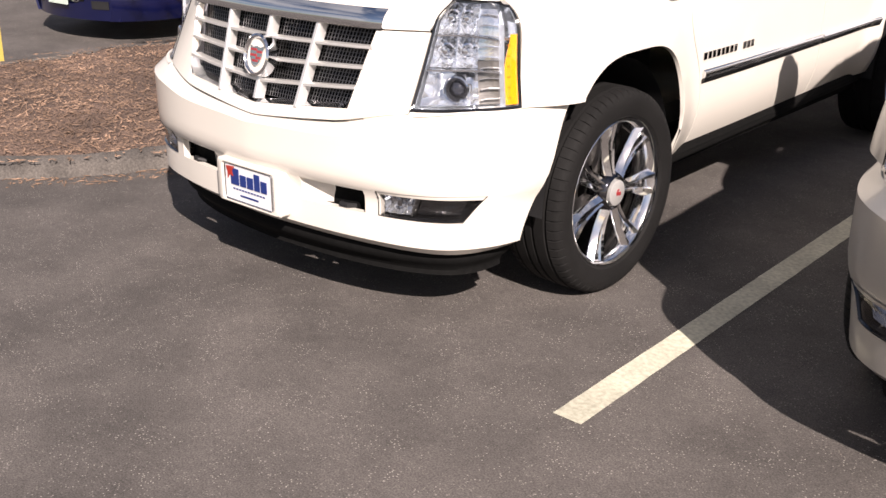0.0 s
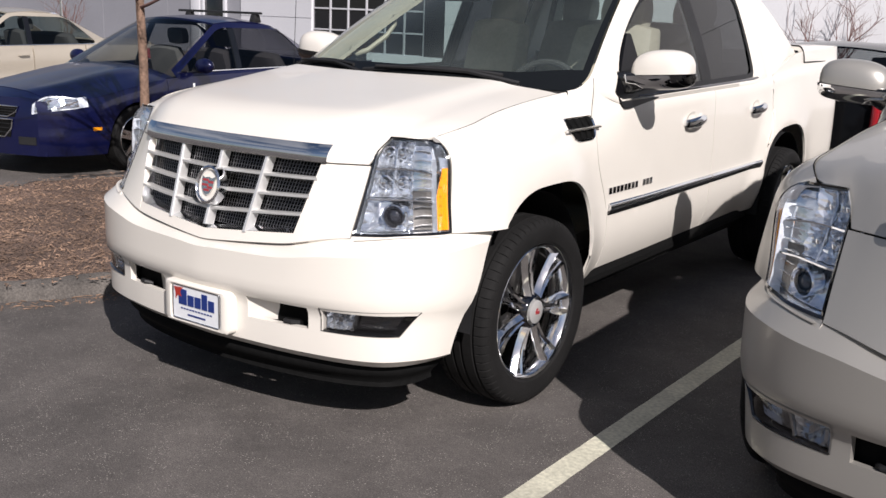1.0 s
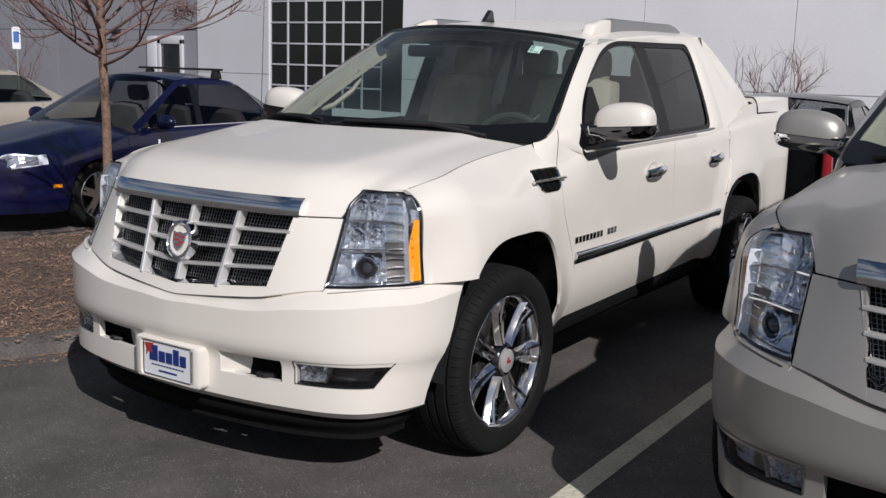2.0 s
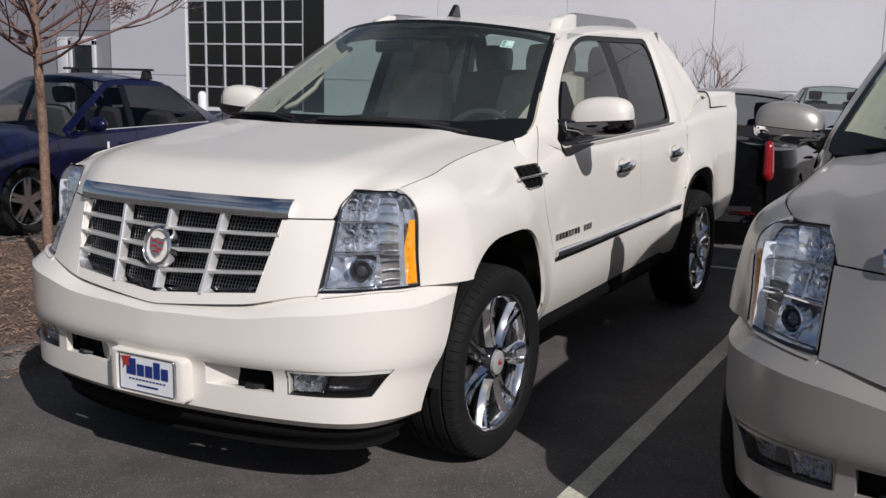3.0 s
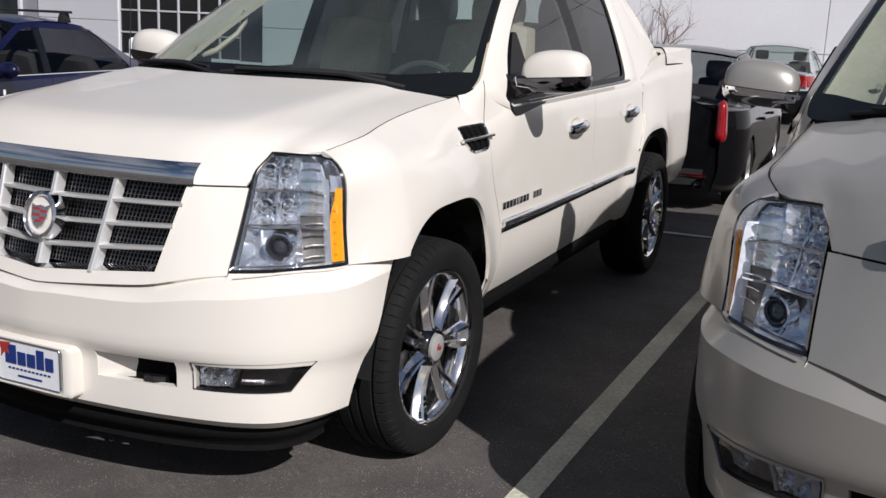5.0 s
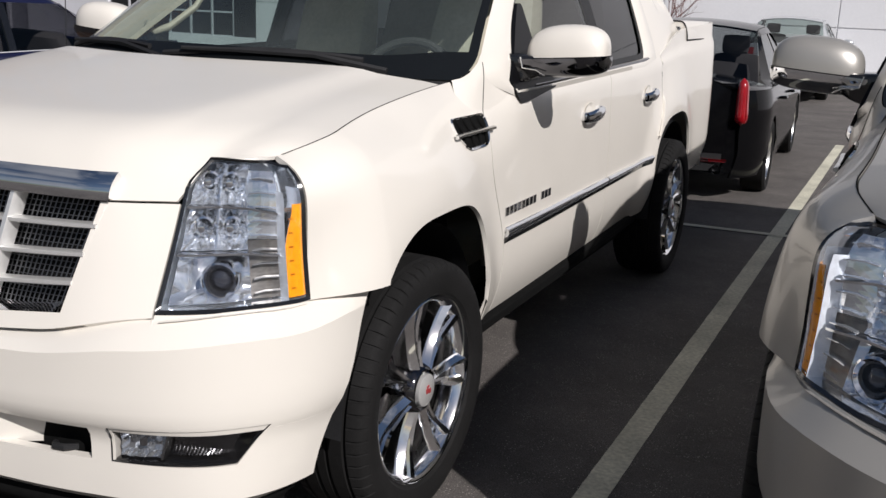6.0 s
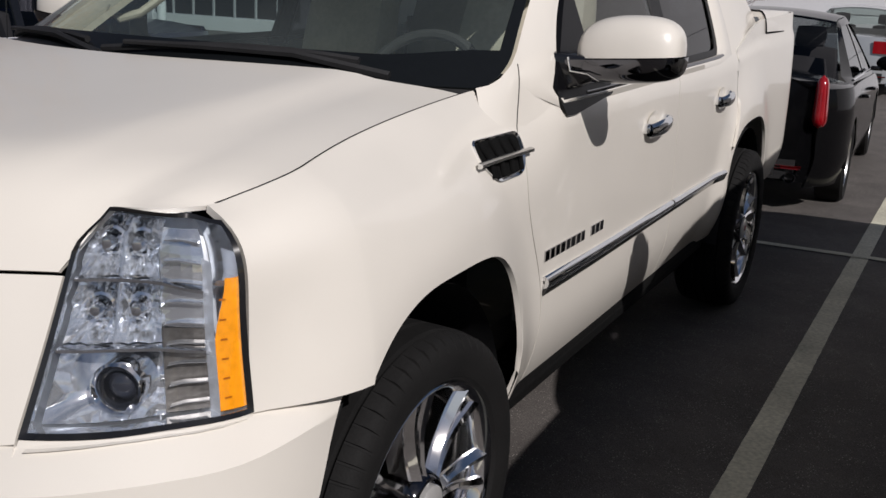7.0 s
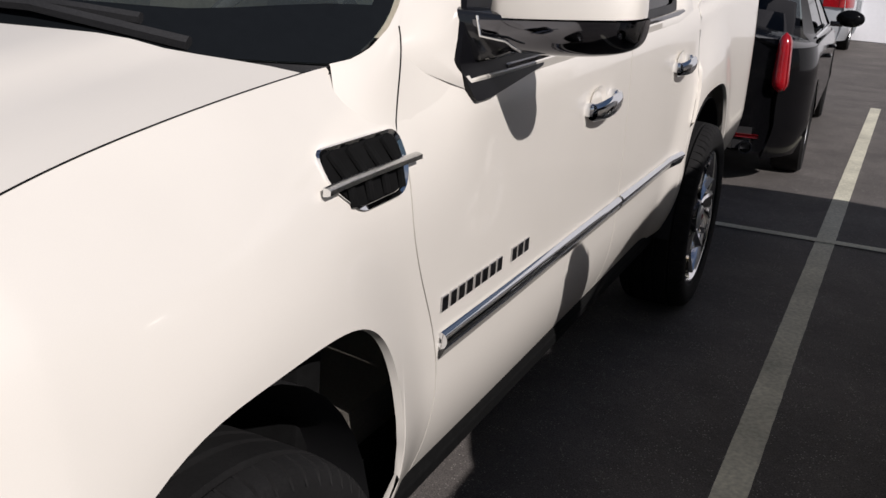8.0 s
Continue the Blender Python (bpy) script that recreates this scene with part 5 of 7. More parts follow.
def seat(parent, x, y, wide):
    """A padded seat with bolsters and a head restraint."""
    s = part("seat", cushion(wide, 0.50, 0.16, Matrix.Translation((x, y, 0.86))), LEATHER, parent, "cashmere leather seat")
    lean = Matrix.Translation((x, y + 0.24, 0.92)) @ Matrix.Rotation(radians(-106), 4, "X") @ Matrix.Rotation(math.pi, 4, "Y")
    part("backrest", cushion(wide, 0.62, 0.15, lean @ Matrix.Translation((0, -0.30, 0))), LEATHER, s)
    for hx in ((0,) if wide < 0.7 else (-0.42, 0.42)):
        part("head_restraint", cushion(0.25, 0.19, 0.11, Matrix.Translation((x + hx, y + 0.47, 1.56)) @ Matrix.Rotation(radians(-102), 4, "X")), LEATHER, s)
        for px in (-0.06, 0.06):
            part("restraint_post", tube([(x + hx + px, y + 0.44, 1.38), (x + hx + px, y + 0.465, 1.50)], 0.007, 6), CHROME, s)


def cushion(wx, wy, wz, m):
    bm = bmesh.new()
    bmesh.ops.create_cube(bm, size=1)
    bmesh.ops.subdivide_edges(bm, edges=bm.edges[:], cuts=7, use_grid_fill=True)
    for v in bm.verts:
        p = v.co * 2
        q = Vector((p.x * math.sqrt(1 - 0.16 * p.y ** 2 - 0.10 * p.z ** 2), p.y * math.sqrt(1 - 0.16 * p.x ** 2 - 0.12 * p.z ** 2), p.z * math.sqrt(1 - 0.25 * p.x ** 2 - 0.25 * p.y ** 2)))
        bolster = 0.16 * ease(0.55, 0.85, abs(p.x)) if p.z > 0.5 else 0
        v.co = Vector((q.x * wx / 2, q.y * wy / 2, (q.z + bolster) * wz / 2))
    bm.transform(m)
    return bm


def build_interior(car, lefthand=1):
    cabin = part("dashboard", grid(20, 10, lambda u, v: Vector(((2 * u - 1) * 0.80, 0.36 + 0.48 * v + 0.10 * (2 * u - 1) ** 2 * (1 - v), 1.205 + 0.05 * math.sin(math.pi * v) - 0.16 * ease(0.7, 1, v)))), DASH, car, "dark soft dashboard")
    floor_bm = bmesh.new()
    box(floor_bm, -0.86, 0.86, 0.45, 2.68, 0.50, 0.62)
    part("cabin_floor", floor_bm, CARPET, car)
    for x in (-0.40, 0.40):
        seat(car, x, 1.36, 0.47)
    seat(car, 0, 2.18, 1.36)
    console = bmesh.new()
    box(console, -0.15, 0.15, 0.85, 1.62, 0.62, 0.98, 0.03)
    part("console", console, DASH, car)
    for k in (-1, 1):
        card = bmesh.new()
        box(card, 0.865, 0.90, 0.62, 2.66, 0.6, 1.16, 0.01)
        part("door_card", card if k > 0 else mirror_x(card), LEATHER, car)
    ring = bmesh.new()
    pts = [Vector((0.19 * math.cos(a), 0.19 * math.sin(a), 0)) for a in np.linspace(0, 2 * math.pi, 33)]
    tube(pts, 0.016, 8, bm=ring, cap=False)
    m = Matrix.Translation((0.40, 0.93, 1.16)) @ Matrix.Rotation(radians(62), 4, "X")
    ring.transform(m)
    wheel = part("steering_wheel", ring, DASH, car)
    hub = lathe([(-0.02, 0.0), (-0.02, 0.06), (0.02, 0.055), (0.03, 0.0)], 20, "Z")
    hub.transform(m)
    part("wheel_hub", hub, DASH, wheel)
    for a in (0.2, math.pi - 0.2, -math.pi / 2):
        sp = tube([Vector((0, 0, 0)), Vector((0.18 * math.cos(a), 0.18 * math.sin(a), 0))], 0.016, 6)
        sp.transform(m)
        part("wheel_spoke", sp, DASH, wheel)


TYRE_R = 0.402


def tyre_mesh():
    """Low road tyre: four grooves round it and cross cuts at the shoulders."""
    prof = [(-0.105, 0.283), (-0.128, 0.300), (-0.139, 0.340), (-0.135, 0.366), (-0.126, 0.383), (-0.115, 0.393),
            (-0.085, 0.3995), (-0.082, 0.391), (-0.074, 0.391), (-0.071, 0.401), (-0.028, TYRE_R), (-0.026, 0.392), (-0.016, 0.392), (-0.014, TYRE_R)]
    prof = prof + [(-a, r) for a, r in reversed(prof)]
    bm = bmesh.new()
    rings, blocks = [], 64
    angles = []
    for i in range(blocks):
        for f in (0.0, 0.80, 0.84, 0.96):
            angles.append(((i + f) / blocks * 2 * math.pi, f in (0.84, 0.96)))
    for a, cut in angles:
        ring = []
        for j, (x, r) in enumerate(prof):
            if cut and 0.086 < abs(x) < 0.134 and r > 0.375:
                r -= 0.007
            ring.append(bm.verts.new((x, r * math.sin(a), r * math.cos(a))))
        rings.append(ring)
    for i in range(len(rings)):
        a, b = rings[i], rings[(i + 1) % len(rings)]
        for j in range(len(prof) - 1):
            bm.faces.new((a[j], b[j], b[j + 1], a[j + 1]))
    bmesh.ops.recalc_face_normals(bm, faces=bm.faces[:])
    return bm


def spoke_mesh():
    """One spoke along +z, facing +x: a broad foot at the hub that splits into two ridged arms."""
    bm = bmesh.new()

    def ridge(rows):
        vs = [[bm.verts.new(p) for p in row] for row in rows]
        for a, b in zip(vs, vs[1:]):
            for k in range(len(a) - 1):
                bm.faces.new((a[k], a[k + 1], b[k + 1], b[k]))
    for k in (-1, 1):
        rows = []
        for t in np.linspace(0, 1, 9):
            r = 0.052 + 0.222 * t
            slot = 0.0006 + 0.0075 * ease(0.22, 0.45, t) + 0.010 * ease(0.5, 1.0, t)
            half = 0.030 + 0.004 * t + 0.024 * ease(0.45, 1.0, t)
            face = 0.106 - 0.016 * math.sin(math.pi * t) + 0.006 * t
            crest = slot + (half - slot) * (0.30 + 0.25 * t)
            rows.append([(face - 0.055, k * slot, r), (face - 0.012, k * slot, r), (face - 0.003, k * (slot + 0.004), r), (face + 0.003, k * crest, r),
                         (face - 0.014, k * (half - 0.003), r), (face - 0.020, k * half, r), (face - 0.070, k * half * 1.04, r)])
        ridge(rows)
    # floor of the slot
    ridge([[(0.058 + 0.01 * t, -0.024, 0.10 + 0.172 * t), (0.058 + 0.01 * t, 0.024, 0.10 + 0.172 * t)] for t in (0, 0.5, 1)])
    bmesh.ops.recalc_face_normals(bm, faces=bm.faces[:])
    return bm


def build_wheel(car, x, y, turn, side, steer=0.0):
    """Chrome wheel of seven spokes on a low tyre."""
    m = Matrix.Translation((x, y, TYRE_R - 0.002)) @ Matrix.Rotation(radians(steer), 4, "Z") @ Matrix.Rotation(0 if side > 0 else math.pi, 4, "Z") @ Matrix.Rotation(radians(turn), 4, "X")
    bm = tyre_mesh()
    bm.transform(m)
    tyre = part("wheel", bm, RUBBER, car, "low black tyre on a chrome seven-spoke wheel", smooth=35)
    rim = lathe([(-0.11, 0.275), (-0.10, 0.262), (0.02, 0.250), (0.085, 0.262), (0.108, 0.272), (0.118, 0.281), (0.121, 0.287), (0.116, 0.292), (0.10, 0.288)], 72)
    rim.transform(m)
    part("rim", rim, WHEELCHROME, tyre)
    for i in range(7):
        sp = spoke_mesh()
        sp.transform(m @ Matrix.Rotation(2 * math.pi * i / 7, 4, "X"))
        part("spoke", sp, WHEELCHROME, tyre, smooth=10)
    hub = lathe([(0.03, 0.085), (0.085, 0.080), (0.108, 0.070), (0.114, 0.062), (0.109, 0.056)], 40)
    hub.transform(m)
    part("hub", hub, DIMMEDCHROME, tyre)
    groove = lathe([(0.104, 0.058), (0.100, 0.050), (0.104, 0.046)], 36)
    groove.transform(m)
    part("hub_groove", groove, GLOSSBLACK, tyre)
    cap = lathe([(0.10, 0.051), (0.120, 0.050), (0.124, 0.042), (0.126, 0.0)], 36)
    cap.transform(m)
    part("centre_cap", cap, GRILLEBAR, tyre)
    crest = bmesh.new()
    for y0, z0, h in ((-0.014, -0.006, 0.016), (0.001, -0.010, 0.014), (-0.008, 0.011, 0.006)):
        box(crest, 0.1255, 0.1275, y0, y0 + 0.013, z0, z0 + h)
    crest.transform(m)
    part("cap_crest", crest, CREST, tyre, smooth=0)
    for i in range(6):
        a = 2 * math.pi * (i + 0.5) / 6
        nut = lathe([(0.04, 0.011), (0.082, 0.011), (0.088, 0.007), (0.089, 0.0)], 6)
        nut.transform(m @ Matrix.Translation((0, 0.068 * math.sin(a), 0.068 * math.cos(a))))
        part("lug_nut", nut, CHROME, tyre)
    disc = lathe([(-0.02, 0.09), (-0.02, 0.175), (0.0, 0.175), (0.0, 0.09)], 40)
    disc.transform(m)
    part("brake_disc", disc, BRAKE, tyre)
    back = lathe([(-0.03, 0.0), (-0.03, 0.25)], 32)
    back.transform(m)
    part("wheel_back", back, DARK, tyre)


def build_underside(car):
    bm = bmesh.new()
    box(bm, -0.56, 0.56, -0.72, 4.35, 0.30, 0.50, 0.03)
    part("chassis", bm, DARK, car)
    bm = bmesh.new()
    box(bm, -0.58, 0.58, -0.58, 0.20, 0.45, 1.03, 0.02)
    part("engine_block", bm, DARK, car)
    bm = bmesh.new()
    box(bm, -0.84, 0.84, 0.36, 0.44, 0.42, 1.18, 0.01)
    part("firewall", bm, DARK, car)
    for k in (-1, 1):
        bm = bmesh.new()
        box(bm, 0.59, 0.86, 0.56, 2.78, 0.34, 0.52)
        part("floor_pan", bm if k > 0 else mirror_x(bm), DARK, car)
        bm = grid(8, 4, lambda u, v: skin(s_of_x(0.40) + 0.5 * u, 0.45 + 0.5 * v, 0.32))
        part("inner_nose", bm if k > 0 else mirror_x(bm), DARK, car)
    for y in (FRONT_AXLE, REAR_AXLE):
        part("axle", tube([(-0.80, y, 0.40), (0.80, y, 0.40)], 0.05, 10), DARK, car)


def build_luxury(name, at, paint, pickup, label, category, plate):
    car = empty(name, at, label, category)
    SHAPE["body"] = True
    build_side(car, paint, pickup)
    part("hood", flange(flip(grid(40, 34, lambda u, v: hood_at(v, 1 - 2 * u))), 0.009), paint, car)
    for k in (1, -1):
        ys = np.linspace(-0.505, 0.305, 30)
        rim = [side_at(y, shoulder_top(y)) for y in ys]
        seam = strip([p + Vector((0.0005, 0, 0.0008)) for p in rim], [p + Vector((-0.0034, 0, 0.0010)) for p in rim], False)
        part("hood_seal", seam if k < 0 else mirror_x(seam), DARK, car, "dark rubber seal along the hood gap")
    build_nose(car, paint)
    SHAPE["bumper"] = True
    build_bumper(car, paint, plate)
    SHAPE["bumper"] = False
    build_grille(car, paint)
    for k in (1, -1):
        build_headlamp(car, k)
    build_cabin(car, paint, pickup)
    build_interior(car)
    SHAPE["body"] = False
    for k in (1, -1):
        for y, t in ((FRONT_AXLE, 8), (REAR_AXLE, 30)):
            build_wheel(car, k * 0.874, y, t, k, -2.0 if pickup and y == FRONT_AXLE else 0.0)
    build_underside(car)
    return car


build_luxury("pickup_truck", pose(-0.022, 0, 0), PEARL, True, "pearl white crew cab luxury pickup with chrome wheels", "pickup truck", True)
build_luxury("sport_utility", pose(2.945, 0.125, 0), SILVER, False, "silver luxury sport utility parked beside the painted line", "suv", False)

# ---- ordinary saloon cars ----


def sedan(name, at, paint, label, half=0.89, long=4.58, high=1.47, base=2.69, front_over=0.93, tall_tail=False, rims=SATIN, cab=0.0, group="", pane_glass=None):
    """A four-door saloon facing -y, its nose at y = 0 and its wheels on z = 0."""
    car = empty(name, at, label, "car", group)
    pane_glass = pane_glass or SIDEGLASS
    fa, ra = front_over, front_over + base
    belt = 0.60 * high
    nose_z = 0.70 if not tall_tail else 0.72
    y_a, y_b, y_c, y_d = fa + 0.30, fa + 1.12, fa + 2.05, fa + 2.98
    y_a, y_b, y_c, y_d = y_a + cab, y_b + cab, y_c + cab, y_d + cab
    if tall_tail:
        y_c, y_d = fa + 2.15, fa + 3.05

    def wide(y):
        f = max(0.0, (0.62 - y) / 0.62)
        r = max(0.0, (y - (long - 0.55)) / 0.55)
        return half * (1 - 0.30 * f ** 2.6 - (0.22 if tall_tail else 0.14) * r ** 2.4)

    def arch(y):
        for c in (fa, ra):
            k = abs(y - c) / 0.355
            if k < 1:
                return 0.31 + 0.36 * math.sqrt(max(0, 1 - k * k))
        return 0.20

    def shoulder(y):
        up = nose_z + (belt - nose_z) * ease(0.05, y_a + 0.25, y)
        up += 0.05 * ease(y_a, ra, y)
        return up

    def crown(y):
        """Height of the centre line of hood and boot lid."""
        if y < y_a + 0.2:
            return nose_z + 0.06 + (belt + 0.10 - nose_z - 0.06) * ease(-0.3, y_a + 0.1, y) - 0.05 * ease(0.12, 0.0, y)
        return belt + 0.10 + (0.06 if tall_tail else 0.03)

    def side(y, z, lift=0.0):
        w = wide(y)
        t = (z - 0.20) / (shoulder(y) - 0.20)
        off = 0.05 * max(0, 0.30 - t) / 0.30 + 0.035 * max(0, (t - 0.55) / 0.45) ** 2 - 0.006 * math.sin(t * 9)
        return Vector((w - off + lift, y, z))
    stations = []
    for a, b in ((0.0, fa - 0.36), (fa + 0.36, ra - 0.36), (ra + 0.36, long)):
        stations += list(np.linspace(a, b, 14))
    for c in (fa, ra):
        stations += list(c + 0.354 * np.cos(np.linspace(0.04, math.pi - 0.04, 18)))
    stations = sorted(stations)
    for k in (1, -1):
        keep = (lambda bm: bm) if k > 0 else mirror_x
        cuts = (0.0, fa + 0.37, fa + 1.42, fa + 2.33, long + 0.01)
        for nm, lo, hi in zip(("front_fender", "front_door", "rear_door", "rear_quarter"), cuts, cuts[1:]):
            ys = [y for y in stations if lo <= y < hi]
            ys = ([lo + 0.002] if lo > 0 else []) + ys + ([hi - 0.003] if hi < long else [])
            def at_side(u, v, ys=ys):
                y = ys[int(round(u * (len(ys) - 1)))]
                z0 = arch(y)
                return side(y, z0 + (shoulder(y) - z0) * v)
            piece = part(nm, keep(flange(grid(len(ys) - 1, 12, at_side), 0.02)), paint, car)
            if "door" in nm:
                hy = hi - 0.16
                grip = tube([side(hy - 0.09, belt - 0.09, 0.005), side(hy - 0.07, belt - 0.088, 0.035), side(hy + 0.06, belt - 0.085, 0.035), side(hy + 0.08, belt - 0.085, 0.005)], 0.013, 8)
                part("door_handle", keep(grip), paint, piece)
        for c in (fa, ra):
            w = wide(c)
            hb = grid(16, 3, lambda u, v: Vector((w - 0.30 + 0.29 * v, c + 0.36 * math.cos(math.pi * u), 0.31 + 0.37 * math.sin(math.pi * u))))
            merge(hb, grid(16, 2, lambda u, v: Vector((w - 0.30, c + 0.36 * math.cos(math.pi * u) * v, 0.2 + (0.11 + 0.37 * math.sin(math.pi * u)) * v))))
            part("wheel_house", keep(hb), DARK, car)
            m = Matrix.Translation((k * (w - 0.115), c, 0.318)) @ Matrix.Rotation(0 if k > 0 else math.pi, 4, "Z")
            ty = lathe([(-0.08, 0.215), (-0.105, 0.25), (-0.105, 0.295), (-0.085, 0.314), (0.0, 0.318), (0.085, 0.314), (0.105, 0.295), (0.105, 0.25), (0.085, 0.215)], 48)
            ty.transform(m)
            tyre = part("wheel", ty, RUBBER, car)
            rm = lathe([(-0.09, 0.21), (0.02, 0.195), (0.075, 0.205), (0.092, 0.216), (0.088, 0.222)], 48)
            rm.transform(m)
            part("rim", rm, rims, tyre)
            for i in range(5):
                sp = outline_solid([(-0.035, 0.03), (0.035, 0.03), (0.042, 0.205), (0.012, 0.21), (0.0, 0.12), (-0.012, 0.21), (-0.042, 0.205)], 0.03, lambda a, b, c2: (0.045 + c2 - 0.02 * b, a, b))
                sp.transform(m @ Matrix.Rotation(2 * math.pi * i / 5, 4, "X"))
                part("spoke", sp, rims, tyre)
            hb = lathe([(0.03, 0.06), (0.07, 0.05), (0.078, 0.0)], 20)
            hb.transform(m)
            part("hub", hb, rims, tyre)
            bk = lathe([(-0.02, 0.0), (-0.02, 0.2)], 24)
            bk.transform(m)
            part("wheel_back", bk, DARK, tyre)
    # hood and boot lid
    def deck(y0, y1):
        def f(u, v):
            b = 2 * u - 1
            y = y0 + (y1 - y0) * v
            w = wide(y) - 0.04
            e = shoulder(y)
            lift = (crown(y) - e) * (1 - abs(b) ** 2.2)
            bulge = 0.02 * math.exp(-((abs(b) - 0.55) / 0.12) ** 2) * ease(0, 0.4, y) if y < y_a else 0
            return Vector((b * w, y, e + lift + bulge))
        return f
    part("hood", flange(flip(grid(20, 14, lambda u, v: deck(0.10, y_a + 0.12)(1 - u, v))), 0.02), paint, car)
    part("boot_lid", flange(flip(grid(20, 10, lambda u, v: deck(y_d - 0.12, long - 0.03)(1 - u, v))), 0.02), paint, car)
    # nose and tail
    def end_face(y_end, sign, z0, z1):
        def f(u, v):
            b = 2 * u - 1
            z = z0 + (z1 - z0) * v
            w = wide(y_end) - 0.03
            bow = (0.16 if sign < 0 else 0.10) * (1 - abs(b) ** 2.0)
            lean = 0.10 * max(0, v - 0.55) ** 1.5 if sign < 0 else 0.06 * v * v
            return Vector((b * w, y_end + sign * (bow - lean), z))
        return f
    nose = end_face(0.06, -1, 0.20, nose_z + 0.02)
    tail = end_face(long - 0.02, 1, 0.24, belt + 0.10)
    front = part("front_bumper", flange(grid(24, 12, nose), 0.04), paint, car)
    rear = part("rear_bumper", flange(flip(grid(24, 12, tail)), 0.04), paint, car)
    part("nose_gap", flip(grid(20, 2, lambda u, v: Vector(nose(u, 1)).lerp(deck(0.10, y_a)(u, 0), v) - Vector((0, 0, 0.004)))), paint, car)
    part("tail_gap", grid(20, 2, lambda u, v: Vector(tail(u, 1)).lerp(deck(y_d - 0.12, long - 0.03)(u, 1), v) - Vector((0, 0, 0.004))), paint, car)
    # cabin
    def glass_row(y0, z0, w0, y1, z1, w1, bow0, bow1):
        def f(u, v):
            b = 2 * u - 1
            p = Vector((b * w0, y0 + bow0 * b * b, z0 - 0.02 * b * b))
            q = Vector((b * w1, y1 + bow1 * b * b, z1 - 0.05 * b * b))
            r = p.lerp(q, v)
            r.z += 0.05 * v * (1 - v)
            return r
        return f
    wb, wt = half - 0.10, half - 0.30
    screen = glass_row(y_a - 0.10, belt + 0.06, wb, y_b, high - 0.015, wt, 0.16, 0.10)
    rearg = glass_row(y_d, belt + 0.10, wb - 0.06, y_c + 0.10, high - 0.03, wt, -0.10, -0.06)
    g = part("windscreen", grid(14, 8, screen), PANE, car)
    g.visible_shadow = False
    g = part("rear_window", flip(grid(14, 8, rearg)), pane_glass, car)
    g.visible_shadow = False

    def roof(u, v):
        p, q = screen(u, 1), rearg(u, 1)
        r = Vector(p).lerp(Vector(q), v)
        r.z += 0.035 * math.sin(math.pi * v)
        return r
    part("roof", flange(grid(14, 12, roof), 0.02), paint, car)
    corners = [(y_a + 0.22, belt + 0.045), (y_d - 0.38, belt + 0.075), (y_c + 0.12, high - 0.115), (y_b + 0.12, high - 0.105)]
    ring = rounded(corners, [0.03, 0.10, 0.14, 0.12], 5)

    def flank(y, z, lift=0.0):
        h = (z - belt) / (high - belt)
        return Vector((half - 0.05 - (0.22 * h + 0.05 * h * h) + lift, y, z))
    for k in (1, -1):
        keep = (lambda bm: bm) if k > 0 else mirror_x
        far = []
        n = len(ring) // 4
        for i, (y, z) in enumerate(ring):
            q, t = i // n, (i % n) / (n - 1)
            if q == 0:
                far.append(flank(y_a + 0.02 + 0.25 * t, belt - 0.02) if t > 0.4 else Vector(screen(1, 0.10 * (1 - t))) + Vector((0.02, 0.02, 0)))
            elif q == 1:
                far.append(flank(y_d - 0.3 + 0.22 * t, belt + 0.01) if t < 0.6 else Vector(rearg(1, 0.06)) + Vector((0.02, 0, 0)))
            elif q == 2:
                far.append(Vector(rearg(1, 0.75 + 0.25 * t)) + Vector((0.004, 0, -0.004)) if t < 0.5 else Vector(roof(1, 1 - 0.3 * (t - 0.5))) + Vector((0.004, 0, -0.006)))
            else:
                far.append(Vector(roof(1, 0.25 * (1 - t))) + Vector((0.004, 0, -0.006)) if t < 0.6 else Vector(screen(1, 0.98 - 0.2 * (t - 0.6))) + Vector((0.004, 0, -0.004)))
        near = [flank(y, z) for y, z in ring]
        fr = strip(near, far)
        merge(fr, strip([p - Vector((0.02, 0, 0)) for p in near], near))
        bmesh.ops.remove_doubles(fr, verts=fr.verts[:], dist=1e-4)
        bmesh.ops.recalc_face_normals(fr, faces=fr.faces[:])
        frame_ob = part("door_frame", keep(fr), paint, car)
        mid = fa + 1.42
        for nm, y0, y1 in (("front_side_window", None, mid - 0.03), ("rear_side_window", mid + 0.04, None)):
            def pane(u, v, y0=y0, y1=y1):
                z = belt + 0.045 + (high - 0.11 - belt - 0.045) * v
                lo = y_a + 0.22 + (y_b - y_a - 0.10) * v if y0 is None else y0 + 0.06 * v
                hi = y_d - 0.38 - (y_d - 0.50 - y_c) * v if y1 is None else y1 + 0.06 * v
                return flank(lo + (hi - lo) * u, z, -0.012)
            g = part(nm, keep(grid(8, 6, pane)), pane_glass, frame_ob)
            g.visible_shadow = False
        post = grid(1, 5, lambda u, v: flank(mid - 0.04 + 0.08 * u + 0.06 * v, belt + 0.03 + (high - 0.12 - belt) * v, -0.006))
        part("door_post", keep(flange(post, 0.02)), GLOSSBLACK, frame_ob)
        beltline = tube([flank(y, belt + 0.042 + 0.012 * (y - y_a), 0.004) for y in np.linspace(y_a + 0.2, y_d - 0.4, 8)], 0.009, 6)
        part("belt_moulding", keep(beltline), CHROME, frame_ob)
        mir = bmesh.new()
        bmesh.ops.create_uvsphere(mir, u_segments=20, v_segments=12, radius=1)
        mir.transform(Matrix.Translation((half + 0.10, y_a + 0.40, belt + 0.115)) @ Matrix.Diagonal((0.12, 0.065, 0.075, 1)))
        m_ob = part("door_mirror", keep(mir), paint, car)
        arm = bmesh.new()
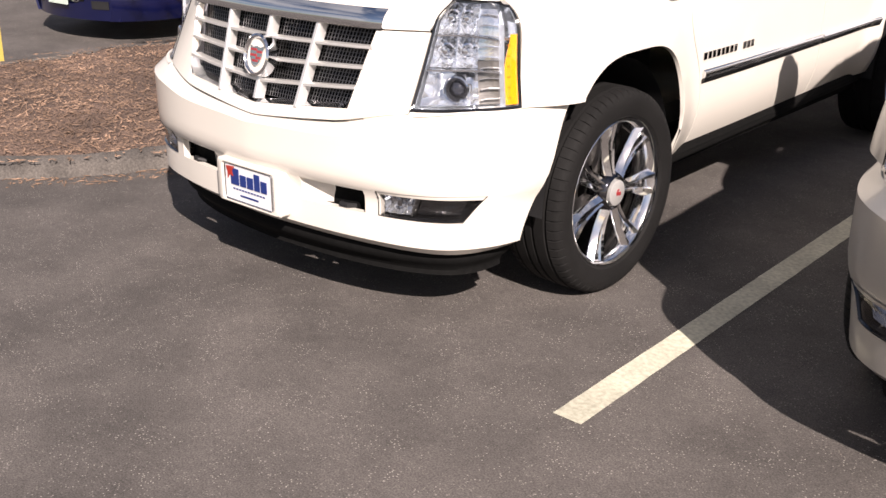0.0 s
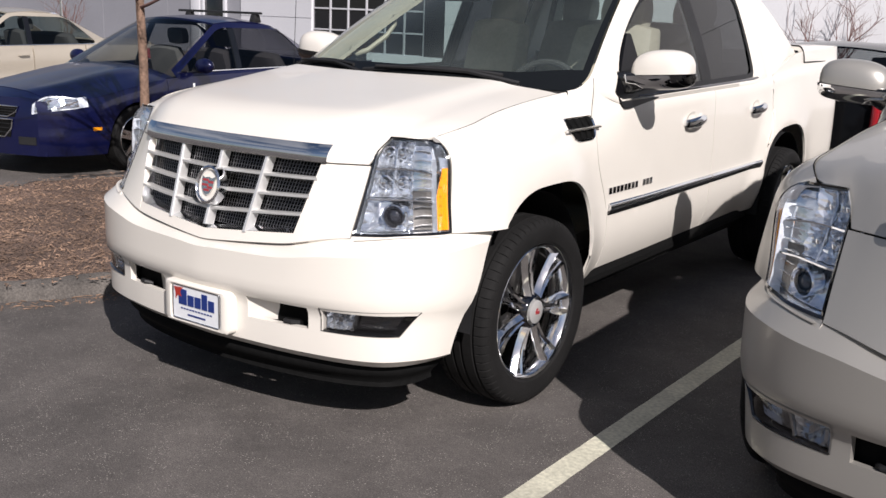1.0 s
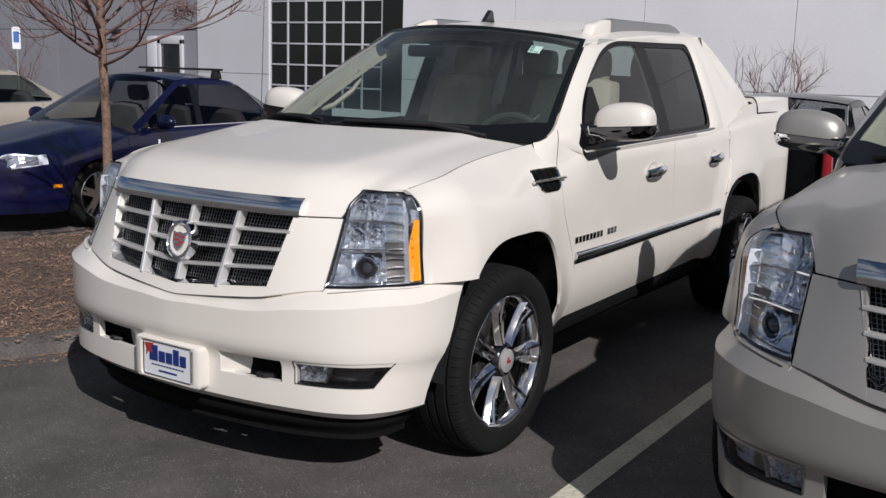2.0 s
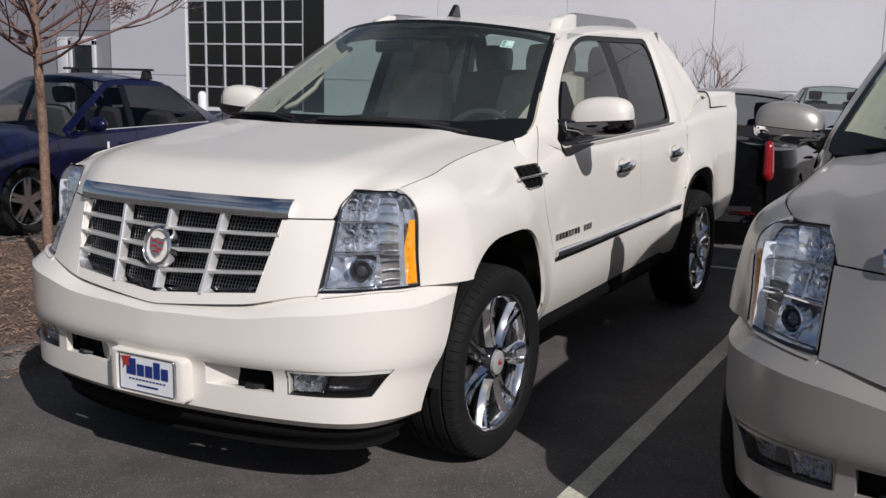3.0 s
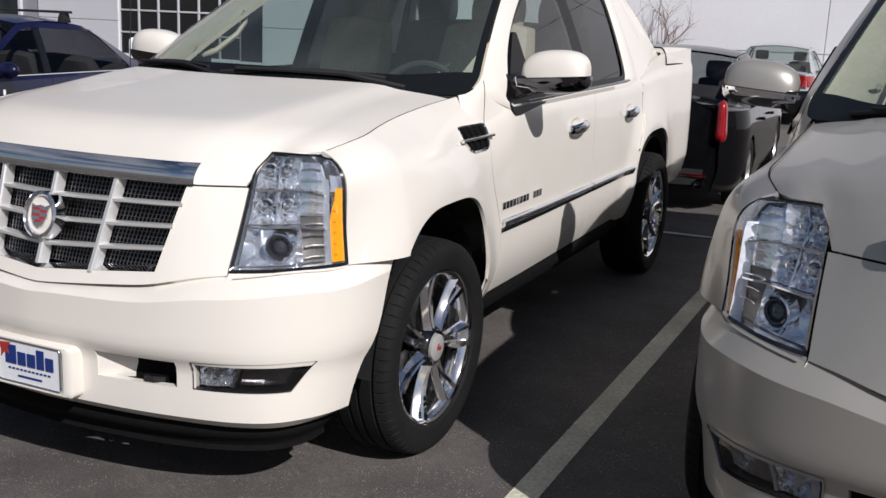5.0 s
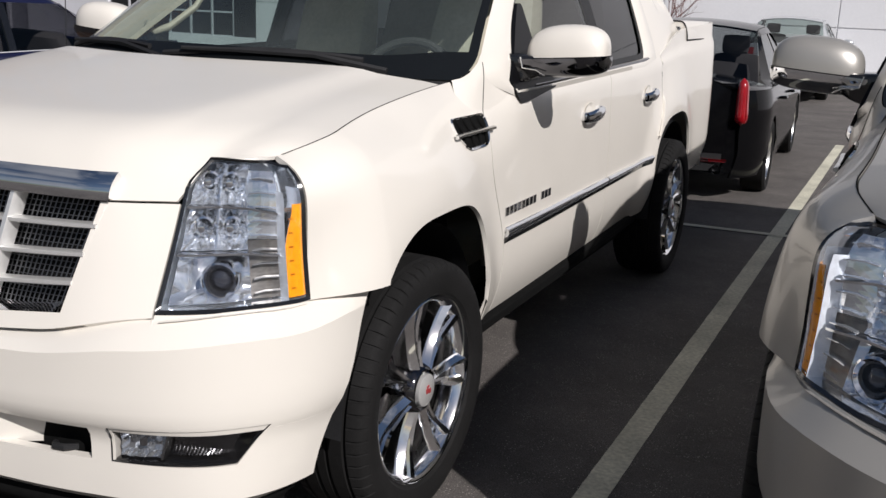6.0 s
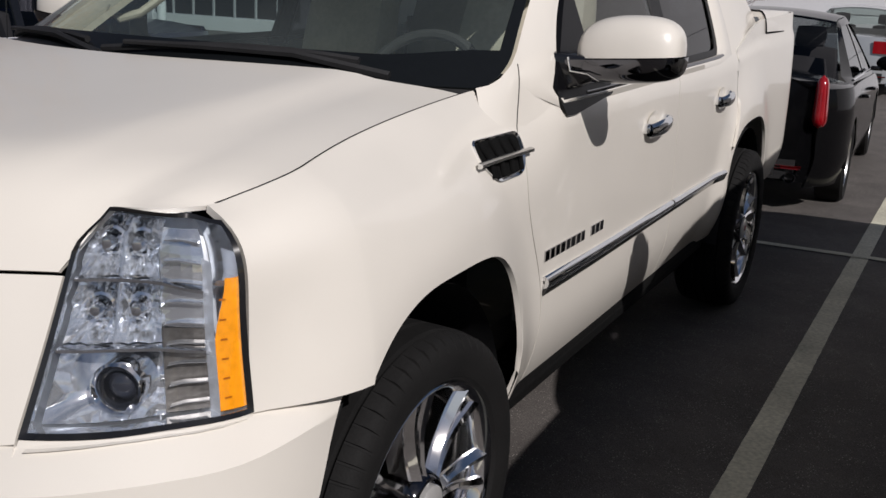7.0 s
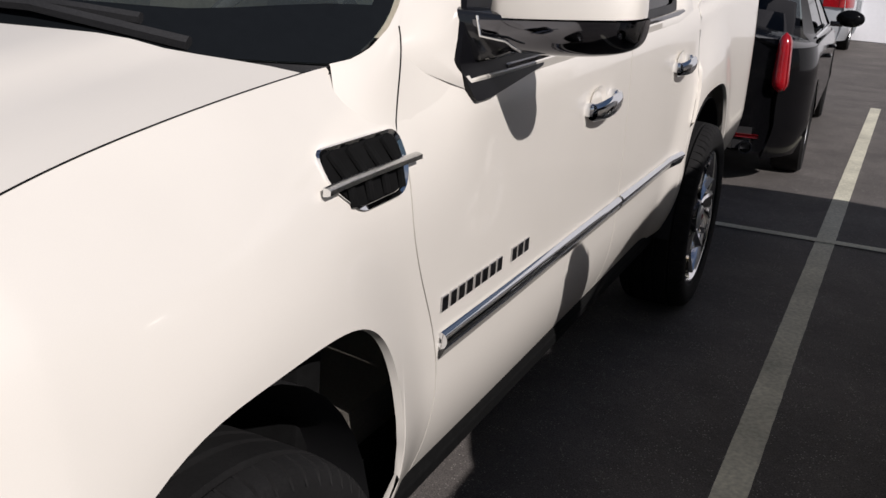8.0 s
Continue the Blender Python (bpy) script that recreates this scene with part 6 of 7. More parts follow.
        box(arm, half - 0.06, half + 0.05, y_a + 0.37, y_a + 0.43, belt + 0.04, belt + 0.085, 0.01)
        part("mirror_arm", keep(arm), GLOSSBLACK, m_ob)
    # inside
    flo = bmesh.new()
    box(flo, -half + 0.10, half - 0.10, 0.3, long - 0.4, 0.22, 0.34)
    part("floor_pan", flo, DARK, car)
    eng = bmesh.new()
    box(eng, -half + 0.32, half - 0.32, 0.15, y_a - 0.05, 0.25, nose_z - 0.03)
    part("engine_block", eng, DARK, car)
    dash = bmesh.new()
    box(dash, -half + 0.12, half - 0.12, y_a + 0.05, y_a + 0.45, 0.45, belt - 0.01, 0.04)
    part("dashboard", dash, DASH, car)
    for sx in (-0.37, 0.37):
        st = part("seat", cushion(0.50, 0.50, 0.15, Matrix.Translation((sx, fa + 1.25, 0.52))), SEATGREY, car)
        part("backrest", cushion(0.48, 0.60, 0.13, Matrix.Translation((sx, fa + 1.52, 0.85)) @ Matrix.Rotation(radians(-74), 4, "X")), SEATGREY, st)
        part("head_restraint", cushion(0.26, 0.18, 0.10, Matrix.Translation((sx, fa + 1.64, 1.24 * high / 1.47)) @ Matrix.Rotation(radians(-78), 4, "X")), SEATGREY, st)
    part("rear_bench", cushion(1.25, 0.62, 0.16, Matrix.Translation((0, fa + 2.38, 0.80)) @ Matrix.Rotation(radians(-66), 4, "X")), SEATGREY, car)
    return car, dict(fa=fa, ra=ra, belt=belt, nose=nose, tail=tail, wide=wide, side=side, front=front, rear=rear, nose_z=nose_z, roof=roof, long=long, deck=deck, y_a=y_a, shoulder=shoulder)


def nose_details(car, d, lamp_label):
    """Grille, lamps and plate of the blue saloon's front."""
    nose, nz = d["nose"], d["nose_z"]

    def on(u, z, lift=0.0):
        v = (z - 0.20) / (nz + 0.02 - 0.20)
        return Vector(nose(u, v)) + Vector((0, -lift, 0))
    for z0, z1, w in ((0.36, 0.52, 0.26), (0.545, 0.64, 0.30)):
        hole = grid(12, 3, lambda u, v: on(0.5 + (u - 0.5) * w * 2 * (0.9 + 0.1 * v), z0 + (z1 - z0) * v, 0.006))
        gr = part("grille", flange(hole, 0.02), DARK, car, "black mesh grille with bright rim")
        edge = [on(0.5 + (u - 0.5) * w * 2 * (0.9 + 0.1 * v), z0 + (z1 - z0) * v, 0.010) for u, v in [(i / 10, 0) for i in range(10)] + [(1, 0.5)] + [(1 - i / 10, 1) for i in range(10)] + [(0, 0.5), (0, 0)]]
        part("grille_rim", tube(edge, 0.007, 6), CHROME, gr)
        for i in range(3):
            z = z0 + (z1 - z0) * (i + 1) / 4
            part("slat", tube([on(0.5 + (t - 0.5) * w * 1.8, z, 0.008) for t in np.linspace(0, 1, 7)], 0.004, 5), PLASTIC, gr)
    bow = outline_solid([(-0.09, -0.018), (-0.04, -0.018), (-0.03, -0.034), (0.04, -0.034), (0.05, -0.018), (0.09, -0.014), (0.085, 0.018), (0.04, 0.018), (0.03, 0.034), (-0.04, 0.034), (-0.05, 0.018), (-0.09, 0.016)], 0.012)
    c = on(0.5, 0.545, 0.03)
    bow.transform(Matrix.Translation(c) @ Matrix.Rotation(radians(90), 4, "X"))
    part("badge", bow, BADGEGOLD, car)
    pl = outline_solid(rounded([(-0.152, -0.076), (0.152, -0.076), (0.152, 0.076), (-0.152, 0.076)], 0.01), 0.006)
    pl.transform(Matrix.Translation(on(0.5, 0.40, 0.03)) @ Matrix.Rotation(radians(90), 4, "X"))
    plate = part("licence_plate", pl, PLATEGREEN, car, "pale green plate with plain bars", smooth=0)
    bars = bmesh.new()
    for i in range(6):
        box(bars, -0.115 + i * 0.04, -0.09 + i * 0.04, -0.03, 0.03, 0.007, 0.009)
    bars.transform(Matrix.Translation(on(0.5, 0.40, 0.03)) @ Matrix.Rotation(radians(90), 4, "X"))
    part("plate_bar", bars, PLATEINK, plate, smooth=0)
    for k in (1, -1):
        keep = (lambda bm: bm) if k > 0 else mirror_x
        side, wide = d["side"], d["wide"]

        def lamp(u, v, lift):
            """Swept headlamp wrapping from nose to fender."""
            z = nz - 0.125 + (0.090 + 0.045 * math.sin(math.pi * min(1, u * 1.2))) * v + 0.075 * u
            if u < 0.45:
                t = u / 0.45
                p = on(0.90 + 0.10 * t, min(z, nz + 0.02), 0.0)
                p.z = z
                return p + Vector((0.3 * lift, -lift, 0))
            t = (u - 0.45) / 0.55
            y = 0.07 + 0.30 * t
            p = side(y, z)
            return p + Vector((lift, -0.4 * lift, 0.4 * lift))
        hl = part("headlight", keep(grid(16, 5, lambda u, v: lamp(u, v, 0.004))), LAMPBACK, car, lamp_label)
        rng = random.Random(3)
        part("reflector", keep(grid(12, 5, lambda u, v: lamp(0.1 + 0.75 * u, 0.12 + 0.76 * v, 0.007 + rng.uniform(0, 0.010)))), LAMPFACET, hl, smooth=0)
        gl = part("lens", keep(grid(16, 5, lambda u, v: lamp(u, v, 0.020))), LENS, hl)
        gl.visible_shadow = False
        am = grid(6, 2, lambda u, v: side(0.40 + 0.085 * u, 0.432 + 0.030 * v, 0.008))
        part("side_marker", keep(flange(am, 0.012)), AMBER, car, "small amber marker")
        fog = grid(6, 4, lambda u, v: on(0.80 + 0.13 * u, 0.30 + 0.07 * v, 0.008))
        part("fog_recess", keep(flange(fog, 0.02)), PLASTIC, car)


def cross_bar(car, roof, y_part, mat):
    """A roof bar on two feet."""
    a, b = roof(0.06, y_part), roof(0.94, y_part)
    pts = [Vector((x, (a.y + b.y) / 2, max(a.z, b.z) + 0.105)) for x in np.linspace(a.x - 0.16, b.x + 0.08, 9)]
    rack = part("roof_bar", bar(pts, 0.032, 0.02, lambda p: (Vector((0, 1, 0)), Vector((0, 0, 1)))), mat, car, "black roof rack bar")
    for p in (a, b):
        foot = outline_solid([(-0.06, 0), (0.06, 0), (0.03, 0.09), (-0.03, 0.09)], 0.08, lambda s, t, c: (p.x - 0.04 + c, p.y + s, p.z - 0.005 + t), 0.008)
        part("bar_foot", foot, mat, rack)


def tail_details(car, d, z0, z1, upright, red):
    """Tail lamps, plate recess and exhausts."""
    long, wide, side = d["long"], d["wide"], d["side"]
    tail = d["tail"]
    for k in (1, -1):
        keep = (lambda bm: bm) if k > 0 else mirror_x

        def lamp(u, v, lift):
            z = z0 + (z1 - z0) * v
            if u < 0.6:
                x = wide(long) - 0.03 - 0.30 * (1 - u / 0.6)
                return Vector((x, long + 0.012 + lift + 0.03 * (1 - u / 0.6), z))
            return side(long - 0.30 * (u - 0.6) / 0.4, z, lift + 0.008)
        def column(u, v, lift=0.0):
            """A slim upright lamp set into the rear corner."""
            slim = (1 - 0.28 * v) * max(0.05, 1 - abs(2 * v - 1) ** 9)
            a = 2 * math.pi * u
            c = side(long - 0.04, 0.84, 0.0)
            return Vector((c.x - 0.022 - 0.012 * v + (0.058 * slim + lift) * math.cos(a), long - 0.008 - 0.035 * v + (0.068 * slim + lift) * math.sin(a), z0 + (z1 - z0) * v))
        if upright:
            lm = part("tail_light", keep(flip(grid(20, 16, column))), red, car, "tall red tail light")
        else:
            lm = part("tail_light", keep(flip(flange(flip(grid(12, 8, lambda u, v: lamp(u, v, 0.012))), 0.03))), red, car, "red wraparound tail light")
        stripe = [column(0.11, v, 0.002) if upright else lamp(0.5, v, 0.017) for v in np.linspace(0.06, 0.94, 8)]
        part("lens_rib", keep(tube(stripe, 0.006, 6)), red, lm)
        pipe = lathe([(0, 0.045), (0.08, 0.045), (0.08, 0.036), (0.0, 0.036)], 20, "Y")
        pipe.transform(Matrix.Translation((half_of(d) * 0.62, long - 0.02, 0.27)))
        part("exhaust_tip", keep(pipe), CHROME, car)
        refl = grid(6, 2, lambda u, v: Vector((wide(long) - 0.34 + 0.26 * u, long + 0.055 - 0.03 * u, 0.335 + 0.022 * v)))
        part("reflector", keep(flip(flange(refl, 0.02))), REDLENS, car)
    part("bumper_valance", flip(grid(16, 3, lambda u, v: Vector(tail(0.08 + 0.84 * u, 0.02 + 0.20 * v)) + Vector((0, 0.012, 0)))), PLASTIC, car)
    bars = bmesh.new()
    for i in range(5):
        box(bars, 0.36 + i * 0.035, 0.385 + i * 0.035, long + 0.065, long + 0.075, z0 + 0.02, z0 + 0.042)
    part("name_bar", bars, CHROME, car, smooth=0)


def half_of(d):
    return d["wide"](d["long"] * 0.5)


blue_car, blue_d = sedan("blue_sedan", pose(-5.85, 1.66, 0, 0, 0, 2.5), BLUE, "dark blue saloon with a black roof rack", long=4.85, base=2.84, cab=0.05, pane_glass=SMOKE)
nose_details(blue_car, blue_d, "clear swept-back headlight")
cross_bar(blue_car, blue_d["roof"], 0.80, PLASTIC)
beige_car, beige_d = sedan("beige_sedan", pose(-11.55, 2.80, 0, 0, 0, 1.0), BEIGE, "pale gold saloon parked near the building", half=0.89, long=4.7, high=1.44)
tail_details(beige_car, beige_d, 0.70, 0.86, False, REDLENS)
black_car, black_d = sedan("black_sedan", pose(0.07, 10.25, 0, 0, 0, 182.1), BLACK, "black saloon with tall red tail lights", half=0.91, long=4.45, high=1.45, base=2.80, front_over=0.88, tall_tail=True, pane_glass=SMOKE)
tail_details(black_car, black_d, 0.64, 1.02, True, REDLENS)
silver_car, silver_d = sedan("silver_sedan", pose(-0.12, 21.0, 0, 0, 0, 180), GREY, "silver saloon with red tail lights", half=0.86, long=4.6, high=1.47)
tail_details(silver_car, silver_d, 0.72, 0.92, False, REDLENS)

# ---- ground, island, building ----
bm = bmesh.new()
box(bm, -400, 400, -400, 400, -0.5, 0)
tagged(part("ground", bm, ASPHALT, smooth=0), "grey worn asphalt of the car park", "ground", kind="structure")


def painted_line(a, b, width, mat, label, z=0.003):
    """A worn painted stripe lying on the asphalt."""
    a, b = Vector(a), Vector(b)
    way = (b - a).normalized()
    across = Vector((-way.y, way.x))
    n = max(8, int((b - a).length / 0.05))
    rng = random.Random(int(a.x * 100) + 7)
    left = [a.lerp(b, i / n) + across * (width / 2 + rng.uniform(-0.0012, 0.0012)) for i in range(n + 1)]
    right = [a.lerp(b, i / n) - across * (width / 2 + rng.uniform(-0.0012, 0.0012)) for i in range(n + 1)]
    bm = strip([(p.x, p.y, z) for p in right], [(p.x, p.y, z) for p in left], False)
    bmesh.ops.recalc_face_normals(bm, faces=bm.faces[:])
    if bm.faces[:][0].normal.z < 0:
        flip(bm)
    ob = part("parking_line", bm, mat, smooth=0)
    return tagged(ob, label, "line", kind="structure")


painted_line((1.405, -0.94), (1.455, 10.5), 0.102, WHITELINE, "worn pale yellow parking line on asphalt")
painted_line((-1.6, 4.61), (7.0, 5.04), 0.075, WHITELINE, "thin pale cross line on asphalt", 0.007)

# planted island with a low kerb
EDGE = rounded([(-1.60, 14.0), (-1.60, -0.25), (-2.45, -1.30), (-4.1, -1.40), (-5.0, 0.1), (-4.66, 1.8), (-4.75, 14.0)], [0.1, 0.6, 0.8, 0.9, 0.8, 0.8, 0.1], 10)


def shrink(points, d):
    res = []
    for i, p in enumerate(points):
        a, b = Vector(points[i - 1]), Vector(points[(i + 1) % len(points)])
        w = (b - a).normalized()
        nrm = Vector((w.y, -w.x))
        res.append((p[0] - nrm.x * d * EDGE_SIGN, p[1] - nrm.y * d * EDGE_SIGN))
    return res


EDGE_SIGN = -1.0
rows = [(EDGE, 0.0), (shrink(EDGE, 0.020), 0.045), (shrink(EDGE, 0.055), 0.075), (shrink(EDGE, 0.15), 0.085), (shrink(EDGE, 0.18), 0.05)]
bm = bmesh.new()
vs = [[bm.verts.new((x, y, z + 0.016 * noise.noise(Vector((x * 5, y * 5, z)))) if z > 0 else (x, y, z)) for x, y in pts] for pts, z in rows]
for r, q in zip(vs, vs[1:]):
    for i in range(len(r)):
        bm.faces.new((r[i], r[(i + 1) % len(r)], q[(i + 1) % len(r)], q[i]))
bmesh.ops.recalc_face_normals(bm, faces=bm.faces[:])
tagged(part("kerb", bm, KERB), "low worn grey kerb round the planted island", "kerb", kind="structure")
inner = shrink(EDGE, 0.15)
tagged(part("mulch_bed", grid(70, 220, lambda u, v: Vector((-5.0 + 3.35 * u, -1.30 + 15.2 * v, 0.0))), MULCH), "brown bark mulch strewn with dry needles", "mulch", kind="structure")
mulch_ob = bpy.data.objects["mulch_bed"]


def inside(px, py, poly):
    hit = False
    j = len(poly) - 1
    for i in range(len(poly)):
        (xi, yi), (xj, yj) = poly[i], poly[j]
        if (yi > py) != (yj > py) and px < (xj - xi) * (py - yi) / (yj - yi) + xi:
            hit = not hit
        j = i
    return hit


def mulch_z(x, y):
    return 0.075 + 0.05 * noise.noise(Vector((x * 1.1, y * 1.1, 0))) + 0.03 * noise.noise(Vector((x * 7, y * 7, 3))) + 0.015 * noise.noise(Vector((x * 23, y * 23, 5)))


for v in mulch_ob.data.vertices:
    v.co.z = mulch_z(v.co.x, v.co.y) if inside(v.co.x, v.co.y, inner) else -0.05
# strewn needles, chips and dead leaves
rng = random.Random(11)
verts, faces = [], []
for i in range(16000):
    x, y = rng.uniform(-4.95, -1.70), rng.uniform(-1.28, 3.6)
    if not inside(x, y, inner):
        continue
    z = mulch_z(x, y) + rng.uniform(0.0, 0.02)
    ln, wd = rng.choice(((0.040, 0.0013), (0.028, 0.0016), (0.016, 0.004), (0.010, 0.005)))
    ln *= rng.uniform(0.6, 1.5)
    a, t = rng.uniform(0, 2 * math.pi), rng.uniform(-0.5, 0.5)
    d = Vector((math.cos(a) * math.cos(t), math.sin(a) * math.cos(t), math.sin(t))) * ln
    n = Vector((-math.sin(a), math.cos(a), rng.uniform(-0.4, 0.4))) * wd
    o = Vector((x, y, z))
    k = len(verts)
    verts += [o - d - n, o + d - n, o + d + n, o - d + n, o + Vector((0, 0, wd))]
    faces += [(k, k + 1, k + 4), (k + 1, k + 2, k + 4), (k + 2, k + 3, k + 4), (k + 3, k, k + 4)]
ring = [Vector(p) for p in EDGE]
for i in range(1800):
    k = rng.randrange(len(ring))
    a, b = ring[k], ring[(k + 1) % len(ring)]
    p = a.lerp(b, rng.random())
    if p.y > 3.0:
        continue
    w = (b - a).normalized()
    d = rng.uniform(-0.05, 0.16) if rng.random() < 0.75 else rng.uniform(-0.25, 0.1)
    p = p + Vector((w.y, -w.x)) * d * -EDGE_SIGN * -1
    z = 0.004 if not inside(p.x, p.y, EDGE) else 0.092
    ln, wd, an = rng.uniform(0.006, 0.03), rng.uniform(0.001, 0.005), rng.uniform(0, 6.28)
    u, n, o, k = Vector((math.cos(an), math.sin(an), 0)) * ln, Vector((-math.sin(an), math.cos(an), 0)) * wd, Vector((p.x, p.y, z)), len(verts)
    verts += [o - u - n, o + u - n, o + u + n, o - u + n, o + Vector((0, 0, wd))]
    faces += [(k, k + 1, k + 4), (k + 1, k + 2, k + 4), (k + 2, k + 3, k + 4), (k + 3, k, k + 4)]
me = bpy.data.meshes.new("dry_litter")
me.from_pydata(verts, [], faces)
me.materials.append(LITTER)
tagged(new("dry_litter", me), "dry needles, chips and dead leaves on the mulch", "litter", kind="stuff")

# ---- trees and shrubs without leaves ----


def twig(bm, rng, p, way, length, radius, depth, spread):
    """A limb that bends and forks into thinner ones."""
    pts = [p]
    w = way.normalized()
    n = 4
    for i in range(n):
        w = (w + Vector((rng.uniform(-1, 1), rng.uniform(-1, 1), rng.uniform(-0.3, 0.9))) * 0.14).normalized()
        pts.append(pts[-1] + w * length / n)
    tube(pts, radius, 6 if radius > 0.008 else 4, radius * 0.55, bm, cap=False)
    if depth <= 0:
        return
    for i in range(rng.choice((3, 4))):
        k = rng.randint(1, n)
        a = rng.uniform(0, 2 * math.pi)
        side = w.orthogonal().normalized()
        side.rotate(Matrix.Rotation(a, 3, w))
        twig(bm, rng, pts[k], w * 0.9 + side * spread, length * rng.uniform(0.5, 0.75), radius * 0.52, depth - 1, spread)


def bough(bm, rng, p, way, length, radius, depth):
    """A slender branch that bows upwards and carries side shoots."""
    pts, w, n = [p], way.normalized(), 7
    sway = Vector((rng.uniform(-1, 1), rng.uniform(-1, 1), 0)) * 0.05
    for i in range(n):
        w = (w + sway + Vector((rng.uniform(-1, 1) * 0.09, rng.uniform(-1, 1) * 0.09, 0.075))).normalized()
        pts.append(pts[-1] + w * length / n)
    tube(pts, radius, 6 if radius > 0.006 else 4, radius * 0.35, bm, cap=False)
    if depth <= 0:
        return
    for i in range(5 if depth > 1 else 3):
        k = rng.randint(2, n)
        ahead = (pts[k] - pts[k - 1]).normalized()
        off = ahead.orthogonal().normalized()
        off.rotate(Matrix.Rotation(rng.uniform(0, 2 * math.pi), 3, ahead))
        bough(bm, rng, pts[k], ahead + off * rng.uniform(0.5, 0.9), length * rng.uniform(0.35, 0.6), radius * 0.5, depth - 1)


tree = empty("tree", pose(-3.26, 1.32, 0.06), "young bare tree with reddish branches on the mulch", "tree")
bm = tube([(0, 0, -0.1), (0.01, 0, 0.5), (0.0, 0.01, 1.1), (-0.01, 0.0, 1.62), (-0.02, 0.0, 2.1)], 0.038, 12, 0.028)
for v in bm.verts:
    v.co += v.co.normalized() * 0.006 * noise.noise(v.co * 9)
part("trunk", bm, BARK, tree)
rng = random.Random(4)
for i in range(24):
    bm = bmesh.new()
    a = 2.4 * i + rng.uniform(-0.3, 0.3)
    z = 1.50 + 0.026 * i
    bough(bm, rng, Vector((-0.01, 0, z)), Vector((math.cos(a), math.sin(a), 0.10 + 0.045 * i)), rng.uniform(1.1, 1.55) - 0.014 * i, 0.0125, 3)
    part("limb", bm, TWIG, tree, smooth=60)
clump = bmesh.new()
for i in range(60):
    p = Vector((0.35, 0.46, 1.92)) + Vector((rng.gauss(0, 0.05), rng.gauss(0, 0.05), rng.gauss(0, 0.03)))
    w = Vector((rng.uniform(-1, 1), rng.uniform(-1, 1), rng.uniform(-0.6, 0.6))).normalized() * 0.06
    tube([p - w, p + Vector((0, 0, 0.01)), p + w], 0.003, 4, 0.002, clump, cap=False)
part("twig_clump", clump, TWIG, tree, "dense clump of dry twigs", smooth=0)


def shrub(x, y, high, seed, group, stems=8, thick=0.03, fan=1.0):
    """A leafless shrub: stems that fan out of one low foot."""
    ob = empty("shrub", pose(x, y, 0), "leafless spreading shrub in front of the white wall", "shrub", group)
    part("foot", tube([(0, 0, -0.05), (0.02, 0, 0.25), (0, 0, 0.55)], 0.06, 8, 0.05), BARK, ob)
    r = random.Random(seed)
    for i in range(stems):
        bm = bmesh.new()
        t = 2 * (i + 0.5) / stems - 1
        twig(bm, r, Vector((0, 0, 0.42)), Vector((t * fan, 0.35 * r.uniform(-1, 1), 0.95)), high * 0.5 * r.uniform(0.8, 1.1), thick, 3, 0.55)
        part("stem", bm, TWIG, ob, smooth=60)


shrub(-3.0, 18.7, 2.30, 8, "shrubs by the wall", 7, 0.022, 0.95)
shrub(-19.7, 11.9, 2.35, 9, "shrubs by the wall", 3, 0.016, 0.4)

# ---- building ----
WALL_Y = 19.6
PANEL_Z = (0.0, 1.28, 3.6, 6.2, 8.8)
wall = bmesh.new()
WIN = (-18.6, -13.6, 0.35, 7.2)
box(wall, -21.7, WIN[0], WALL_Y, WALL_Y + 0.3, 0, 9)
box(wall, WIN[1], 26, WALL_Y, WALL_Y + 0.3, 0, 9)
box(wall, WIN[0], WIN[1], WALL_Y, WALL_Y + 0.3, WIN[3], 9)
box(wall, WIN[0], WIN[1], WALL_Y, WALL_Y + 0.3, 0, WIN[2])
north = tagged(part("wall_north", wall, WALLWHITE, smooth=0), "white metal panel wall of the showroom", "wall", kind="structure")
rng = random.Random(2)
xs = [-21.7, -18.6] + [-13.6 + 3.55 * i for i in range(12)]
for i, (x0, x1) in enumerate(zip(xs, xs[1:])):
    for z0, z1 in zip(PANEL_Z, PANEL_Z[1:]):
        if x0 >= WIN[0] - 0.01 and x1 <= WIN[1] + 0.01:
            continue
        bm = bmesh.new()
        box(bm, x0 + 0.008, x1 - 0.008, WALL_Y - 0.035, WALL_Y - 0.002, z0 + 0.010, z1 - 0.010, 0.005)
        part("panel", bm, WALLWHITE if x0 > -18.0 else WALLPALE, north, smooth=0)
roof_bm = bmesh.new()
box(roof_bm, -60, 26, WALL_Y + 0.3, WALL_Y + 30, 8.6, 9.0)
tagged(part("building_roof", roof_bm, WALLGREY, smooth=0), "flat roof of the showroom building", "roof", kind="structure")
win = empty("window_1", pose(0, 0, 0), "large dark gridded showroom window", "window", kind="structure")
cols, lines = 6, 11
cw, ch = (WIN[1] - 0.75 - WIN[0]) / cols, (WIN[3] - WIN[2]) / lines
for i in range(cols + 1):
    bm = bmesh.new()
    x = WIN[0] + i * cw
    box(bm, x - 0.028, x + 0.028, WALL_Y + 0.02, WALL_Y + 0.12, WIN[2], WIN[3], 0.006)
    part("mullion", bm, WALLPALE, win)
for j in range(lines + 1):
    bm = bmesh.new()
    z = WIN[2] + j * ch
    box(bm, WIN[0], WIN[1] - 0.75, WALL_Y + 0.03, WALL_Y + 0.11, z - 0.024, z + 0.024, 0.006)
    part("transom", bm, WALLPALE, win)
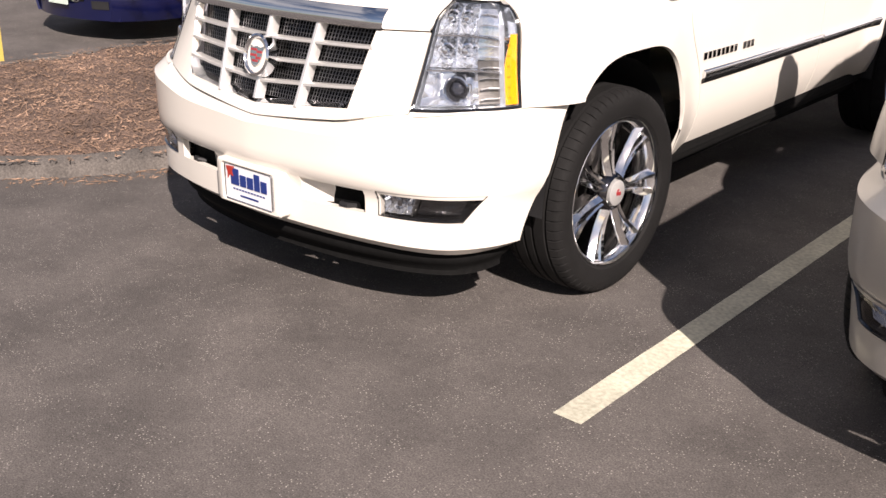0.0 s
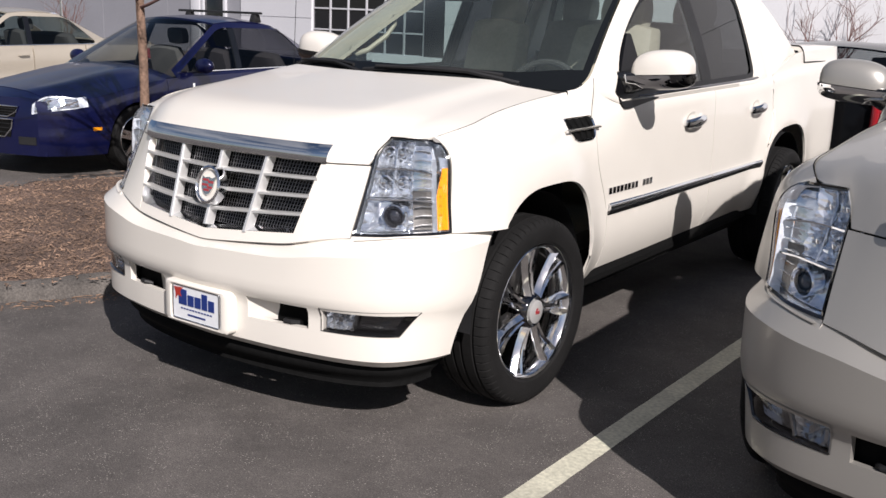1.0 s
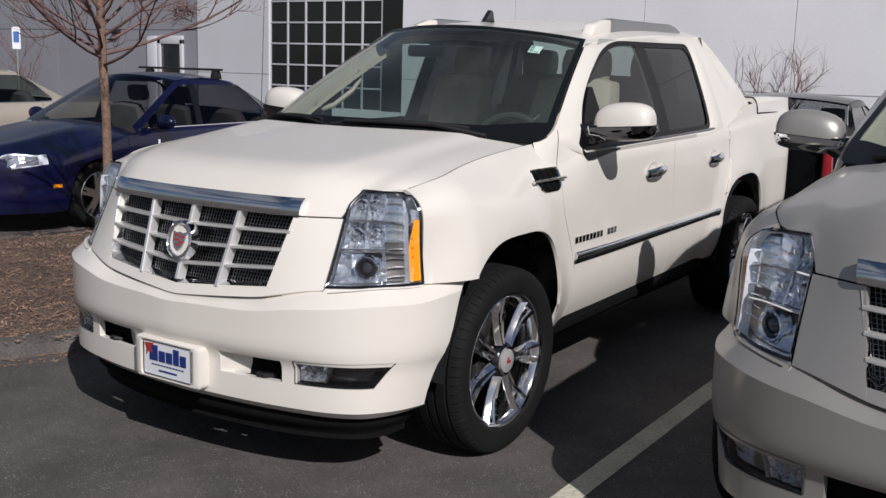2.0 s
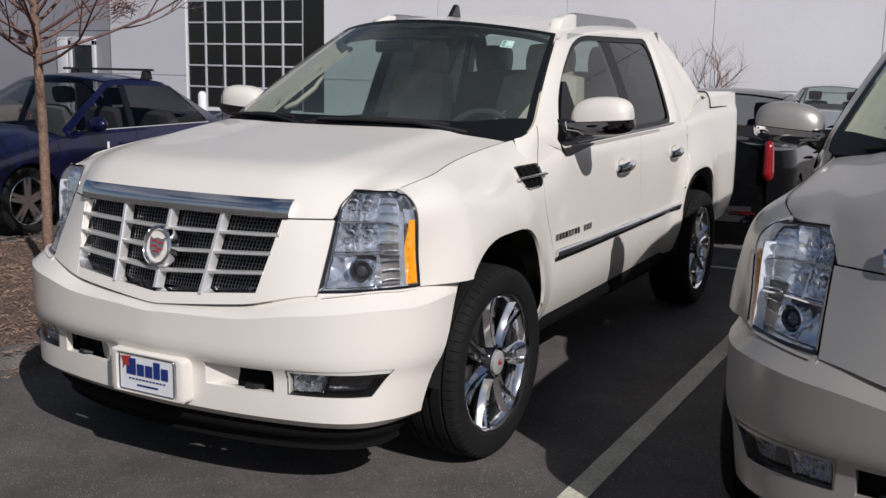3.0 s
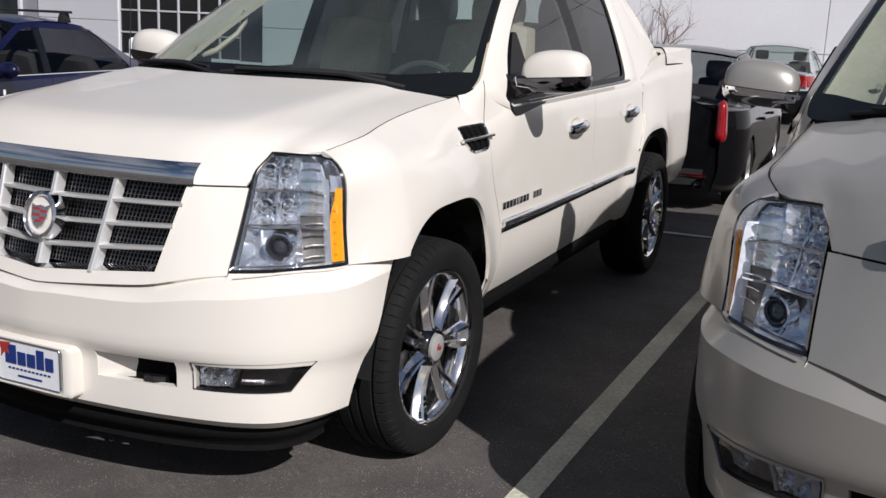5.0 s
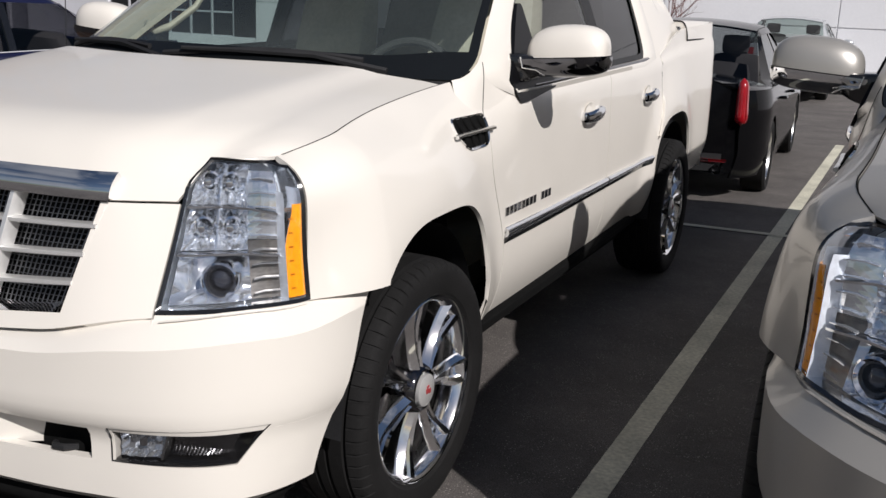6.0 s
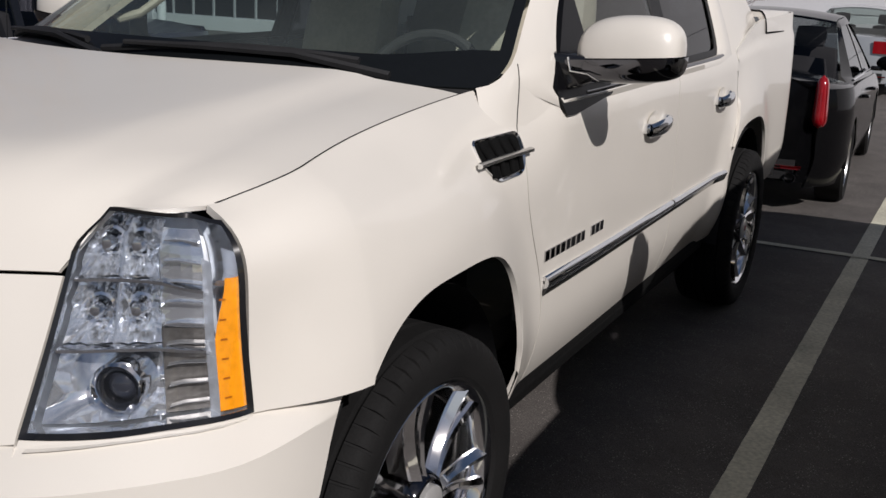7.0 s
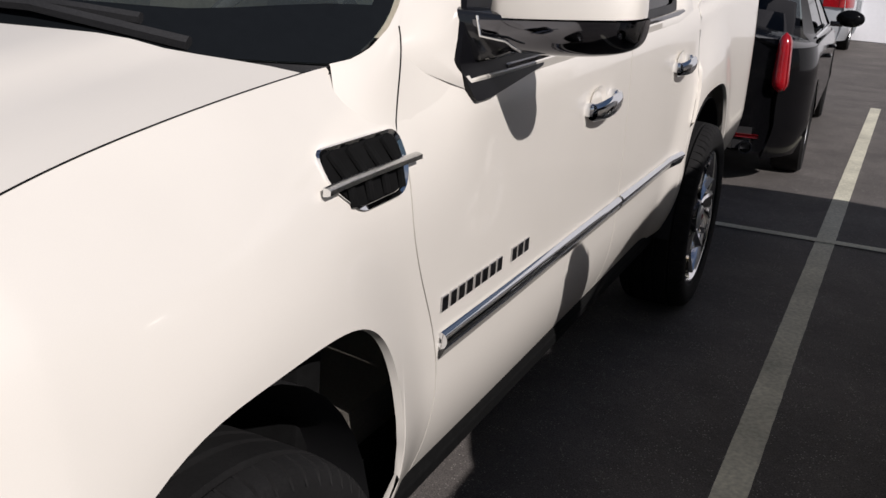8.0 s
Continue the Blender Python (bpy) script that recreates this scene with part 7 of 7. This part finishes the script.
for i in range(cols):
    for j in range(lines):
        bm = bmesh.new()
        box(bm, WIN[0] + i * cw + 0.03, WIN[0] + (i + 1) * cw - 0.03, WALL_Y + 0.06, WALL_Y + 0.075, WIN[2] + j * ch + 0.025, WIN[2] + (j + 1) * ch - 0.025)
        part("pane", bm, SHOPGLASS, win, smooth=0)
bm = bmesh.new()
box(bm, WIN[1] - 0.72, WIN[1], WALL_Y + 0.01, WALL_Y + 0.2, WIN[2], WIN[3])
part("dark_pier", bm, GLOSSBLACK, win, smooth=0)
room = bmesh.new()
box(room, WIN[0] - 2, WIN[1] + 2, WALL_Y + 5.0, WALL_Y + 5.2, 0, 9)
tagged(part("wall_inner", room, WALLGREY, smooth=0), "dim back wall of the showroom", "wall", kind="structure")
# set-back wing, its shade put into the wall's grey, with a small door
bm = bmesh.new()
GY = WALL_Y + 0.06
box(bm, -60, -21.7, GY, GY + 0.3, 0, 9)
west = tagged(part("wall_west", bm, WALLGREY, smooth=0), "grey wall of the set-back wing, shade put into its colour", "wall", kind="structure")
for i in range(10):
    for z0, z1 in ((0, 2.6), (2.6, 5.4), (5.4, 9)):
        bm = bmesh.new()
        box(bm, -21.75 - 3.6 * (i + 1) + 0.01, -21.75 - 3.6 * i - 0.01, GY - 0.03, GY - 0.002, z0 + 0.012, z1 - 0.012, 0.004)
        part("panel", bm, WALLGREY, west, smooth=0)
door = empty("door_1", pose(-23.0, GY - 0.03, 0), "dark glazed door in a white frame", "door", kind="structure")
for nm, f, mt in (("leaf", (-0.42, 0.50, -0.05, -0.01, 0.0, 2.15), GLOSSBLACK), ("frame", (-0.55, -0.42, -0.10, -0.01, 0, 2.3), WALLPALE), ("frame", (0.50, 0.63, -0.10, -0.01, 0, 2.3), WALLPALE), ("lintel", (-0.55, 0.63, -0.10, -0.01, 2.15, 2.42), WALLPALE), ("side_panel", (-1.05, -0.62, -0.12, -0.01, 0.0, 2.4), WALLPALE)):
    bm = bmesh.new()
    box(bm, *f, 0.01)
    part(nm, bm, mt, door)
lamp = empty("wall_lamp", pose(-25.6, GY - 0.03, 2.5), "small dark lamp on the grey wall", "lamp")
bm = bmesh.new()
box(bm, -0.16, 0.16, -0.22, 0.0, -0.05, 0.12, 0.03)
part("lamp_body", bm, PLASTIC, lamp)
sign = empty("parking_sign", pose(-14.05, 7.90, 0), "blue and white accessible parking sign on a post", "sign")
part("post", tube([(0, 0, 0), (0, 0, 2.15)], 0.022, 8), SATIN, sign)
bm = outline_solid(rounded([(-0.15, 1.74), (0.15, 1.74), (0.15, 2.14), (-0.15, 2.14)], 0.02), 0.006, lambda a, b, c: (a * 0.48 + 0.01, -0.026 - c, b))
bm.transform(Matrix.Rotation(radians(50), 4, "Z"))
plate = part("sign_plate", bm, SIGNWHITE, sign, smooth=0)
bm = bmesh.new()
box(bm, -0.04, 0.06, -0.036, -0.032, 1.86, 2.06)
bm.transform(Matrix.Rotation(radians(50), 4, "Z"))
part("sign_field", bm, SIGNBLUE, plate, smooth=0)

bollard = empty("bollard", pose(-13.8, 14.84, 0), "white painted steel bollard before the window", "bollard")
part("post", lathe([(-0.02, 0.10), (0.86, 0.10), (0.93, 0.09), (0.975, 0.055), (0.985, 0.0)], 20, "Z"), SIGNWHITE, bollard)
part("base_collar", lathe([(0.0, 0.13), (0.03, 0.13), (0.04, 0.10)], 20, "Z"), SATIN, bollard)
stake = empty("marker_stake", pose(-1.84, 0.59, 0), "thin pale wooden stake in the mulch", "stake")
part("shaft", tube([(0, 0, 0.0), (0.004, 0, 0.6), (0.0, 0.003, 1.135)], 0.007, 6), SIGNWHITE, stake)
painted_line((-4.86, 0.46), (-7.73, 1.84), 0.035, YELLOW, "faded yellow painted line on asphalt")
